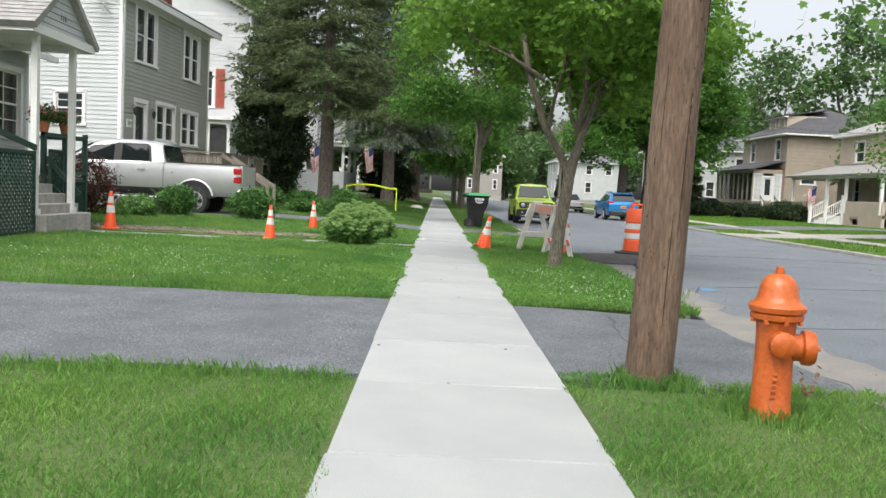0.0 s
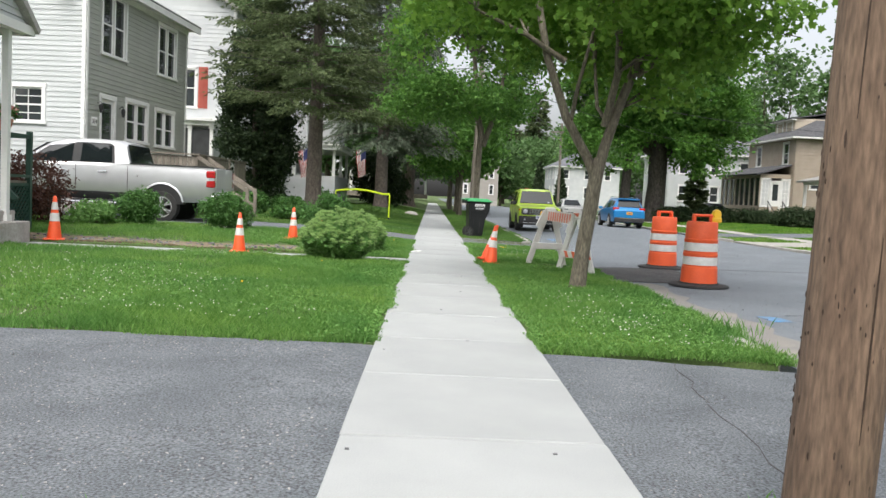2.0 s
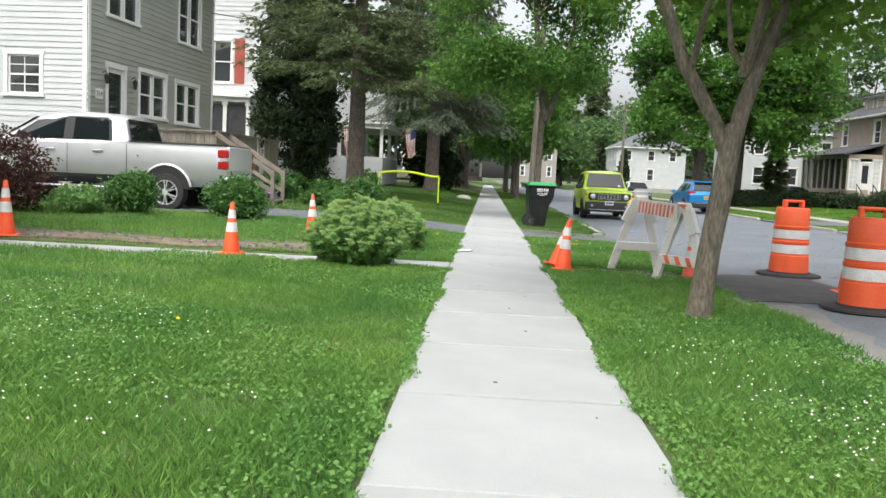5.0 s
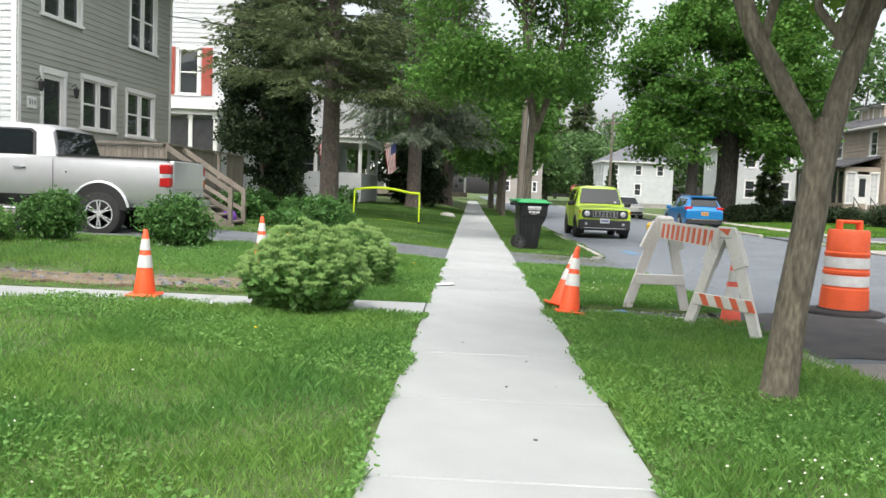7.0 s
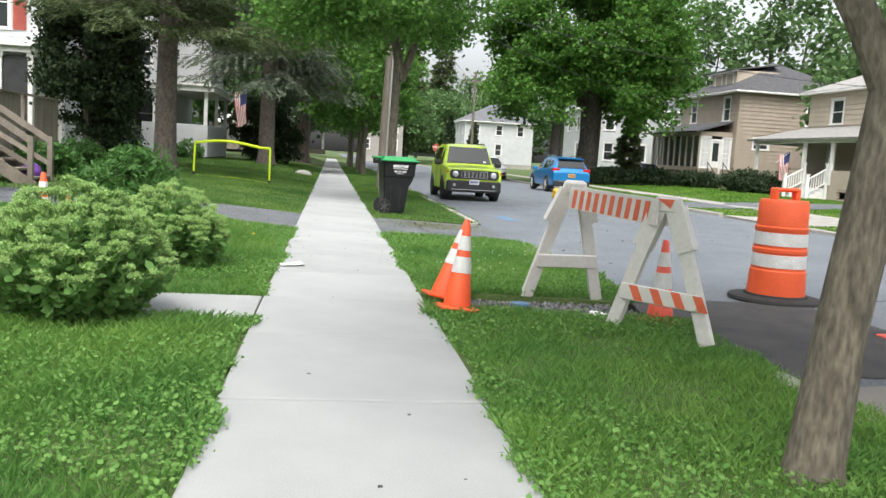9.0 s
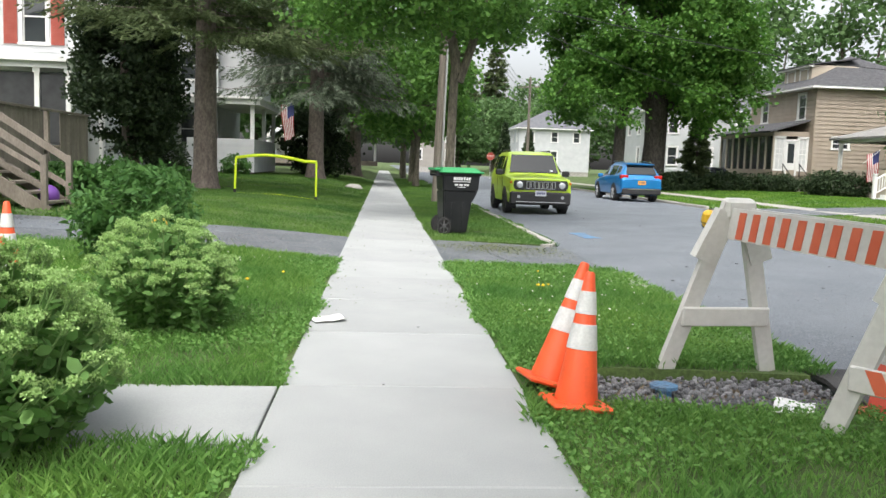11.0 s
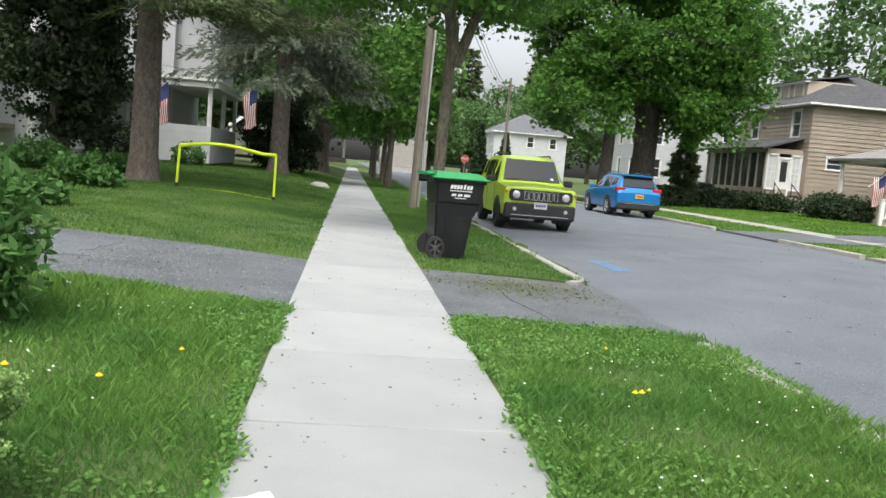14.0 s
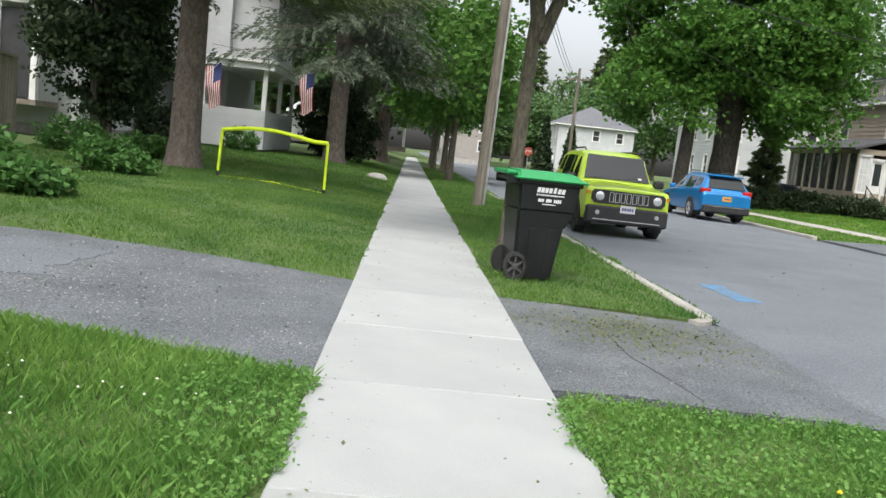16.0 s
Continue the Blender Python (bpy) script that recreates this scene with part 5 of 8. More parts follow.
class Shell:
    """A car body lofted along its length. Stations: (y, bottom, shoulder, half width, top, half width at the top)."""

    def __init__(self, st, belt=0.45, tuck=0.985, roll=0.05):
        self.st, self.belt, self.tuck, self.roll = st, belt, tuck, roll

    def ring(self, y):
        st = self.st
        v = [np.interp(y, [s[0] for s in st], [s[k] for s in st]) for k in range(1, 6)]
        zb, zs, w, zt, wt = v
        return [(w * 0.80, zb), (w * 0.97, zb + self.roll), (w, zb + (zs - zb) * self.belt), (w * self.tuck, zs - 0.07), (w * 0.95, zs), (wt + 0.02, zt - 0.09 * min(1, (zt - zs) / 0.3)), (wt * 0.9, zt - 0.02), (wt * 0.5, zt), (0, zt + 0.005)]

    def mesh(self, name, material, parent):
        ys = sorted({s[0] for s in self.st} | {round(v, 3) for v in np.linspace(self.st[0][0], self.st[-1][0], 30)})
        bm = B()
        rows = []
        for y in ys:
            r = self.ring(y)
            pts = [(x, z) for x, z in r] + [(-x, z) for x, z in r[-2::-1]]
            rows.append([bm.verts.new((x, y, z)) for x, z in pts])
        for a, b in zip(rows, rows[1:]):
            for k in range(len(a) - 1):
                bm.faces.new((a[k], a[k + 1], b[k + 1], b[k]))
            bm.faces.new((a[-1], a[0], b[0], b[-1]))
        bm.faces.new(rows[0]), bm.faces.new(rows[-1][::-1])
        return part(name, bm, material, parent, smooth=True)

    def side(self, y, f, s, out=0.006):
        """Point on the side glass line: f from the shoulder (0) to the roof edge (1)."""
        r = self.ring(y)
        x, z = np.interp(f, [0, 1], [r[4][0], r[5][0]]), np.interp(f, [0, 1], [r[4][1], r[5][1]])
        return (s * (x + out), y, z)

    def side_pane(self, name, quad, s, material, parent, out=0.008):
        bm = B()
        prism(bm, [self.side(y, f, s, out) for y, f in quad], (-s * 0.006, 0, 0))
        return part(name, bm, material, parent)

    def low_patch(self, name, y0, y1, k0, k1, s, material, parent, out=0.008):
        """A strip of the lower flank between ring rows k0 and k1."""
        bm = B()
        ys = np.linspace(y0, y1, 6)
        for a, b in zip(ys, ys[1:]):
            p, q = self.ring(a), self.ring(b)
            for k in range(k0, k1):
                poly(bm, [(s * (p[k][0] + out), a, p[k][1]), (s * (q[k][0] + out), b, q[k][1]), (s * (q[k + 1][0] + out), b, q[k + 1][1]), (s * (p[k + 1][0] + out), a, p[k + 1][1])])
        bmesh.ops.remove_doubles(bm, verts=bm.verts, dist=0.0005)
        return part(name, bm, material, parent)


def wheel(parent, x, y, r, s, width=0.22, spokes=6, rim=None):
    w = new("wheel")
    w.parent = parent
    m = pose(x, y, r) @ pose(0, 0, 0, 0, 90 * s, 0)
    bm = B()
    lathe(bm, [(r * 0.62, -width), (r * 0.95, -width), (r, -width + 0.03), (r, -0.03), (r * 0.96, 0), (r * 0.66, 0.012), (r * 0.64, -0.02)], 32, m)
    part("tyre", bm, M_rubber, w, smooth=True)
    bm = B()
    lathe(bm, [(r * 0.66, -0.03), (r * 0.66, 0.004), (r * 0.61, 0.004), (r * 0.58, -0.045), (r * 0.1, -0.05)], 32, m)
    part("rim_well", bm, M_trim, w, smooth=True)
    bm = B()
    lathe(bm, [(r * 0.17, -0.05), (r * 0.17, 0.0), (r * 0.1, 0.008)], 16, m)
    for k in range(spokes):
        a = math.tau * k / spokes
        for da in (-0.14, 0.14):
            q = [m @ Vector((math.cos(a + da * 0.5) * r * 0.12, math.sin(a + da * 0.5) * r * 0.12, -0.008)), m @ Vector((math.cos(a + da) * r * 0.63, math.sin(a + da) * r * 0.63, -0.008))]
            beam(bm, q[0], q[1], 0.02, r * 0.11, (1, 0, 0))
    lathe(bm, [(r * 0.66, -0.02), (r * 0.665, 0.006), (r * 0.60, 0.006), (r * 0.595, -0.02)], 32, m)
    part("rim", bm, rim or M_alloy, w, smooth=False)
    return w


def arch(parent, x, y, r, s, material=None):
    """Dark wheel housing with a moulded lip."""
    m = pose(x, y, r) @ pose(0, 0, 0, 0, 90 * s, 0)
    bm = B()
    lathe(bm, [(r + 0.05, -0.3), (r + 0.05, 0.0), (r * 0.2, 0.0)], 32, m)
    bmesh.ops.bisect_plane(bm, geom=bm.verts[:] + bm.edges[:] + bm.faces[:], plane_co=(0, 0, r * 0.42), plane_no=(0, 0, -1), clear_outer=True)
    part("wheel_arch", bm, material or M_trim, parent)


def mirror(parent, x, y, z, s, material):
    bm = B()
    box(bm, x - 0.02 if s > 0 else x - 0.2, x + 0.2 if s > 0 else x + 0.02, y - 0.06, y + 0.07, z, z + 0.16, 0.03)
    part("door_mirror", bm, material, parent)


def flat(parent, name, material, pts, d):
    bm = B()
    prism(bm, pts, d)
    return part(name, bm, material, parent)


def seam(parent, sh, y, s, z0, z1):
    bm = B()
    x = sh.ring(y)[2][0]
    box(bm, s * (x + 0.004) - 0.003, s * (x + 0.004) + 0.003, y - 0.005, y + 0.005, z0, z1)
    part("door_seam", bm, M_trim, parent)


# lime boxy SUV; its front faces the walker
jp = thing("car", pose(4.5, 37.2, -0.06), "lime green boxy compact SUV parked at the kerb", "car")
J = Shell([(0, 0.52, 0.98, 0.80, 1.0, 0.72), (0.06, 0.30, 1.0, 0.875, 1.03, 0.76), (0.9, 0.28, 1.06, 0.90, 1.10, 0.74), (1.15, 0.28, 1.08, 0.90, 1.13, 0.72), (1.60, 0.28, 1.10, 0.90, 1.72, 0.66), (1.9, 0.28, 1.11, 0.90, 1.79, 0.68), (3.6, 0.28, 1.14, 0.89, 1.78, 0.67), (3.98, 0.28, 1.14, 0.88, 1.72, 0.66), (4.15, 0.32, 1.12, 0.86, 1.2, 0.72), (4.22, 0.45, 1.0, 0.82, 1.02, 0.7)])
J.mesh("body", M_lime, jp)
flat(jp, "windscreen", M_carglass, [(-0.72, 1.17, 1.165), (0.72, 1.17, 1.165), (0.62, 1.56, 1.68), (-0.62, 1.56, 1.68)], (0, -0.014, 0.012))
for s in (1, -1):
    for n, q in enumerate((((1.32, 0.06), (2.3, 0.06), (2.3, 0.92), (1.72, 0.92)), ((2.4, 0.06), (3.25, 0.06), (3.22, 0.92), (2.4, 0.92)), ((3.35, 0.25), (3.75, 0.25), (3.72, 0.9), (3.33, 0.9)))):
        J.side_pane("side_window", q, s, M_carglass, jp)
    J.low_patch("sill_cladding", 0.06, 4.1, 0, 1, s, M_trim, jp)
    for y in (0.82, 3.39):
        arch(jp, s * 0.905, y, 0.36, s)
        wheel(jp, s * 0.915, y, 0.35, s, 0.22, 5, M_trim)
    mirror(jp, s * 0.9, 1.35, 1.08, s, M_trim)
    bm = B()
    tube(bm, [(s * 0.6, 1.9, 1.78), (s * 0.6, 2.0, 1.83), (s * 0.6, 3.4, 1.82), (s * 0.6, 3.5, 1.77)], [0.018] * 4, 6)
    part("roof_rail", bm, M_trim, jp)
    seam(jp, J, 2.35, s, 0.45, 1.05), seam(jp, J, 1.25, s, 0.45, 1.05)
    bm = B()
    lathe(bm, [(0.1, -0.01), (0.1, 0.006), (0.085, 0.016), (0.03, 0.02)], 24, pose(s * 0.6, -0.036, 0.835, 90))
    part("headlight", bm, M_lens, jp, "round clear headlight", True)
    bm = B()
    lathe(bm, [(0.135, -0.02), (0.135, 0.012), (0.112, 0.012)], 24, pose(s * 0.6, -0.036, 0.835, 90))
    part("headlight_ring", bm, M_trim, jp)
    bm = B()
    box(bm, s * 0.84 - 0.03, s * 0.84 + 0.03, 0.0, 0.05, 0.86, 0.93)
    part("turn_signal", bm, M_amber, jp)
    bm = B()
    lathe(bm, [(0.05, 0), (0.045, 0.02)], 14, pose(s * 0.62, -0.05, 0.50, 90))
    part("fog_lamp", bm, M_lens, jp)
flat(jp, "grille_panel", M_trim, [(-0.70, 0.0, 0.69), (0.70, 0.0, 0.69), (0.77, 0.0, 0.76), (0.77, 0.0, 0.91), (0.71, 0.0, 0.965), (-0.71, 0.0, 0.965), (-0.77, 0.0, 0.91), (-0.77, 0.0, 0.76)], (0, -0.035, 0))
for k in range(7):
    x = -0.36 + k * 0.12
    bm = B()
    for a, b, c, d in ((x - 0.05, x - 0.034, 0.73, 0.93), (x + 0.034, x + 0.05, 0.73, 0.93), (x - 0.05, x + 0.05, 0.92, 0.935), (x - 0.05, x + 0.05, 0.725, 0.74)):
        box(bm, a, b, -0.055, -0.033, c, d)
    part("grille_slot", bm, M_chrome, jp, "chrome-rimmed grille slot")
bm = B()
box(bm, -0.86, 0.86, -0.06, 0.15, 0.28, 0.645, 0.04)
part("bumper", bm, M_trim, jp, "black plastic front bumper")
strip(jp, "skid_plate", M_alloy, (-0.7, 0.7, -0.065, -0.058, 0.355, 0.37))
pl = strip(jp, "number_plate", M_plate_w, (-0.155, 0.155, -0.075, -0.062, 0.53, 0.68))
strip(pl, "plate_characters", M_flagblue, *[(-0.12 + i * 0.05, -0.085 + i * 0.05, -0.079, -0.076, 0.575, 0.635) for i in range(5)])
for a in ((-0.55, -0.05), (0.05, 0.55)):
    bm = B()
    beam(bm, (a[0], 1.16, 1.19), (a[1], 1.22, 1.24), 0.015, 0.015)
    part("wiper", bm, M_trim, jp)
flat(jp, "sticker", M_plate_w, [(0.48, 1.195, 1.21), (0.56, 1.195, 1.21), (0.555, 1.235, 1.25), (0.475, 1.235, 1.25)], (0, -0.014, 0.012))

# blue SUV; its tail faces the walker
bl = thing("car", pose(11.0, 48.6, -0.06, 0, 0, 0) @ pose(0, 4.6, 0, 0, 0, 180), "bright blue SUV parked along the far kerb", "car")
S = Shell([(0, 0.4, 0.75, 0.72, 0.8, 0.6), (0.15, 0.28, 0.85, 0.86, 0.9, 0.68), (1.1, 0.28, 0.98, 0.92, 1.05, 0.72), (1.9, 0.28, 1.02, 0.925, 1.58, 0.62), (2.4, 0.28, 1.04, 0.925, 1.68, 0.63), (3.7, 0.28, 1.10, 0.92, 1.66, 0.62), (4.15, 0.28, 1.12, 0.91, 1.58, 0.6), (4.45, 0.32, 1.08, 0.9, 1.12, 0.7), (4.6, 0.42, 0.9, 0.85, 0.95, 0.72)])
S.mesh("body", M_blue, bl)
flat(bl, "rear_window", M_carglass, [(-0.66, 4.43, 1.16), (0.66, 4.43, 1.16), (0.56, 4.18, 1.53), (-0.56, 4.18, 1.53)], (0, 0.03, 0.012))
bm = B()
box(bm, -0.6, 0.6, 4.05, 4.32, 1.575, 1.62, 0.015)
part("spoiler", bm, M_blue, bl)
for s in (1, -1):
    for q in (((1.5, 0.08), (2.55, 0.08), (2.55, 0.9), (1.95, 0.9)), ((2.65, 0.08), (3.5, 0.08), (3.45, 0.9), (2.65, 0.9)), ((3.6, 0.15), (4.05, 0.3), (3.95, 0.85), (3.58, 0.9))):
        S.side_pane("side_window", q, s, M_carglass, bl)
    S.low_patch("sill_cladding", 0.2, 4.5, 0, 1, s, M_trim, bl)
    for y in (0.9, 3.55):
        arch(bl, s * 0.925, y, 0.37, s)
        wheel(bl, s * 0.935, y, 0.36, s, 0.22, 5)
    mirror(bl, s * 0.92, 1.65, 1.0, s, M_blue)
    bm = B()
    box(bm, min(s * 0.55, s * 0.9), max(s * 0.55, s * 0.9), 4.3, 4.52, 0.96, 1.14, 0.03)
    part("tail_light", bm, M_redlens, bl, "red tail light")
    bm = B()
    tube(bm, [(s * 0.58, 2.2, 1.69), (s * 0.58, 2.3, 1.73), (s * 0.58, 3.8, 1.71), (s * 0.58, 3.9, 1.65)], [0.016] * 4, 6)
    part("roof_rail", bm, M_chrome, bl)
bm = B()
box(bm, -0.84, 0.84, 4.45, 4.66, 0.32, 0.58, 0.04)
part("bumper", bm, M_trim, bl, "dark rear bumper")
strip(bl, "bumper_strip", M_chrome, (-0.6, 0.6, 4.655, 4.668, 0.53, 0.56))
strip(bl, "garnish", M_chrome, (-0.4, 0.4, 4.52, 4.57, 0.97, 1.0))
pl = strip(bl, "number_plate", M_plate_y, (-0.16, 0.16, 4.6, 4.625, 0.74, 0.90))
strip(pl, "plate_characters", M_flagblue, *[(-0.12 + i * 0.05, -0.085 + i * 0.05, 4.625, 4.629, 0.79, 0.85) for i in range(5)])

# silver pickup on the driveway, nose away from the street
pk = thing("pickup_truck", pose(-5.98, 26.45, 0.15, 0, 0, 90) @ Matrix.Scale(1.06, 4), "silver crew-cab pickup truck parked on the driveway", "truck")
T = Shell([(0, 0.62, 1.40, 0.97, 1.42, 0.92), (0.08, 0.56, 1.45, 1.02, 1.47, 0.95), (2.3, 0.54, 1.46, 1.03, 1.48, 0.96), (4.75, 0.54, 1.44, 1.03, 1.47, 0.92), (5.45, 0.54, 1.38, 1.02, 1.42, 0.88), (5.95, 0.54, 1.27, 0.98, 1.32, 0.8), (6.1, 0.64, 1.12, 0.9, 1.17, 0.75)], 0.62, 0.972, 0.2)
# local y runs from the tailgate forward to the nose
T.mesh("body", M_silver, pk)
C = Shell([(2.16, 1.36, 1.44, 0.99, 1.47, 0.93), (2.3, 1.36, 1.45, 0.99, 2.0, 0.82), (2.5, 1.36, 1.45, 0.99, 2.08, 0.79), (3.2, 1.36, 1.45, 0.99, 2.11, 0.77), (3.9, 1.36, 1.45, 0.99, 2.08, 0.76), (4.3, 1.36, 1.44, 0.98, 1.98, 0.76), (5.15, 1.36, 1.42, 0.97, 1.45, 0.85)], 0.5)
C.mesh("cab", M_silver, pk)
for s in (1, -1):
    C.side_pane("window_surround", ((2.56, 0.03), (3.6, 0.03), (3.6, 0.97), (2.72, 0.97), (2.62, 0.85)), s, M_trim, pk, 0.006)
    C.side_pane("window_surround", ((3.5, 0.03), (4.9, 0.03), (4.3, 0.95), (3.5, 0.97)), s, M_trim, pk, 0.006)
    for q in (((2.63, 0.08), (3.44, 0.08), (3.44, 0.91), (2.76, 0.91), (2.68, 0.82)), ((3.66, 0.08), (4.75, 0.08), (4.26, 0.88), (3.66, 0.91))):
        C.side_pane("side_window", q, s, M_carglass, pk, 0.014)
    for y in (1.32, 5.2):
        m = pose(s * 1.022, y, 0.47) @ pose(0, 0, 0, 0, 90 * s, 0)
        bm = B()
        lathe(bm, [(0.53, -0.35), (0.53, 0.012), (0.2, 0.008)], 36, m)
        bmesh.ops.bisect_plane(bm, geom=bm.verts[:] + bm.edges[:] + bm.faces[:], plane_co=(0, 0, 0.5), plane_no=(0, 0, -1), clear_outer=True)
        part("wheel_arch", bm, M_trim, pk)
        bm = B()
        lathe(bm, [(0.53, -0.03), (0.534, 0.018), (0.555, 0.016), (0.572, 0.002), (0.572, -0.03)], 36, m)
        bmesh.ops.bisect_plane(bm, geom=bm.verts[:] + bm.edges[:] + bm.faces[:], plane_co=(0, 0, 0.56), plane_no=(0, 0, -1), clear_outer=True)
        part("arch_lip", bm, M_silver, pk, smooth=True)
        wheel(pk, s * 1.045, y, 0.415, s, 0.27, 6)
    for y in (2.2, 3.52, 4.7):
        seam(pk, T, y, s, 0.66, 1.42)
    for y in (2.72, 3.78):
        bm = B()
        box(bm, s * 1.04 - 0.025, s * 1.04 + 0.025, y, y + 0.24, 1.235, 1.275, 0.012)
        part("door_handle", bm, M_chrome, pk, "chrome door handle")
    bm = B()
    box(bm, s * 1.05 - 0.06, s * 1.05 + 0.06, 2.3, 4.5, 0.44, 0.49, 0.02)
    part("running_board", bm, M_chrome, pk)
    mirror(pk, s * 1.0, 4.5, 1.45, s, M_trim)
    tl = new("tail_light")
    tl.parent = pk
    tl["label"] = "tall two-part red tail light"
    for z0, z1 in ((1.2, 1.39), (0.96, 1.15)):
        bm = B()
        box(bm, min(s * 0.86, s * 1.025), max(s * 0.86, s * 1.025), -0.02, 0.2, z0, z1, 0.025)
        part("red_lens", bm, M_redlens, tl)
    bm = B()
    box(bm, min(s * 0.87, s * 1.022), max(s * 0.87, s * 1.022), -0.015, 0.13, 1.14, 1.21)
    part("reverse_lamp", bm, M_lens, tl)
    T.low_patch("rocker", 1.95, 4.55, 0, 1, s, M_trim, pk)
    bm = B()
    lathe(bm, [(0.02, 0), (0.02, 0.008)], 10, pose(s * 1.028, 1.95, 1.18, 0, 90 * s, 0))
    part("badge", bm, M_chrome, pk)
flat(pk, "rear_window", M_carglass, [(-0.86, 2.17, 1.5), (0.86, 2.17, 1.5), (0.76, 2.29, 1.96), (-0.76, 2.29, 1.96)], (0, -0.02, 0.008))
flat(pk, "windscreen", M_carglass, [(-0.84, 5.06, 1.48), (0.84, 5.06, 1.48), (0.7, 4.38, 1.94), (-0.7, 4.38, 1.94)], (0, 0.01, 0.012))
strip(pk, "bed_liner", M_trim, (-0.86, 0.86, 0.1, 2.14, 1.46, 1.495))
for s in (1, -1):
    strip(pk, "bed_rail", M_trim, (min(s * 0.9, s * 1.0), max(s * 0.9, s * 1.0), 0.08, 2.16, 1.475, 1.5))
bm = B()
box(bm, -0.86, 0.86, -0.03, 0.06, 0.92, 1.46, 0.02)
part("tailgate", bm, M_silver, pk, "silver tailgate")
bm = B()
box(bm, -1.0, 1.0, -0.16, 0.12, 0.55, 0.78, 0.05)
part("bumper", bm, M_chrome, pk, "chrome rear bumper")

for nm, m, paint, lab in (("car", pose(11.3, 68, -0.06), M_carwhite, "small white SUV parked down the street"), ("car", pose(20.5, 71, 0.15, 0, 0, -75), M_carblack, "dark car parked on a side drive")):
    c = thing(nm, m, lab, "car")
    S2 = Shell([(0, 0.4, 0.75, 0.72, 0.8, 0.6), (0.15, 0.28, 0.85, 0.86, 0.9, 0.68), (1.1, 0.28, 0.95, 0.9, 1.0, 0.7), (1.9, 0.28, 0.98, 0.9, 1.48, 0.6), (2.4, 0.28, 1.0, 0.9, 1.56, 0.6), (3.6, 0.28, 1.04, 0.9, 1.52, 0.58), (4.3, 0.32, 1.0, 0.88, 1.05, 0.66), (4.45, 0.42, 0.85, 0.82, 0.9, 0.66)])
    S2.mesh("body", paint, c)
    flat(c, "windscreen", M_carglass, [(-0.66, 1.12, 1.05), (0.66, 1.12, 1.05), (0.54, 1.82, 1.46), (-0.54, 1.82, 1.46)], (0, -0.012, 0.02))
    for s in (1, -1):
        for q in (((1.5, 0.08), (2.55, 0.08), (2.55, 0.9), (1.95, 0.9)), ((2.65, 0.08), (3.7, 0.1), (3.45, 0.9), (2.65, 0.9))):
            S2.side_pane("side_window", q, s, M_carglass, c)
        for y in (0.85, 3.5):
            arch(c, s * 0.905, y, 0.35, s)
            wheel(c, s * 0.915, y, 0.34, s)
        strip(c, "headlight", M_lens, (min(s * 0.5, s * 0.82), max(s * 0.5, s * 0.82), -0.01, 0.12, 0.66, 0.78))
    strip(c, "bumper", M_trim, (-0.7, 0.7, -0.03, 0.1, 0.35, 0.5))

# ---- road works ----
M_orange = mat("orange_cone_plastic", (0.82, 0.10, 0.022), (0.74, 0.085, 0.02), 5, 0.5, fine=0.06)
M_pink = mat("faded_pink_orange_plastic", (0.80, 0.13, 0.085), (0.74, 0.11, 0.07), 5, 0.5)
M_drum = mat("orange_drum_plastic", (0.74, 0.105, 0.026), (0.64, 0.085, 0.022), 4, 0.5, fine=0.08)
M_refl = mat("scuffed_reflective_white", (0.52, 0.52, 0.50), (0.64, 0.64, 0.62), 9, 0.45, fine=0.1)
M_stripe = mat("orange_red_stripe", (0.55, 0.10, 0.045), (0.62, 0.14, 0.07), 8, 0.5)
M_barri = mat("scuffed_white_plastic", (0.50, 0.49, 0.455), (0.62, 0.615, 0.58), 2.5, 0.55, bump=0.05, bscale=30, fine=0.06)
M_yellow = mat("yellow_plastic", (0.75, 0.45, 0.02), rough=0.4)


def cone(x, y, h, material, label, z=None, tilt=(0, 0), rz=0):
    zz = float(lawn(x, y)) + 0.01 if z is None else z
    c = thing("traffic_cone", pose(x, y, zz, tilt[0], tilt[1], rz), label, "traffic cone", "traffic cones")
    k = h / 0.72
    bm = B()
    box(bm, -0.165 * k, 0.165 * k, -0.165 * k, 0.165 * k, 0, 0.03, 0.012)
    part("base", bm, material, c)
    r = lambda q: (0.115 - (0.115 - 0.026) * q) * k
    bm = B()
    lathe(bm, [(r(0), 0.03), (r(0.0) * 0.98, 0.06), (r(1.0), h - 0.01), (r(1.0) * 0.7, h), (0.012, h - 0.004)], 24)
    part("body", bm, material, c, smooth=True)
    for a, b in ((0.40, 0.60), (0.68, 0.86)):
        bm = B()
        za, zb = 0.04 + (h - 0.05) * a, 0.04 + (h - 0.05) * b
        lathe(bm, [(r(a) + 0.001, za), (r(a) + 0.004, za + 0.002), (r(b) + 0.004, zb - 0.002), (r(b) + 0.001, zb)], 24)
        part("reflective_collar", bm, M_refl, c, "white reflective collar", True)
    return c


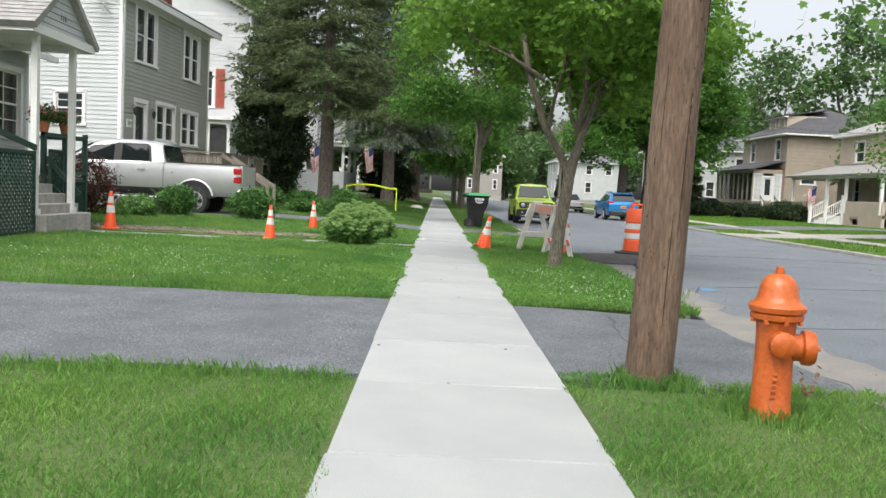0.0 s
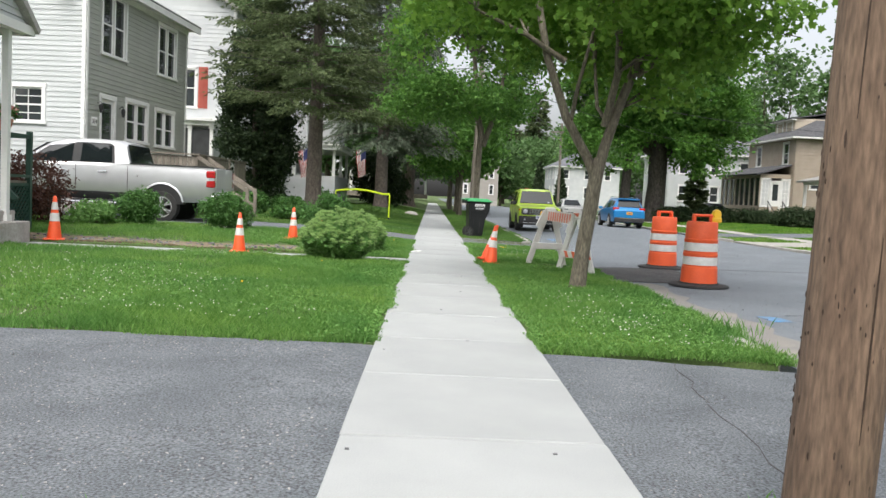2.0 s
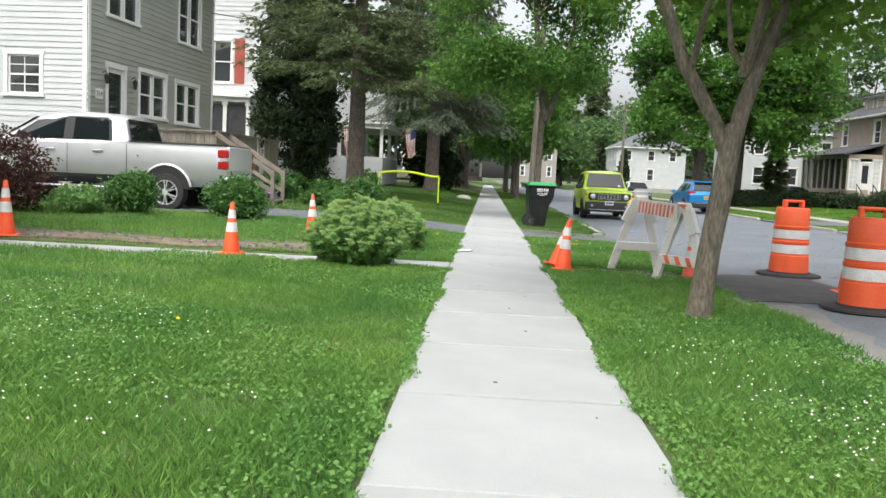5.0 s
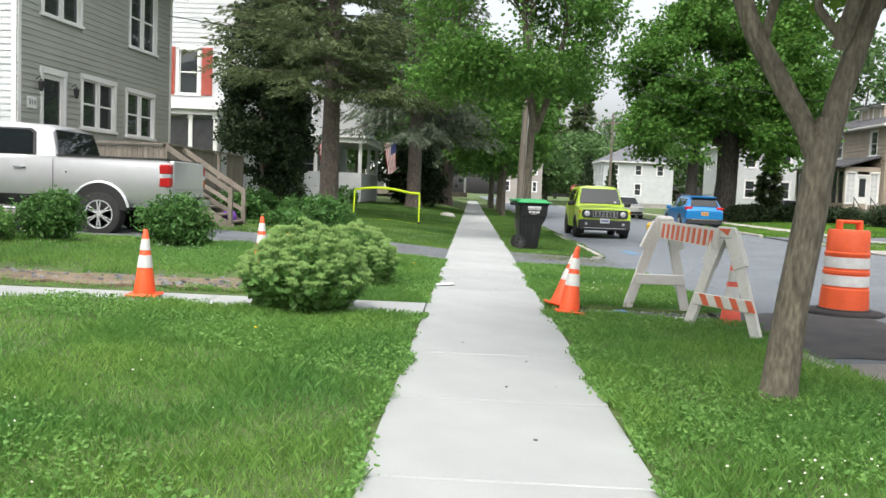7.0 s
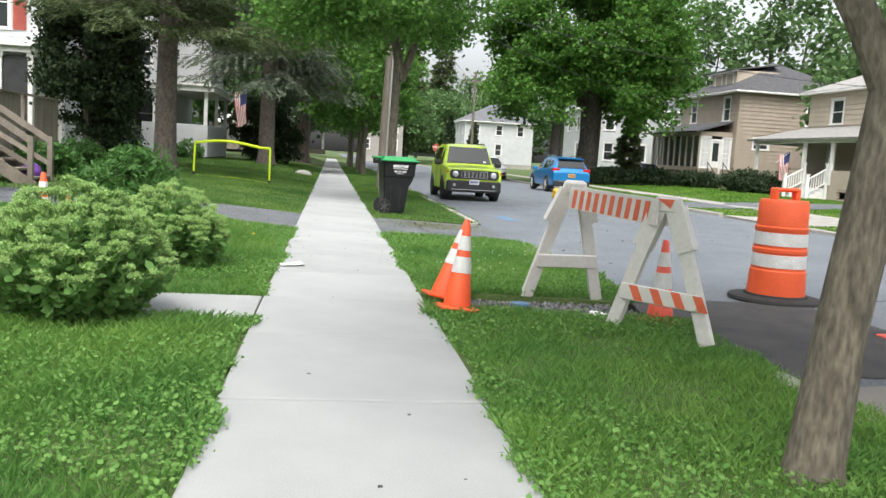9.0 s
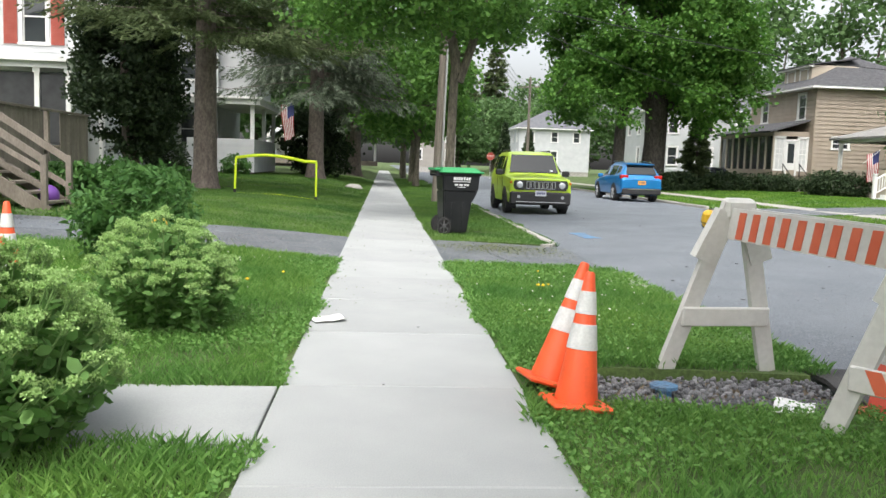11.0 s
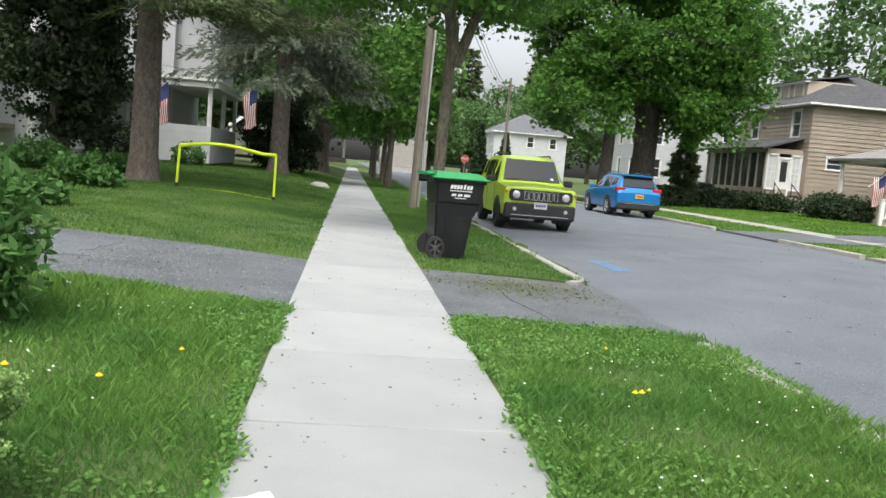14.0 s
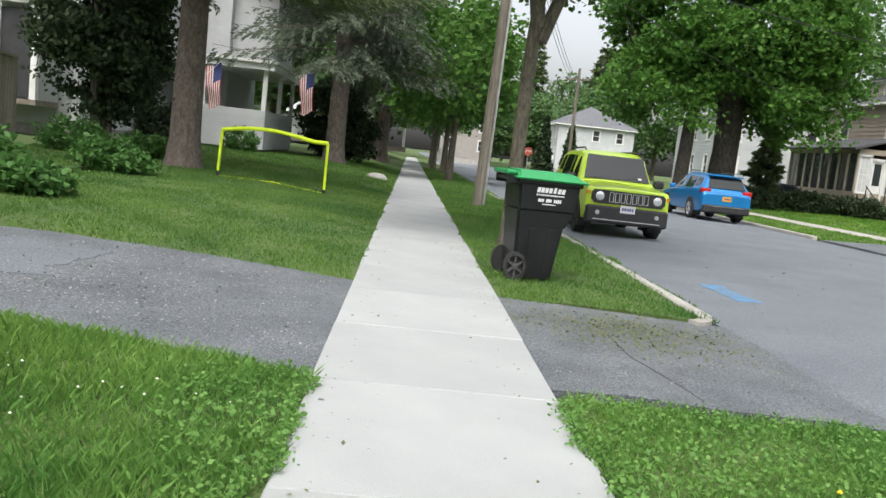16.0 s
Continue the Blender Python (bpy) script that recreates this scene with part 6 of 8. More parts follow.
cl = "orange traffic cone with two white collars on the lawn"
cone(-7.4, 19.0, 0.86, M_orange, "tall orange traffic cone with two white collars by the trench", rz=20)
cone(-3.6, 18.2, 0.74, M_orange, cl, rz=5)
cone(-3.16, 21.6, 0.72, M_orange, cl, rz=30)
cone(-2.25, 19.4, 0.72, M_orange, cl, rz=12)
cone(1.08, 18.86, 0.74, M_orange, "orange traffic cone leaning against another at the gravel pit", z=0.02, tilt=(-4, 16), rz=5)
cone(1.15, 18.48, 0.73, M_orange, "orange traffic cone at the pavement edge by the gravel pit", z=0.0, tilt=(-4, 5), rz=4)
cone(2.98, 18.55, 0.74, M_pink, "pinkish-orange faded traffic cone at the street edge", z=-0.075, rz=15)
cone(4.95, 18.0, 0.72, M_pink, "pinkish-orange traffic cone on the street behind a drum", z=-0.055)


def drum(x, y, label, lamp=False, rz=0):
    d = thing("traffic_drum", pose(x, y, road_z(x) + 0.002, 0, 0, rz) @ Matrix.Diagonal((1, 1, 1.1, 1)), label, "traffic drum", "orange drums")
    bm = B()
    lathe(bm, [(0.47, 0), (0.49, 0.012), (0.48, 0.035), (0.40, 0.05), (0.33, 0.05), (0.32, 0.07), (0.28, 0.07)], 40)
    part("rubber_base", bm, M_rubber, d, "black rubber ring base", True)
    prof, z, rr = [], 0.05, 0.292
    rings = [(0.05, 0.30), (0.30, 0.285), (0.31, 0.275), (0.47, 0.272), (0.48, 0.28), (0.51, 0.28), (0.52, 0.268), (0.68, 0.265), (0.69, 0.272), (0.72, 0.272), (0.73, 0.258), (0.96, 0.252), (0.985, 0.235), (0.99, 0.05)]
    bm = B()
    lathe(bm, [(r, z) for z, r in rings], 36)
    part("barrel", bm, M_drum, d, smooth=True)
    for a, b, r0 in ((0.335, 0.46, 0.2785), (0.545, 0.67, 0.2715)):
        bm = B()
        lathe(bm, [(r0 - 0.006, a), (r0, a + 0.002), (r0 - 0.002, b - 0.002), (r0 - 0.008, b)], 36)
        part("reflective_band", bm, M_refl, d, "white reflective band", True)
    bm = B()
    box(bm, -0.17, -0.11, -0.05, 0.05, 0.98, 1.08, 0.015), box(bm, 0.11, 0.17, -0.05, 0.05, 0.98, 1.08, 0.015), box(bm, -0.17, 0.17, -0.05, 0.05, 1.06, 1.1, 0.015)
    part("carry_grip", bm, M_drum, d)
    if lamp:
        l = new("warning_lamp")
        l.parent = d
        bm = B()
        box(bm, 0.14, 0.3, -0.06, 0.06, 0.98, 1.06, 0.015)
        part("lamp_housing", bm, M_yellow, l)
        bm = B()
        lathe(bm, [(0.075, -0.04), (0.08, -0.02), (0.08, 0.02), (0.06, 0.045)], 18, pose(0.22, 0, 1.1, 90, 0, 15))
        part("lamp_lens", bm, M_yellow, l, "round yellow lens", True)
    return d


drum(4.86, 19.95, "orange and white banded traffic drum on the street", rz=10)
drum(4.47, 16.35, "orange and white banded traffic drum with a yellow warning lamp", True, rz=-6)

# barricade: two A-frames joined by striped rails
bar = thing("barricade", pose(2.46, 18.65, -0.02), "scuffed white A-frame barricade with orange-striped rails", "barricade")


def a_frame(x, y, spread, turn, striped, lean=0, z=0):
    f = new("a_frame")
    f.parent = bar
    f.matrix_basis = pose(x, y, z, lean, 0, turn)
    for s in (1, -1):
        bm = B()
        beam(bm, (s * spread, 0, -1.5 * z), (s * 0.05, 0, 1.06), 0.11, 0.05, (0, 1, 0))
        part("leg", bm, M_barri, f)
        bm = B()
        beam(bm, (s * 0.2, 0, 0.68), (s * 0.07, 0, 1.0), 0.15, 0.075, (0, 1, 0))
        part("bracket", bm, M_barri, f)
    bm = B()
    box(bm, -0.1, 0.1, -0.05, 0.05, 0.96, 1.09, 0.02)
    part("hinge_cap", bm, M_barri, f)
    w = spread * 0.74
    bm = B()
    box(bm, -w - 0.03, w + 0.03, -0.05, -0.02, 0.24, 0.37, 0.008)
    cb = part("crossbar", bm, M_barri, f)
    if striped:
        for k in range(4):
            xx = -w + 0.1 + k * 0.19
            flat(cb, "stripe", M_stripe, [(xx - 0.05, -0.052, 0.365), (xx + 0.03, -0.052, 0.365), (xx + 0.09, -0.052, 0.25), (xx + 0.01, -0.052, 0.25)], (0, -0.003, 0))
        flat(f, "reflector", M_stripe, [(-0.07, -0.051, 1.07), (0.08, -0.051, 1.07), (0.05, -0.051, 1.0)], (0, -0.003, 0))


a_frame(0.19, -0.86, 0.43, -55, True)
a_frame(-0.11, 0.84, 0.37, 5, False, 8, 0.06)
lamp = new("warning_lamp")
lamp.parent = bar
lamp.matrix_basis = pose(-0.235, 0.82, 1.0, 12, -25, 20)
bm = B()
lathe(bm, [(0.03, -0.07), (0.05, -0.05), (0.052, 0.0), (0.035, 0.045), (0.01, 0.06)], 14)
part("lamp_lens", bm, M_yellow, lamp, "dented yellow warning lamp lens", True)
for z in (-0.045, -0.01):
    bm = B()
    lathe(bm, [(0.05, z - 0.006), (0.0545, z), (0.05, z + 0.006)], 14)
    part("dark_band", bm, M_rubber, lamp, "dark band", True)
bm = B()
for s in (-1, 1):
    beam(bm, (0.16 + 0.06 * s, -0.87, 0.96), (-0.11 + 0.06 * s, 0.78, 0.98), 0.022, 0.2)
rail = part("rail", bm, M_barri, bar, "white rail board")
for k in range(10):
    y = -0.74 + 0.14 * k
    x = 0.16 - 0.27 * (y + 0.87) / 1.65 - 0.06 - 0.0115
    h = 0.02 + 0.02 * (y + 0.87) / 1.65
    flat(rail, "stripe", M_stripe, [(x, y, 0.85 + h), (x - 0.0115, y + 0.07, 0.85 + h), (x - 0.005, y + 0.031, 1.02 + h), (x + 0.0065, y - 0.039, 1.02 + h)], (-0.004, -0.001, 0))

# ---- street furniture ----
M_hyd = mat("orange_hydrant_paint", (0.42, 0.082, 0.012), (0.50, 0.115, 0.022), 7, 0.36, bump=0.35, bscale=35, fine=0.18)
M_rust = mat("rusty_iron", (0.16, 0.08, 0.05), (0.3, 0.2, 0.15), 15, 0.8)
hy = thing("fire_hydrant", pose(2.13, 5.05, -0.02), "orange painted cast-iron fire hydrant in the grass", "hydrant")
bm = B()
lathe(bm, [(0.125, -0.1), (0.125, 0.04), (0.118, 0.06), (0.112, 0.5), (0.118, 0.56), (0.122, 0.6)], 28)
part("barrel", bm, M_hyd, hy, smooth=True)
bm = B()
lathe(bm, [(0.135, 0.585), (0.155, 0.60), (0.158, 0.625), (0.148, 0.635), (0.165, 0.645), (0.17, 0.675), (0.16, 0.69), (0.14, 0.7), (0.118, 0.74), (0.112, 0.79), (0.095, 0.835), (0.06, 0.868), (0.03, 0.878), (0.03, 0.885)], 28)
part("bonnet", bm, M_hyd, hy, smooth=True)
bm = B()
lathe(bm, [(0.026, 0.88), (0.024, 0.915), (0.012, 0.92)], 5)
part("operating_nut", bm, M_hyd, hy)
for k in range(8):
    bm = B()
    a = math.tau * k / 8
    lathe(bm, [(0.016, 0.575), (0.016, 0.595), (0.01, 0.6)], 6, pose(math.cos(a) * 0.145, math.sin(a) * 0.145, 0))
    part("bolt", bm, M_hyd, hy)
nz = new("pumper_nozzle")
nz.parent = hy
mm = pose(0, 0, 0.43, 0, 90, -12)
bm = B()
lathe(bm, [(0.085, 0.06), (0.095, 0.1), (0.085, 0.12), (0.085, 0.16)], 20, mm)
part("nozzle", bm, M_hyd, nz, smooth=True)
bm = B()
lathe(bm, [(0.088, 0.15), (0.108, 0.16), (0.11, 0.205), (0.095, 0.23), (0.04, 0.24)], 20, mm)
part("cap", bm, M_hyd, nz, smooth=True)
bm = B()
lathe(bm, [(0.018, 0.23), (0.016, 0.265)], 5, mm)
part("cap_nut", bm, M_hyd, nz)
nz2 = new("hose_nozzle")
nz2.parent = hy
mm = pose(0, 0, 0.46, 0, 90, -95)
bm = B()
lathe(bm, [(0.06, 0.06), (0.075, 0.11), (0.072, 0.14), (0.078, 0.145), (0.078, 0.175), (0.05, 0.19), (0.02, 0.195)], 20, mm)
part("cap", bm, M_hyd, nz2, smooth=True)
for k in range(13):
    f = k / 12
    bm = B()
    p = Vector((0.15 + 0.11 * f, -0.06, 0.32 - 0.62 * f * (1 - f) - 0.04 * (1 - f)))
    lathe(bm, [(0.013, -0.004), (0.017, 0), (0.013, 0.004), (0.009, 0)], 8, pose(p.x, p.y, p.z, 90 if k % 2 else 0, 40, 0))
    part("chain_link", bm, M_rust, hy, "rusty chain link")
bm = B()
for k in range(5):
    box(bm, -0.06 + 0.004 * k, -0.02, -0.125, -0.112, 0.12 + k * 0.035, 0.14 + k * 0.035, 0.004)
part("raised_cast_marks", bm, M_hyd, hy)


def pole(x, y, h, r0, r1, material, label, lean=(0, 0), knots=60):
    p = thing("utility_pole", pose(x, y, 0), label, "utility pole")
    bm = B()
    n = 24
    zs = np.linspace(-0.2, h, 40)
    pts = [(lean[0] * z / h + 0.006 * math.sin(z * 2), lean[1] * z / h, z) for z in zs]
    tube(bm, pts, [r0 + (r1 - r0) * max(0, z) / h for z in zs], n)
    part("shaft", bm, material, p, smooth=True)
    bm = B()
    for k in range(knots):
        a, z = RNG.uniform(0, math.tau), RNG.uniform(0.2, min(h, 5))
        r = r0 + (r1 - r0) * z / h
        q = pose(lean[0] * z / h + math.cos(a) * (r - 0.003), lean[1] * z / h + math.sin(a) * (r - 0.003), z) @ pose(0, 0, 0, 0, 90, math.degrees(a))
        lathe(bm, [(RNG.uniform(0.0025, 0.008) * (1.6 if k % 9 == 0 else 1), 0), (0.002, 0.005)], 6, q @ Matrix.Diagonal((RNG.uniform(1.2, 4.0), 0.6, 1, 1)))
    tagged(part("spike_scarring", bm, M_polehole, p), kind="stuff")
    bm = B()
    for k in range(9):
        a, z = RNG.uniform(0, math.tau), RNG.uniform(0.3, 3)
        ln = RNG.uniform(0.5, 1.4)
        ps = [(lean[0] * v / h + math.cos(a) * (r0 + (r1 - r0) * v / h + 0.0005), lean[1] * v / h + math.sin(a) * (r0 + (r1 - r0) * v / h + 0.0005), v) for v in np.linspace(z, z + ln, 8)]
        tube(bm, ps, [0.0015, 0.003, 0.004, 0.004, 0.004, 0.004, 0.003, 0.0015], 4)
    tagged(part("drying_cracks", bm, M_polehole, p), kind="stuff")
    return p


M_polehole = mat("dark_wood_hole", (0.022, 0.013, 0.009), (0.05, 0.03, 0.02), 20, 0.95)
pole(1.575, 5.85, 9.5, 0.168, 0.125, M_pole, "brown weathered wooden utility pole beside the hydrant", (0.36, 0), 420)
p2 = pole(1.93, 43.0, 9.0, 0.145, 0.11, M_pole_grey, "grey weathered utility pole leaning on the verge", (0.2, 0), 30)
bm = B()
tube(bm, [(0.15, -0.06, 0), (0.31, -0.06, 8)], [0.035, 0.035], 8)
part("conduit", bm, M_metal, p2, "pale cable conduit")
fp = thing("utility_pole", pose(13.6, 92, 0), "distant pale utility pole with a crossarm", "utility pole")
bm = B()
tube(bm, [(0, 0, 0), (0, 0, 9.6)], [0.15, 0.11], 8)
part("shaft", bm, M_pole_grey, fp)
bm = B()
beam(bm, (-1.1, 0, 8.6), (1.1, 0, 8.75), 0.1, 0.12)
part("crossarm", bm, M_pole_grey, fp)
for x in (-1, -0.4, 0.4, 1):
    bm = B()
    lathe(bm, [(0.05, 0), (0.06, 0.06), (0.03, 0.14)], 8, pose(x, 0, 8.72))
    part("insulator", bm, M_dark, fp)


def cable(a, b, sag, label):
    bm = B()
    a, b = Vector(a), Vector(b)
    tube(bm, [a.lerp(b, f) - Vector((0, 0, 4 * sag * f * (1 - f))) for f in np.linspace(0, 1, 17)], [0.014] * 17, 5)
    tagged(part("overhead_cable", bm, M_dark), label, "cable", "overhead cables")


for dz in (0, 0.35, 0.7):
    cable((2.2, 43.0, 7.6 + dz), (13.6, 92, 7.7 + dz), 0.6, "thin black overhead cable along the street")
cable((2.2, 43.0, 7.2), (25, 66, 5.6), 0.7, "thin black service cable to a house")
cable((2.2, 43.0, 7.4), (26, 47, 5.6), 0.7, "thin black service cable to a house")
cable((2.2, 43.0, 7.5), (-10, 36, 6.6), 0.4, "thin black service cable to a house")

ss = thing("stop_sign", pose(10.9, 98, 0), "red octagonal stop sign on a post at the corner", "sign")
bm = B()
lathe(bm, [(0.42, 0), (0.42, 0.02)], 8, pose(0, 0, 2.2, 90, 22.5, 0))
sp = part("sign_plate", bm, M_shutter, ss)
lettering("STOP", pose(0, -0.025, 2.2, 90, 0, 0), 0.28, M_white, sp)
bm = B()
box(bm, -0.03, 0.03, 0.0, 0.05, -0.1, 2.5)
part("post", bm, M_metal, ss)

# wheeled bin
M_bin = mat("black_bin_plastic", (0.010, 0.011, 0.012), (0.018, 0.019, 0.02), 3, 0.38, bump=0.12, bscale=120, spec=0.25)
M_binrim = mat("grey_wheel_plastic", (0.05, 0.05, 0.052), (0.07, 0.07, 0.072), 8, 0.6)
M_lid = mat("green_lid_plastic", (0.012, 0.2, 0.06), (0.016, 0.25, 0.075), 3, 0.42)
# the front (lettered face) looks back along the verge
cart = thing("wheeled_bin", pose(1.46, 29.8, -0.03, 0, 0, 97) @ Matrix.Diagonal((1.04, 0.86, 1.1, 1)), "black wheeled rubbish bin with a green lid on the grass", "bin")


def taper(bm, z0, w0, f0, r0, z1, w1, f1, r1, bev=0.03):
    a = [bm.verts.new(p) for p in ((-w0, f0, z0), (w0, f0, z0), (w0, r0, z0), (-w0, r0, z0))]
    b = [bm.verts.new(p) for p in ((-w1, f1, z1), (w1, f1, z1), (w1, r1, z1), (-w1, r1, z1))]
    for k in range(4):
        bm.faces.new((a[k], a[(k + 1) % 4], b[(k + 1) % 4], b[k]))
    bm.faces.new(a[::-1]), bm.faces.new(b)
    bmesh.ops.bevel(bm, geom=bm.edges[:], offset=bev, segments=2, affect="EDGES")


# front points to local -y; the lettered flank is local -x
bm = B()
taper(bm, 0.02, 0.275, -0.2, 0.31, 0.62, 0.3, -0.3, 0.345)
part("body", bm, M_bin, cart, smooth=True)
bm = B()
taper(bm, 0.55, 0.298, -0.3, 0.34, 0.76, 0.32, -0.42, 0.36)
part("shoulder", bm, M_bin, cart, smooth=True)
bm = B()
taper(bm, 0.72, 0.318, -0.42, 0.355, 1.06, 0.335, -0.45, 0.38)
part("upper_body", bm, M_bin, cart, smooth=True)
for s in (-1, 1):
    for yy in (-0.12, 0.12):
        bm = B()
        beam(bm, (s * 0.281, yy * 0.9, 0.1), (s * 0.299, yy, 0.55), 0.09, 0.012, (s, 0, 0))
        part("flank_rib", bm, M_bin, cart)
bm = B()
box(bm, -0.36, 0.36, -0.47, 0.40, 1.0, 1.05, 0.015)
part("rim", bm, M_bin, cart)
lid = new("lid")
lid.parent = cart
bm = B()
taper(bm, 1.05, 0.385, -0.5, 0.42, 1.135, 0.31, -0.36, 0.40, 0.025)
part("lid_panel", bm, M_lid, lid, "green plastic lid", True)
bm = B()
box(bm, -0.395, 0.395, -0.52, 0.46, 1.04, 1.07, 0.012)
part("lid_lip", bm, M_lid, lid)
bm = B()
box(bm, -0.33, 0.33, 0.42, 0.56, 1.075, 1.12, 0.015)
part("lid_hinge_ear", bm, M_lid, lid)
bm = B()
tube(bm, [(-0.3, 0.5, 1.04), (0.3, 0.5, 1.04)], [0.022, 0.022], 8)
for s in (-1, 1):
    box(bm, s * 0.3 - 0.02, s * 0.3 + 0.02, 0.34, 0.52, 0.98, 1.07, 0.01)
part("grab_bar", bm, M_bin, cart)
for s in (-1, 1):
    wl_ = new("wheel")
    wl_.parent = cart
    m = pose(s * 0.3, 0.31, 0.15) @ pose(0, 0, 0, 0, 90 * s, 0)
    bm = B()
    lathe(bm, [(0.105, -0.03), (0.15, -0.03), (0.15, 0.03), (0.112, 0.035), (0.105, 0.0)], 28, m)
    part("tyre", bm, M_rubber, wl_, smooth=True)
    bm = B()
    lathe(bm, [(0.035, 0.0), (0.035, 0.036), (0.015, 0.04)], 12, m)
    part("hub", bm, M_binrim, wl_)
    for k in range(6):
        a = math.tau * k / 6
        bm = B()
        beam(bm, m @ Vector((0, 0, 0.015)), m @ Vector((math.cos(a) * 0.115, math.sin(a) * 0.115, 0.015)), 0.024, 0.024)
        part("spoke", bm, M_binrim, wl_)
# the name becomes plain bars, the small print short bars
M_print = mat("white_print", (0.7, 0.7, 0.7), rough=0.6)


def flank(u, z):
    """A point on the upper flank, u to the reader's right."""
    return (-0.318 - 0.017 * (z - 0.72) / 0.34 - 0.003, -u, z)


def bars(name, label, rects, slant=0.0):
    bm = B()
    for x0, x1, z0, z1 in rects:
        prism(bm, [flank(x0, z0), flank(x1, z0), flank(x1 + slant, z1), flank(x0 + slant, z1)], (-0.003, 0, 0))
    tagged(part(name, bm, M_print, cart, label), kind="stuff")


bars("print_bar", "white printed name shown as plain bars", [(-0.14 + k * 0.052, -0.098 + k * 0.052, 0.925, 0.975) for k in range(4)] + [(0.08, 0.115, 0.925, 0.985), (0.135, 0.177, 0.925, 0.975), (0.187, 0.23, 0.925, 0.975)], 0.012)
bars("small_print", "small white print shown as bars", [(-0.14 + k * 0.027, -0.12 + k * 0.027, 0.893, 0.908) for k in range(14)])
bars("figure_bar", "white printed figures shown as bars", [(-0.11 + k * 0.026, -0.09 + k * 0.026, 0.83, 0.862) for k in range(12) if k not in (3, 7)], 0.006)
bars("small_print", "small white print shown as a bar", [(-0.05, 0.13, 0.803, 0.812)])

# toy football goal
M_neon = mat("neon_yellow_sleeve", (0.60, 0.78, 0.01), (0.52, 0.70, 0.01), 6, 0.6)
goal = thing("toy_goal", pose(-3.02, 38.75, float(lawn(-3, 38.8))), "neon yellow folding toy football goal on the lawn", "goal")
arc = [(-1.17 + 2.34 * f, 0.35 * (f - 0.5) * -0.6, 1.06 + 0.12 * math.sin(math.pi * min(1, f * 1.15 + 0.02)) - 0.05 * f) for f in np.linspace(0, 1, 15)]
bm = B()
tube(bm, arc, [0.045] * len(arc), 8)
part("crossbar", bm, M_neon, goal)
for e, xx, zb in ((arc[0], -1.2, 0.04), (arc[-1], 1.17, -0.12)):
    bm = B()
    beam(bm, (xx, e[1], zb + 0.12), e, 0.05, 0.085, (0, 1, 0))
    part("post", bm, M_neon, goal)
    bm = B()
    box(bm, xx - 0.04, xx + 0.04, e[1] - 0.04, e[1] + 0.04, zb, zb + 0.13, 0.01)
    part("foot", bm, M_dark, goal)
bm = B()
tube(bm, [(-1.2, 0.1, 0.05), (0, 0.3, 0.02), (1.17, -0.1, -0.08)], [0.012] * 3, 5)
part("ground_bar", bm, M_neon, goal)

# ---- small things ----
walk_path = thing("front_walk", Matrix(), "narrow concrete walk from the pavement to the cottage", "path", kind="structure")
for k in range(6):
    bm = B()
    x1 = SW0 - 0.012 - k * 1.2
    box(bm, x1 - 1.19, x1, 17.83, 18.78, -0.1, 0.004, 0.006)
    ob = part("slab", bm, M_conc, walk_path)
    ob.rotation_euler = (0, 0, 0)
tagged(sheet("bare_earth", -9.0, -2.4, 18.9, 19.75, lambda x, y: float(lawn(x, y)) + 0.03 + 0.02 * noise.noise((x * 3, y * 3, 0)), M_dirt, 0.15, 0.12, 0.08, 0.2), "strip of brown dug earth across the lawn", "ground", kind="structure")
tagged(sheet("gravel_pit", 1.22, 2.98, 18.52, 19.41, lambda x, y: -0.11 + 0.02 * noise.noise((x * 3, y * 3, 5)), M_dirt, 0.12, 0.12, 0.06), "shallow dug pit filled with gravel", "ground", kind="structure")
tagged(sheet("asphalt_patch", 3.05, 5.0, 16.75, 19.7, lambda x, y: road_z(x) + 0.012, M_patch, 0.2, 0.3, 0.03, 0.12), "fresh black asphalt patch in the street", "road", kind="structure")
tagged(sheet("dusty_edge", 3.1, 3.75, 3.5, 16.6, lambda x, y: road_z(x) + 0.006, M_dust, 0.3, 0.4, 0.02, 0.3), "sandy dust along the street edge", "road", kind="structure")
M_bpaint = mat("blue_spray_paint", (0.125, 0.145, 0.17), (0.06, 0.22, 0.42), 6, 0.85, fine=0.4, detail=12)
tagged(sheet("blue_marking", 4.02, 4.3, 29.9, 31.2, lambda x, y: road_z(x) + 0.003, M_bpaint, 0.15, 0.2, 0.02, 0.12), "blue sprayed utility mark on the street", "marking")
tagged(sheet("blue_marking", 4.1, 4.4, 12.4, 12.9, lambda x, y: road_z(x) + 0.003, M_bpaint, 0.15, 0.2, 0.02, 0.15), "faded blue sprayed mark on the street", "marking")
tagged(sheet("far_walk", 15.5, 16.4, -20, 130, lambda x, y: float(lawn(x, y)) + 0.015, M_kerb, 0.65, 6, 0.08), "pale concrete pavement on the far side", "pavement", kind="structure")
tagged(sheet("far_drive", ROAD_R + 0.1, 24, 40.6, 44.5, lambda x, y: float(lawn(x, y)) + 0.02, M_drive, 0.8, 0.8, 0.1), "asphalt drive between the far lawns", "driveway", kind="structure")
tagged(sheet("far_drive", ROAD_R + 0.1, 24, 33.1, 36.4, lambda x, y: float(lawn(x, y)) + 0.02, M_kerb, 0.8, 0.8, 0.1), "pale concrete drive between the far lawns", "driveway", kind="structure")

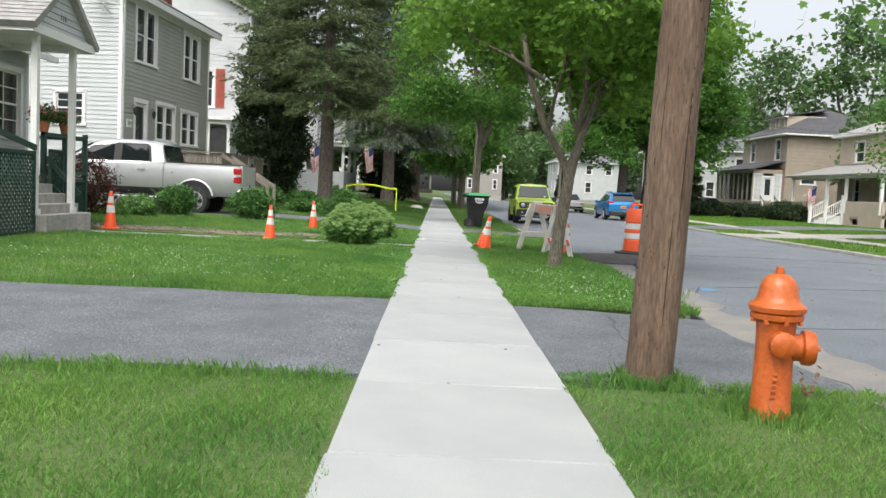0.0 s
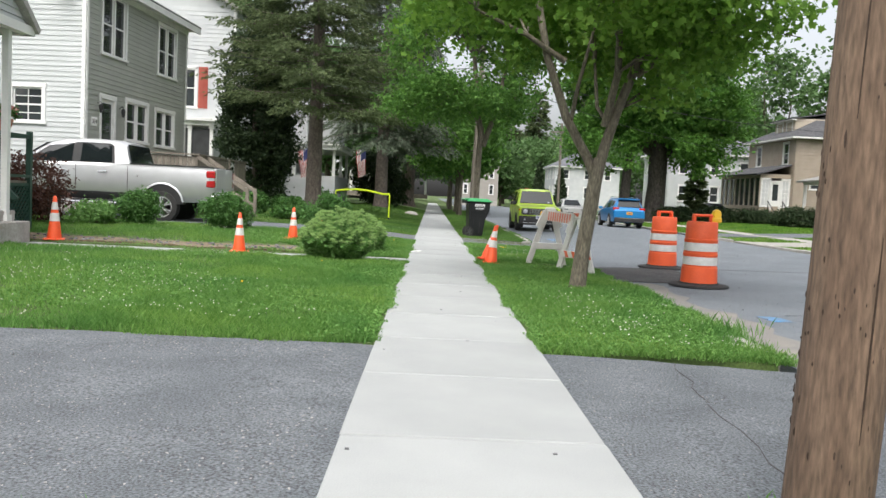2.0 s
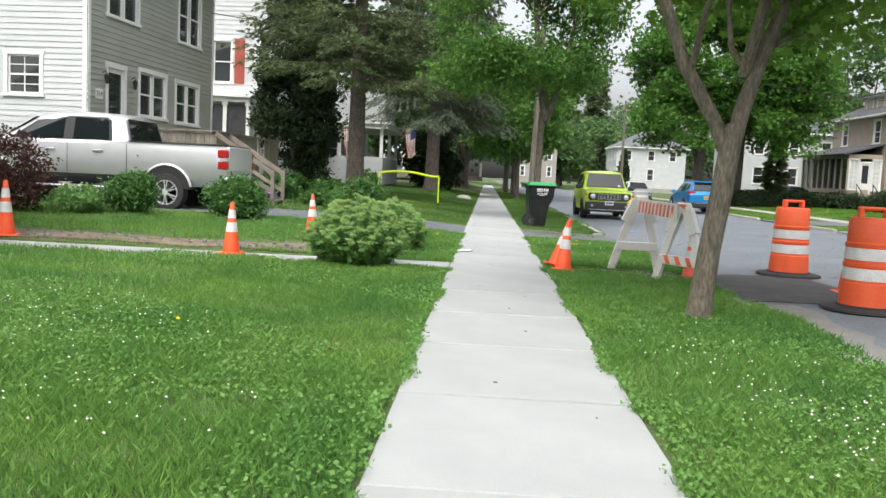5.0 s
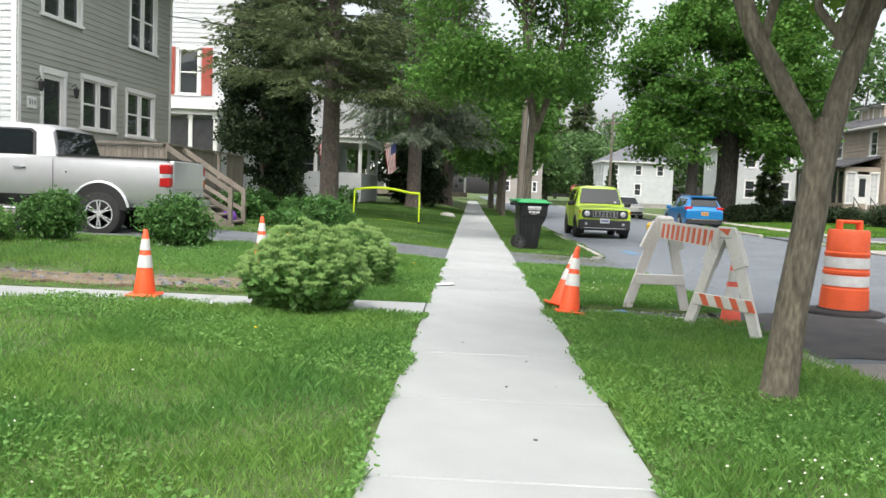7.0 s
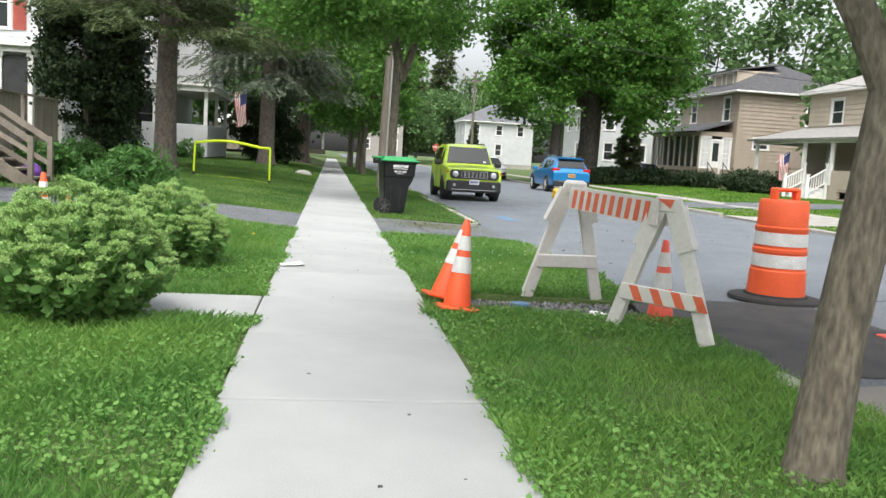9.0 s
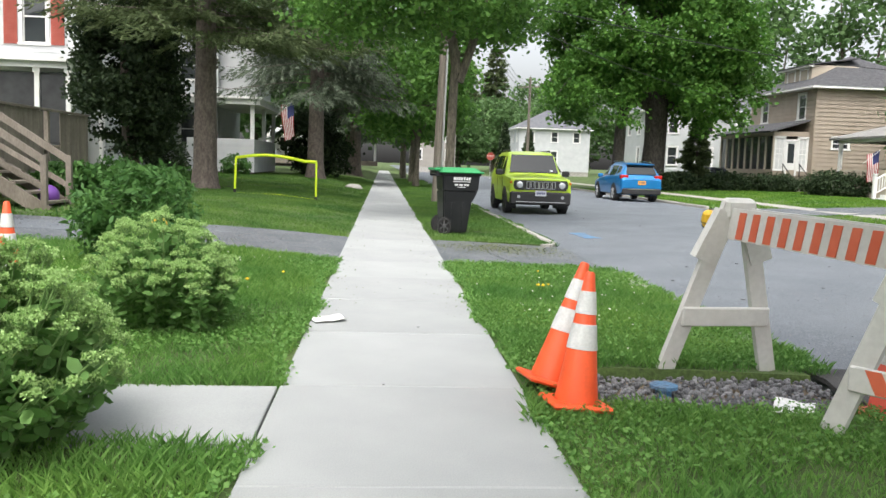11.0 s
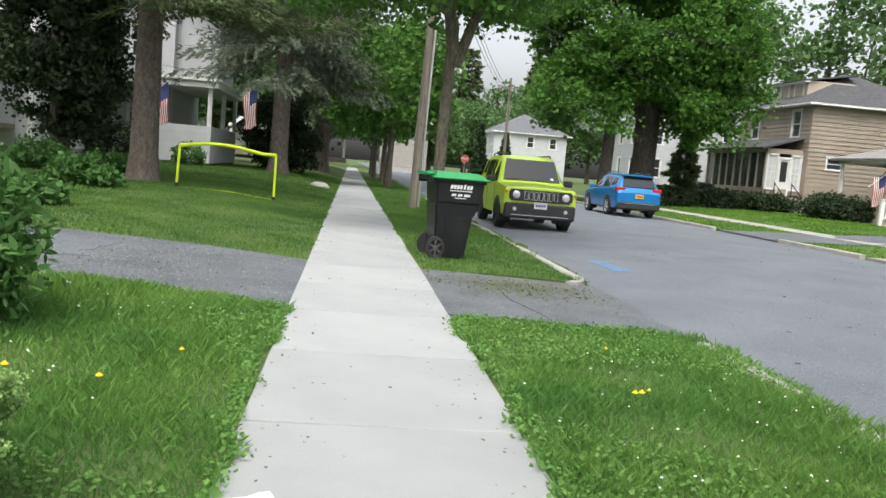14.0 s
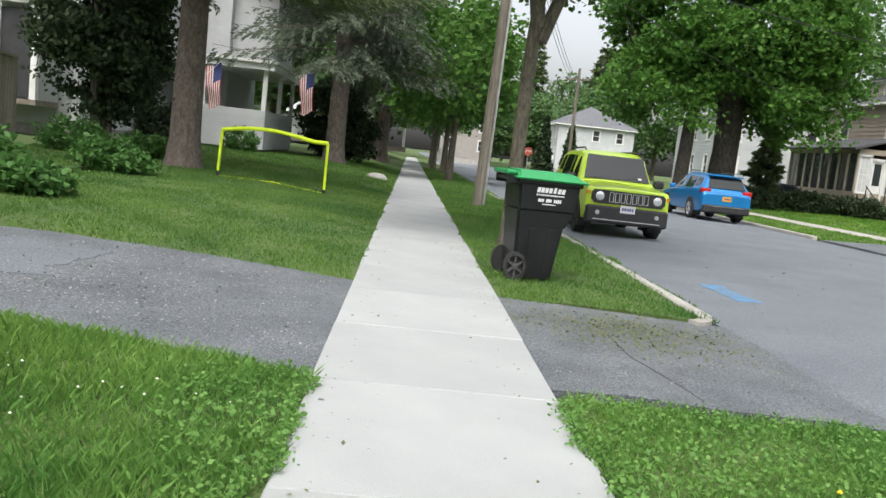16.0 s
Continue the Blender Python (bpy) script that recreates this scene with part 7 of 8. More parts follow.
# gravel stones
bm = B()
for k in range(2000):
    x, y = RNG.uniform(1.25, 2.95), RNG.uniform(18.55, 19.4)
    s = RNG.uniform(0.009, 0.024)
    r = bmesh.ops.create_icosphere(bm, subdivisions=1, radius=s, matrix=pose(x, y, -0.09 + RNG.uniform(-0.01, 0.02), RNG.uniform(0, 360), RNG.uniform(0, 360)) @ Matrix.Diagonal((1, RNG.uniform(0.6, 1), RNG.uniform(0.4, 0.8), 1)))
tagged(part("gravel", bm, M_gravel), "grey crushed stone in the dug pit", "gravel", kind="stuff")
bm = B()
for k in range(170):
    x, y = RNG.uniform(-8.8, -2.7), RNG.uniform(18.95, 19.75)
    s = RNG.uniform(0.015, 0.06)
    bmesh.ops.create_icosphere(bm, subdivisions=1, radius=s * 0.7, matrix=pose(x, y, float(lawn(x, y)) + 0.035, RNG.uniform(0, 360)) @ Matrix.Diagonal((1.2, RNG.uniform(0.7, 1), 0.6, 1)))
tagged(part("clods", bm, M_gravel), "stones and clods on the bare earth", "stones", kind="stuff")


def paper(x, y, z, w, h, rz, label):
    bm = B()
    n = 6
    g = [[bm.verts.new((w * (i / n - 0.5), h * (j / n - 0.5), 0.012 + 0.02 * abs(math.sin(i * 0.9 + j * 0.5)) * (i / n))) for j in range(n + 1)] for i in range(n + 1)]
    fs = [bm.faces.new((g[i][j], g[i + 1][j], g[i + 1][j + 1], g[i][j + 1])) for i in range(n) for j in range(n)]
    r = bmesh.ops.extrude_face_region(bm, geom=fs)
    for v in [q for q in r["geom"] if isinstance(q, bmesh.types.BMVert)]:
        v.co.z += 0.003
    ob = part("paper", bm, M_white)
    ob.matrix_basis = pose(x, y, z, 0, 0, rz)
    tagged(ob, label, "paper")


paper(-0.33, 20.75, 0.0, 0.26, 0.2, 20, "crumpled white paper on the pavement edge")
paper(2.45, 18.62, -0.06, 0.3, 0.22, 60, "white paper lying in the gravel pit")
vb = thing("valve_cover", pose(1.82, 19.0, -0.1), "blue water shut-off cap in the gravel", "valve")
bm = B()
lathe(bm, [(0.05, 0), (0.05, 0.06), (0.085, 0.065), (0.085, 0.085), (0.03, 0.09)], 20)
part("cap", bm, M_bpaint, vb, smooth=True)
bm = B()
bmesh.ops.create_icosphere(bm, subdivisions=3, radius=0.3)
for v in bm.verts:
    v.co *= 1 + 0.2 * noise.noise(v.co * 4)
    v.co.z *= 0.55
    v.co.x *= 1.3
rk = part("rock", bm, M_kerb, smooth=True)
rk.matrix_basis = pose(-1.15, 50.5, float(lawn(-1.15, 50.5)) + 0.04)
tagged(rk, "pale rounded boulder at the lawn edge", "rock")
bm = B()
bmesh.ops.create_uvsphere(bm, u_segments=20, v_segments=12, radius=0.2)
ball = part("ball", bm, mat("purple_ball", (0.12, 0.04, 0.25), (0.16, 0.06, 0.3), 5, 0.35), smooth=True)
ball.matrix_basis = pose(-6.3, 30.6, float(lawn(-6.3, 30.6)) + 0.2)
tagged(ball, "purple rubber ball beside the deck stairs", "ball")
for y in (18.4, 19.55):
    pt = thing("flower_pot", pose(-8.68, y, 2.13), "terracotta pot of red and white flowers on the railing", "flower pot", "pots on the railing")
    bm = B()
    lathe(bm, [(0.1, 0), (0.15, 0.2), (0.165, 0.2), (0.165, 0.25), (0.14, 0.25)], 20)
    part("pot", bm, M_terra, pt, smooth=True)
    q = crown_points([(0, 0, 0.38, 0.25, 0.3, 0.16)], 700, 5, -3, 0.05)
    quads("leaves", leaf_faces(q, 0.07), 4, M_shrub, pt)
    q = crown_points([(0, 0, 0.44, 0.26, 0.32, 0.15)], 260, 5, -3, 0.04)
    quads("blossoms", leaf_faces(q, 0.07, 0.2), 4, leaf_mat("blossom", (0.5, 0.03, 0.03), (0.75, 0.5, 0.45), 0.2), pt)


def sedum(x, y, blobs, label):
    """Stonecrop: upright stems with broad leaves, each stem ending in a domed head of many small bud clusters."""
    b = thing("bush", pose(x, y, float(lawn(x, y))), label, "bush")
    leaves, aim, buds, bm = [], [], [], B()
    for bx, by, r, h, k in blobs:
        for i in range(k):
            a, d = RNG.uniform(0, math.tau), r * math.sqrt(RNG.uniform(0, 1))
            top = np.array([bx + math.cos(a) * d, by + math.sin(a) * d, h * (1 - 0.55 * (d / r) ** 2.2) * RNG.uniform(0.82, 1.06)])
            foot = np.array([bx + (top[0] - bx) * 0.4, by + (top[1] - by) * 0.4, 0])
            knee = foot + (top - foot) * 0.55 + np.array([0, 0, 0.03])
            tube(bm, [tuple(foot), tuple(knee), tuple(top)], [0.007, 0.006, 0.0045], 5, False)
            m = 22
            f = np.linspace(0.12, 0.86, m) + RNG.normal(size=m) * 0.02
            ang = np.arange(m) * 2.4 + RNG.uniform(0, 6)
            leaves.append(foot + (top - foot) * f[:, None])
            aim.append(np.stack([np.cos(ang), np.sin(ang), np.full(m, 0.35)], 1))
            w = RNG.uniform(0.034, 0.058)
            for j in range(11):
                a2, d2 = j * 2.4 + i, math.sqrt((j + 0.4) / 11)
                c = top + np.array([math.cos(a2) * d2 * w, math.sin(a2) * d2 * w, 0.028 - 0.022 * d2 ** 2])
                tube(bm, [tuple(top - np.array([0, 0, 0.03])), tuple(c)], [0.0022, 0.0016], 3, False)
                buds.append(c + RNG.normal(size=(12, 3)) * np.array([0.0075, 0.0075, 0.005]))
    tagged(part("stem_mass", bm, M_stem, b), kind="stuff")
    quads("leaves", leaf_faces(np.concatenate(leaves), 0.078, 0.55, 0.0, OVAL, np.concatenate(aim)), 6, M_sedum, b)
    tagged(quads("bud_mass", leaf_faces(np.concatenate(buds), 0.0135, 0.3, 0), 4, M_bud, b), kind="stuff")
    return b


M_stem = leaf_mat("stonecrop_stems", (0.16, 0.27, 0.09), (0.2, 0.32, 0.11), 0.15)
sedum(-1.73, 17.75, [(0, 0, 0.7, 0.92, 265), (0.24, 0.1, 0.42, 0.74, 60), (-0.28, -0.05, 0.42, 0.74, 60)], "large pale green stonecrop clump in bud beside the pavement")
sedum(-1.52, 20.35, [(0, 0, 0.58, 0.82, 165), (0.3, -0.2, 0.3, 0.6, 40)], "pale green stonecrop clump in bud on the lawn edge")

bm = B()
strip_pts = [(-0.075, 0.0, 0.0), (-0.02, 0.01, 0.035), (0.035, 0.0, 0.03), (0.06, -0.02, -0.02), (0.065, -0.05, -0.075)]
for a, b in zip(strip_pts, strip_pts[1:]):
    prism(bm, [(a[0], a[1] - 0.02, a[2]), (b[0], b[1] - 0.02, b[2]), (b[0], b[1] + 0.025, b[2] + 0.012), (a[0], a[1] + 0.025, a[2] + 0.012)], (0, 0, 0.003))
bmesh.ops.remove_doubles(bm, verts=bm.verts, dist=0.0005)
tape = part("plastic_tape", bm, mat("yellow_plastic", (0.72, 0.42, 0.02), (0.78, 0.5, 0.03), 9, 0.4))
tape.matrix_basis = pose(-1.6, 20.6, float(lawn(-1.6, 20.6)) + 0.73, 0, 0, 10)
tagged(tape, "scrap of yellow plastic tape caught on the stonecrop", "tape")


# ---- grass ----
def turf_mat(name, c1, c2, trans):
    m = leaf_mat(name, c1, c2, trans, 0.5)
    n, l = m.node_tree.nodes, m.node_tree.links
    tc, a = n.new("ShaderNodeTexCoord"), n.new("ShaderNodeTexNoise")
    a.inputs["Scale"].default_value, a.inputs["Detail"].default_value = 0.55, 4
    l.new(tc.outputs["Object"], a.inputs["Vector"])
    r = n.new("ShaderNodeValToRGB")
    r.color_ramp.elements[0].position, r.color_ramp.elements[1].position = 0.32, 0.68
    r.color_ramp.elements[0].color, r.color_ramp.elements[1].color = (0.62, 0.78, 0.75, 1), (1.2, 1.12, 1.0, 1)
    l.new(a.outputs["Fac"], r.inputs["Fac"])
    mx = n.new("ShaderNodeVectorMath")
    mx.operation = "MULTIPLY"
    src = n["Color Ramp"].outputs[0]
    l.new(src, mx.inputs[0])
    l.new(r.outputs[0], mx.inputs[1])
    l.new(mx.outputs[0], n["Principled BSDF"].inputs["Base Color"])
    l.new(mx.outputs[0], n["Translucent BSDF"].inputs["Color"])
    return m


M_turf = turf_mat("long_grass", (0.105, 0.235, 0.048), (0.25, 0.43, 0.12), 0.5)
M_mown = turf_mat("mown_grass", (0.076, 0.165, 0.034), (0.16, 0.275, 0.068), 0.42)
M_farturf = turf_mat("far_grass", (0.09, 0.21, 0.025), (0.18, 0.32, 0.05), 0.45)


def waver(y, k):
    return np.sin(y * 2.1 + k) + 0.7 * np.sin(y * 5.3 + 2 * k) + 0.5 * np.sin(y * 11.7 + 3 * k)


def grassy(x, y):
    """True where grass grows."""
    e0 = SW0 - 0.005 + 0.036 * waver(y, 1.0)
    e1 = SW1 + 0.0 + 0.036 * waver(y, 4.0)
    ok = (x < e0) | (x > e1)
    ok &= (x < KERB + 0.03 + 0.05 * waver(y, 2)) | (x > ROAD_R + 0.15)
    w1, w2 = 0.06 * waver(x, 0.5), 0.06 * waver(x, 2.5)
    left, right = x < 0.2, (x > 0.2) & (x < 6)
    ok &= ~(left & (y > 5.55 + w1) & (y < 9.5 + w2) & (x > -14))
    ok &= ~(right & (y > 5.85 + w1) & (y < 9.5 + w2))
    ok &= ~(left & (y > 24.95 + w1) & (y < 28.2 + w2) & (x > -14))
    ok &= ~(right & (y > 24.9 + w1) & (y < 28.15 + w2))
    ok &= ~(left & (y > 17.86 + 0.3 * w1) & (y < 18.74 + 0.3 * w2) & (x > -8))
    ok &= ~(left & (y > 18.9 + 2 * w1) & (y < 20.2 + 3 * w2) & (x > -9.1) & (x < -2.7) & (np.sin(x * 9) * np.sin(y * 11) < 0.75))
    ok &= ~(right & (y > 18.55 + w1) & (y < 19.42 + w2) & (x > 1.2))
    ok &= ~((x > ROAD_R) & (x > 15.45) & (x < 16.45))
    ok &= ~((x > ROAD_R) & (((y > 40.6) & (y < 44.5)) | ((y > 33.1) & (y < 36.4))))
    ok &= ~((x < -9.8) & (y > 28.4)) & ~((x < -10) & (y < 20.5))
    return ok


def grass(name, x0, x1, y0, y1, density, h0, h1, width, material, label, lean=0.5):
    n = int((x1 - x0) * (y1 - y0) * density)
    x, y = RNG.uniform(x0, x1, n), RNG.uniform(y0, y1, n)
    tuft = np.sin(x * 3.1 + 2 * np.sin(y * 1.7)) * np.sin(y * 2.7 + 1.5 * np.sin(x * 2.3))
    keep = grassy(x, y) & (RNG.uniform(0, 1, n) < 0.8 + 0.2 * tuft)
    x, y, tuft = x[keep], y[keep], tuft[keep]
    n = len(x)
    z = np.maximum(lawn(x, y), np.where((x > SW0) & (x < SW1), -0.01, -9)) - 0.004
    h = RNG.uniform(h0, h1, n) * (1 + 0.35 * tuft) * np.where((y < 5.6) & (x < 20), 0.6, 1.0)
    a = RNG.uniform(0, math.tau, n)
    b = RNG.uniform(0, math.tau, n)
    ln = h * RNG.uniform(0.1, lean * 2, n)
    foot = np.stack([x, y, z], 1)
    tip = foot + np.stack([np.cos(a) * ln, np.sin(a) * ln, h], 1)
    w = width * RNG.uniform(0.6, 1.3, n)
    sd = np.stack([np.cos(b) * w, np.sin(b) * w, np.zeros(n)], 1)
    mid = foot + (tip - foot) * np.array([0.4, 0.4, 0.6])
    near = width < 0.008
    v = np.stack([foot - sd * 0.5, foot + sd * 0.5, mid + sd * 0.5, tip] if near else [foot - sd * 0.6, foot + sd * 0.6, tip], 1)
    return tagged(quads(name, v, 4 if near else 3, material), label, "grass", kind="stuff")


g_long, g_mown = "long uncut green grass along the pavement", "mown green lawn grass"
grass("grass", -3.2, 0.0, 1.5, 25.2, 3800, 0.035, 0.085, 0.0062, M_turf, g_long)
grass("grass", 0.4, 3.4, 1.5, 25.0, 3800, 0.035, 0.085, 0.0062, M_turf, g_long)
grass("grass", -14, -3.2, 1.5, 25.2, 1300, 0.04, 0.085, 0.012, M_turf, g_long)
grass("grass", -5, 0.0, 28, 44, 1300, 0.02, 0.05, 0.014, M_mown, g_mown)
grass("grass", 0.4, 3.4, 28, 48, 1500, 0.025, 0.06, 0.014, M_mown, g_mown)
grass("grass", -14, -5, 24.5, 60, 330, 0.03, 0.06, 0.028, M_mown, g_mown)
grass("grass", -5, 0.0, 44, 70, 350, 0.03, 0.06, 0.03, M_mown, g_mown)
grass("grass", 0.4, 3.4, 48, 80, 300, 0.03, 0.07, 0.035, M_mown, g_mown)
grass("grass", ROAD_R + 0.1, 28, 12, 68, 150, 0.03, 0.07, 0.06, M_farturf, g_mown)
# taller fringe at the edges of lawn, round the pole and hydrant, and by the tree
def fringe(pts, n, spread, h0, h1):
    p = np.array(pts)
    idx = RNG.integers(len(p), size=n)
    x, y = p[idx, 0] + RNG.normal(size=n) * spread, p[idx, 1] + RNG.normal(size=n) * spread
    keep = (x < SW0 - 0.02) | (x > SW1 + 0.02)
    x, y = x[keep], y[keep]
    n = len(x)
    z = lawn(x, y) - 0.005
    h, a, b = RNG.uniform(h0, h1, n), RNG.uniform(0, math.tau, n), RNG.uniform(0, math.tau, n)
    foot = np.stack([x, y, z], 1)
    tip = foot + np.stack([np.cos(a) * h * 0.45, np.sin(a) * h * 0.45, h], 1)
    sd = np.stack([np.cos(b), np.sin(b), b * 0], 1) * 0.005
    mid = foot + (tip - foot) * np.array([0.4, 0.4, 0.6])
    return np.stack([foot - sd, foot + sd, mid + sd * 0.8, tip, mid - sd * 0.8], 1)


fr_pts = [(1.575 + 0.2 * math.cos(a), 5.75 + 0.2 * math.sin(a)) for a in np.linspace(0, 6.2, 12)] + [(2.13 + 0.18 * math.cos(a), 5.05 + 0.18 * math.sin(a)) for a in np.linspace(0, 6.2, 12)]
fr_edge = [(x, 5.45) for x in np.arange(-6, -0.5, 0.1)] + [(x, 9.7) for x in np.arange(-9, -0.5, 0.1)] + [(x, 9.75) for x in np.arange(1.1, 3.1, 0.1)] + [(x, 24.8) for x in np.arange(-4, -0.6, 0.1)] + [(x, 24.75) for x in np.arange(1.1, 3.2, 0.1)] + [(3.1, y) for y in np.arange(10, 16.5, 0.15)]
tagged(quads("tall_grass", np.concatenate([fringe(fr_pts, 1300, 0.07, 0.05, 0.12), fringe(fr_edge, 9000, 0.09, 0.04, 0.1), fringe([(-1.9, 24.2), (-2.6, 24.4), (3.0, 11.2)], 350, 0.25, 0.1, 0.22)]), 5, M_turf), "tufts of taller grass at edges and posts", "grass", kind="stuff")

# clover and broad-leaved weeds
def patchy(x0, x1, y0, y1, n, f, cut):
    x, y = RNG.uniform(x0, x1, n), RNG.uniform(y0, y1, n)
    k = grassy(x, y) & (np.sin(x * f + 1.9 * np.sin(y * f * 0.8)) + np.sin(y * f * 1.2 + x * 0.6) > cut)
    return x[k], y[k]


cx, cy = patchy(-4.5, 3.1, 9.5, 24.9, 150000, 1.1, -0.1)
cp = np.stack([cx, cy, lawn(cx, cy) + RNG.uniform(0.03, 0.075, len(cx))], 1)
ex = np.concatenate([SW0 - 0.03 + 0.035 * waver(np.linspace(9.8, 24.7, 4200), 1.0) + RNG.normal(size=4200) * 0.03, SW1 + 0.025 + 0.035 * waver(np.linspace(9.8, 24.7, 4200), 4.0) + RNG.normal(size=4200) * 0.03])
ey = np.concatenate([np.linspace(9.8, 24.7, 4200)] * 2)
k = ~((ey > 17.8) & (ey < 18.8) & (ex < 0)) & ~((ey > 18.3) & (ey < 18.9) & (ex > 0))
ep = np.stack([ex[k], ey[k], RNG.uniform(0.012, 0.05, k.sum())], 1)
tagged(quads("clover", np.concatenate([leaf_faces(cp, 0.026, 0.7, 0), leaf_faces(ep, 0.026, 0.6, 0)]), 4, M_clover), "patches of clover and low broad-leaved weeds", "clover", kind="stuff")


def blooms(name, x, y, s, material, label, up=0.09):
    z = lawn(x, y) + up + RNG.uniform(-0.02, 0.03, len(x))
    c = np.stack([x, y, z], 1)
    d = np.array([(1, 0, 0), (0, 1, 0), (-1, 0, 0), (0, -1, 0), (0, 0, 0.85), (0, 0, -0.6)]) * s
    tri = [(0, 1, 4), (1, 2, 4), (2, 3, 4), (3, 0, 4), (1, 0, 5), (2, 1, 5), (3, 2, 5), (0, 3, 5)]
    r = RNG.uniform(0.7, 1.25, (len(x), 1, 1))
    v = np.concatenate([c[:, None, :] + d[None, list(t)] * r for t in tri], 1)
    return tagged(quads(name, v, 3, material), label, "flowers", kind="stuff")


bx, by = [], []
for x0, y0, sx, sy, n in ((-2.6, 10.6, 1.0, 0.5, 70), (-4.6, 13.2, 1.1, 0.8, 120), (-3.0, 12.6, 0.9, 0.7, 60), (-6.5, 12.0, 1.2, 0.8, 80), (-7.5, 15.5, 1.4, 0.8, 70), (2.0, 11.0, 0.5, 0.8, 80), (1.8, 12.6, 0.5, 0.8, 50), (2.2, 22.4, 0.6, 1.0, 40), (1.7, 21.0, 0.4, 0.6, 20), (-1.6, 23.9, 0.9, 0.3, 25), (-1.4, 22.2, 0.5, 0.4, 10), (-5.5, 22.4, 1.6, 0.5, 60)):
    bx.append(RNG.normal(x0, sx * 0.8, int(n * 1.1))), by.append(RNG.normal(y0, sy * 0.8, int(n * 1.1)))
bx, by = np.concatenate(bx), np.concatenate(by)
k = grassy(bx, by) & ((bx < -0.6) | (bx > 1.05))
blooms("clover_blossom", bx[k], by[k], 0.0078, M_bloom, "white clover blossoms scattered in the grass")
dx, dy = np.array([-1.15, -1.62, -0.9, 1.72, 1.78, 1.66, -1.75, 1.9, -2.3]), np.array([21.9, 22.0, 22.6, 22.35, 22.4, 22.3, 15.9, 23.6, 12.7])
blooms("yellow_blossom", dx, dy, 0.02, M_dandel, "yellow dandelion blossoms in the grass", 0.11)

M_clip = leaf_mat("dry_clippings", (0.10, 0.13, 0.05), (0.19, 0.2, 0.1), 0.2)
# cut grass lying on the second apron and pale scuffs on the first driveway
sx_, sy_ = RNG.normal(2.0, 0.55, 2600), RNG.normal(27.2, 0.45, 2600)
kk = (sx_ > SW1 + 0.03) & (sx_ < KERB) & (sy_ < 28.1) & (sy_ > 25.3)
sx_, sy_ = sx_[kk], sy_[kk]
tagged(quads("grass_clippings", leaf_faces(np.stack([sx_, sy_, np.array([apron_z(a, b) for a, b in zip(sx_, sy_)]) + 0.006], 1), 0.028, 0.95, 0), 4, M_clip), "dry grass clippings strewn on the drive apron", "clippings", kind="stuff")
bm = B()
for k in range(420):
    x, y = RNG.uniform(-10, 12), RNG.uniform(2, 40)
    if -0.45 < x < 0.9:
        z, s = 0.002, RNG.uniform(0.004, 0.012)
    elif 5.7 < y < 9.4 and -8 < x < -0.5:
        z, s = drive_z(x, y) + 0.001, RNG.uniform(0.005, 0.015)
    elif KERB + 0.1 < x < 12:
        z, s = road_z(x) + 0.001, RNG.uniform(0.006, 0.02)
    else:
        continue
    box(bm, x - s, x + s, y - s * 0.7, y + s * 0.7, z - 0.002, z + s * 0.5)
tagged(part("grit", bm, M_gravel), "bits of grit and crumbs on paving and street", "grit", kind="stuff")


def crack(pts, z, w, label):
    bm = B()
    for (a, b), (c, d) in zip(pts, pts[1:]):
        k = 6
        prev = None
        for i in range(k + 1):
            x, y = a + (c - a) * i / k + random.uniform(-0.03, 0.03), b + (d - b) * i / k + random.uniform(-0.03, 0.03)
            if prev:
                beam(bm, (prev[0], prev[1], z(prev[0], prev[1]) + 0.001), (x, y, z(x, y) + 0.001), w * random.uniform(0.5, 1.2), 0.006)
            prev = (x, y)
    tagged(part("crack", bm, M_patch), label, "crack", kind="structure")


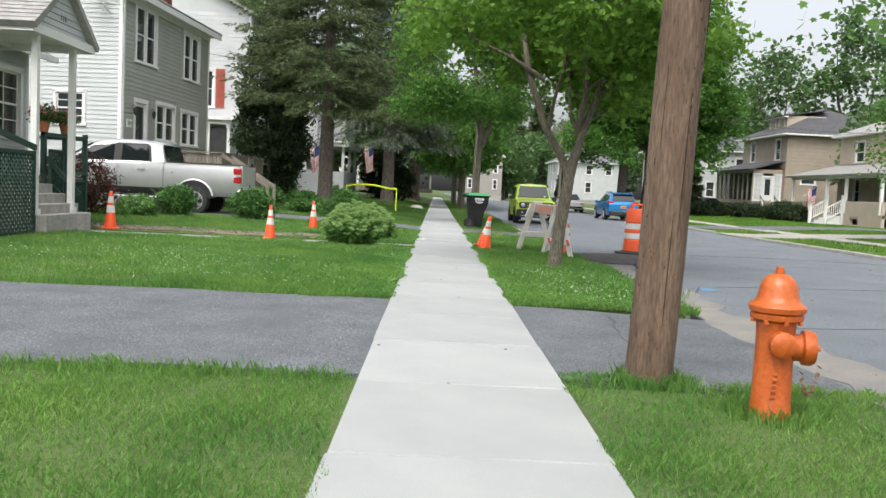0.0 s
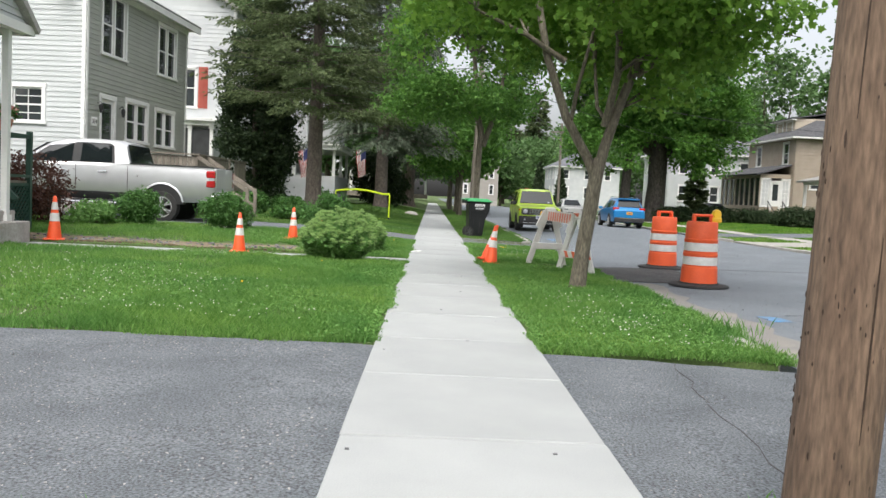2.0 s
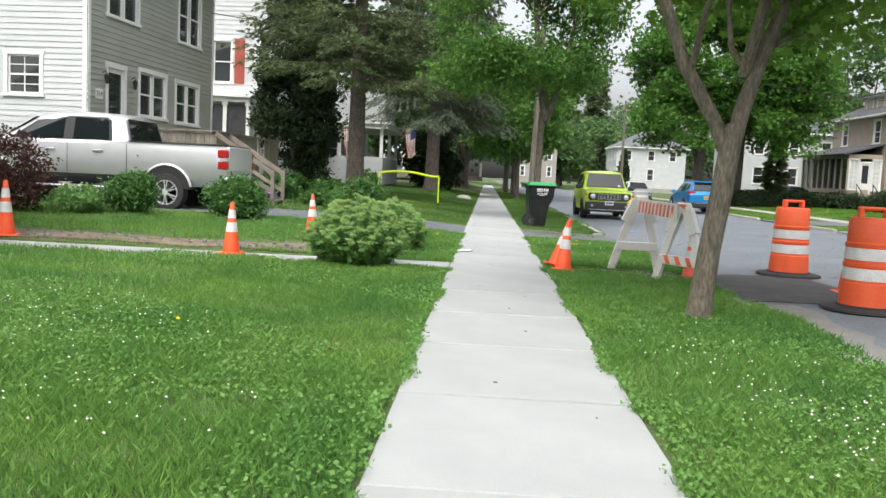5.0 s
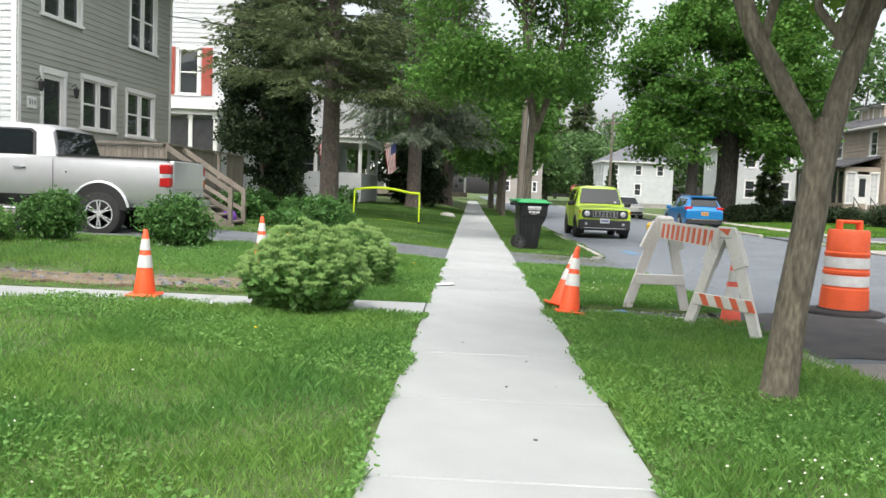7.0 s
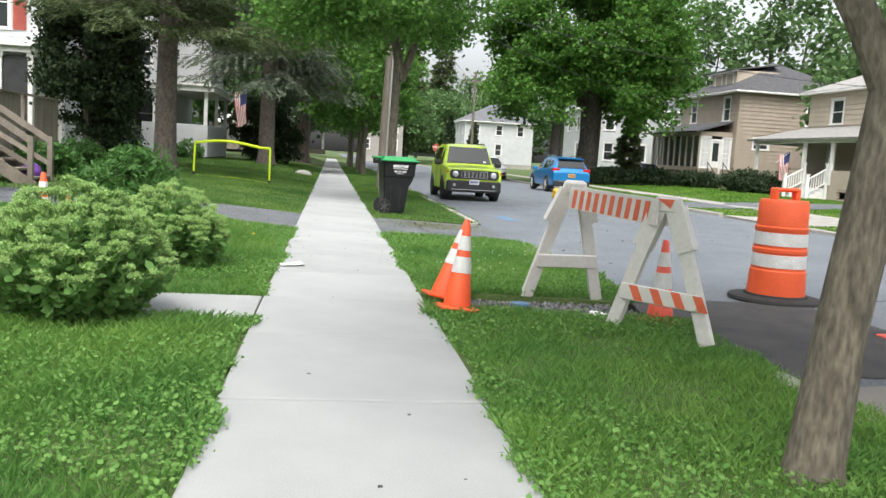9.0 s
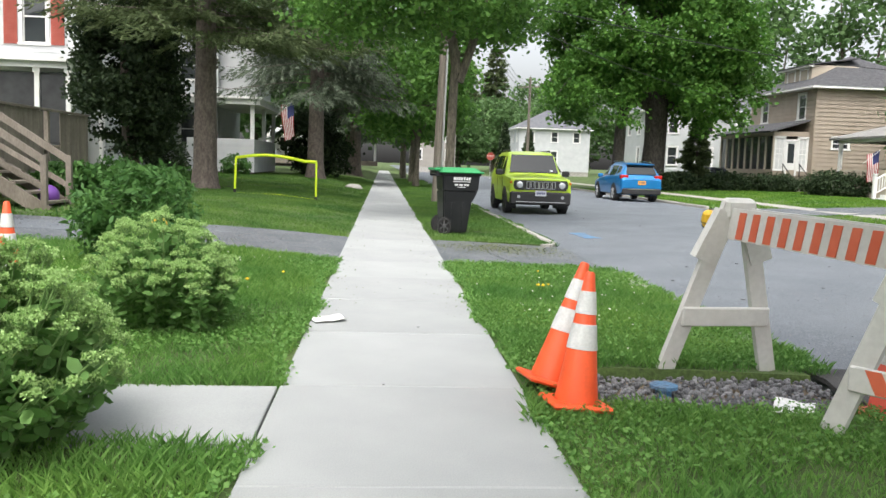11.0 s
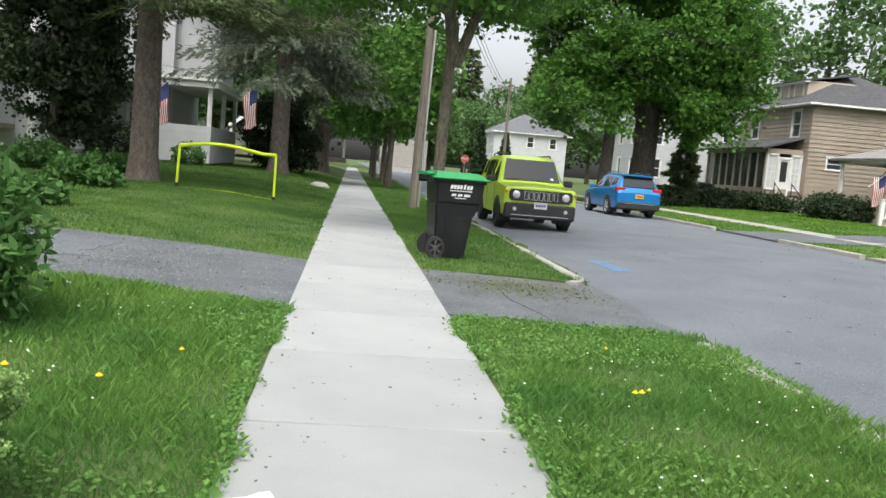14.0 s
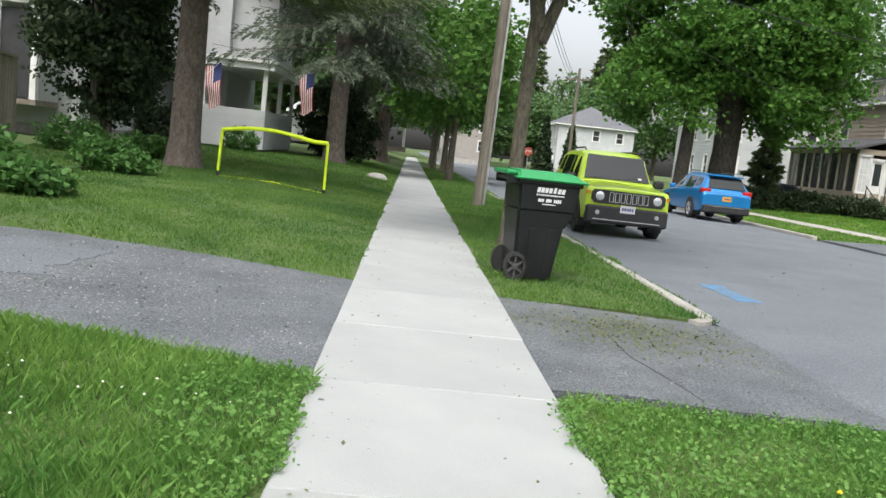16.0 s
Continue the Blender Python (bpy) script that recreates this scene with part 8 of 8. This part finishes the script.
crack([(1.7, 6.1), (1.85, 8.0), (2.0, 9.4)], apron_z, 0.006, "dark crack across the asphalt apron")
crack([(1.9, 25.2), (1.7, 26.4), (1.75, 27.6)], apron_z, 0.008, "dark crack across the asphalt apron")
crack([(4.5, 13.0), (7.5, 13.4), (11.5, 13.1)], road_z, 0.011, "tarred crack across the street")
crack([(4.0, 9.0), (7.0, 9.3), (12.0, 9.0)], road_z, 0.01, "tarred crack across the street")
crack([(5.5, 20.0), (8.5, 20.3), (12.0, 20.1)], road_z, 0.011, "tarred crack across the street")
tagged(sheet("gravelly_patch", -6.5, -2.6, 26.3, 27.6, lambda x, y: drive_z(x, y) + 0.005, M_asph, 0.2, 0.2, 0.02, 0.3), "sandy gravel patch on the worn driveway", "stain", kind="structure")


# loose aggregate and crumbs worn out of the asphalt
def crumbs(name, x0, x1, y0, y1, n, zf, size, label):
    x, y = RNG.uniform(x0, x1, n), RNG.uniform(y0, y1, n)
    k = np.sin(x * 1.7 + 1.4 * np.sin(y * 1.1)) + np.sin(y * 2.3 + x) > RNG.uniform(-1.9, 1.2, n)
    x, y = x[k], y[k]
    z = np.array([zf(a, b) for a, b in zip(x, y)]) + 0.003
    return tagged(quads(name, leaf_faces(np.stack([x, y, z], 1), size, 0.9, 0), 4, M_crumb), label, "grit", kind="stuff")


M_crumb = leaf_mat("stone_crumbs", (0.13, 0.13, 0.135), (0.36, 0.35, 0.33), 0.0, 0.9)
crumbs("asphalt_grit", -9, -0.55, 25.3, 28.0, 12000, drive_z, 0.022, "pale stone crumbs on the worn driveway")
crumbs("asphalt_grit", 0.98, 3.1, 25.3, 28.0, 2600, apron_z, 0.014, "pale stone crumbs on the drive apron")
crumbs("asphalt_grit", -8, -0.55, 5.8, 9.35, 12000, drive_z, 0.016, "pale stone crumbs on the asphalt driveway")
crumbs("asphalt_grit", 0.98, 3.1, 6.0, 9.35, 2600, apron_z, 0.012, "pale stone crumbs on the drive apron")
crumbs("asphalt_grit", 3.3, 9.5, 5.0, 30.0, 16000, road_z, 0.016, "pale stone crumbs on the street surface")
wx, wy = RNG.uniform(SW0 + 0.02, SW1 - 0.02, 900), RNG.uniform(21, 33, 900)
kk = np.abs(wx - 0.22) > RNG.uniform(0.1, 0.75, 900)
tagged(quads("grass_clippings", leaf_faces(np.stack([wx[kk], wy[kk], np.full(kk.sum(), 0.007)], 1), 0.02, 0.95, 0), 4, M_clip), "sparse dry clippings on the pavement", "clippings", kind="stuff")
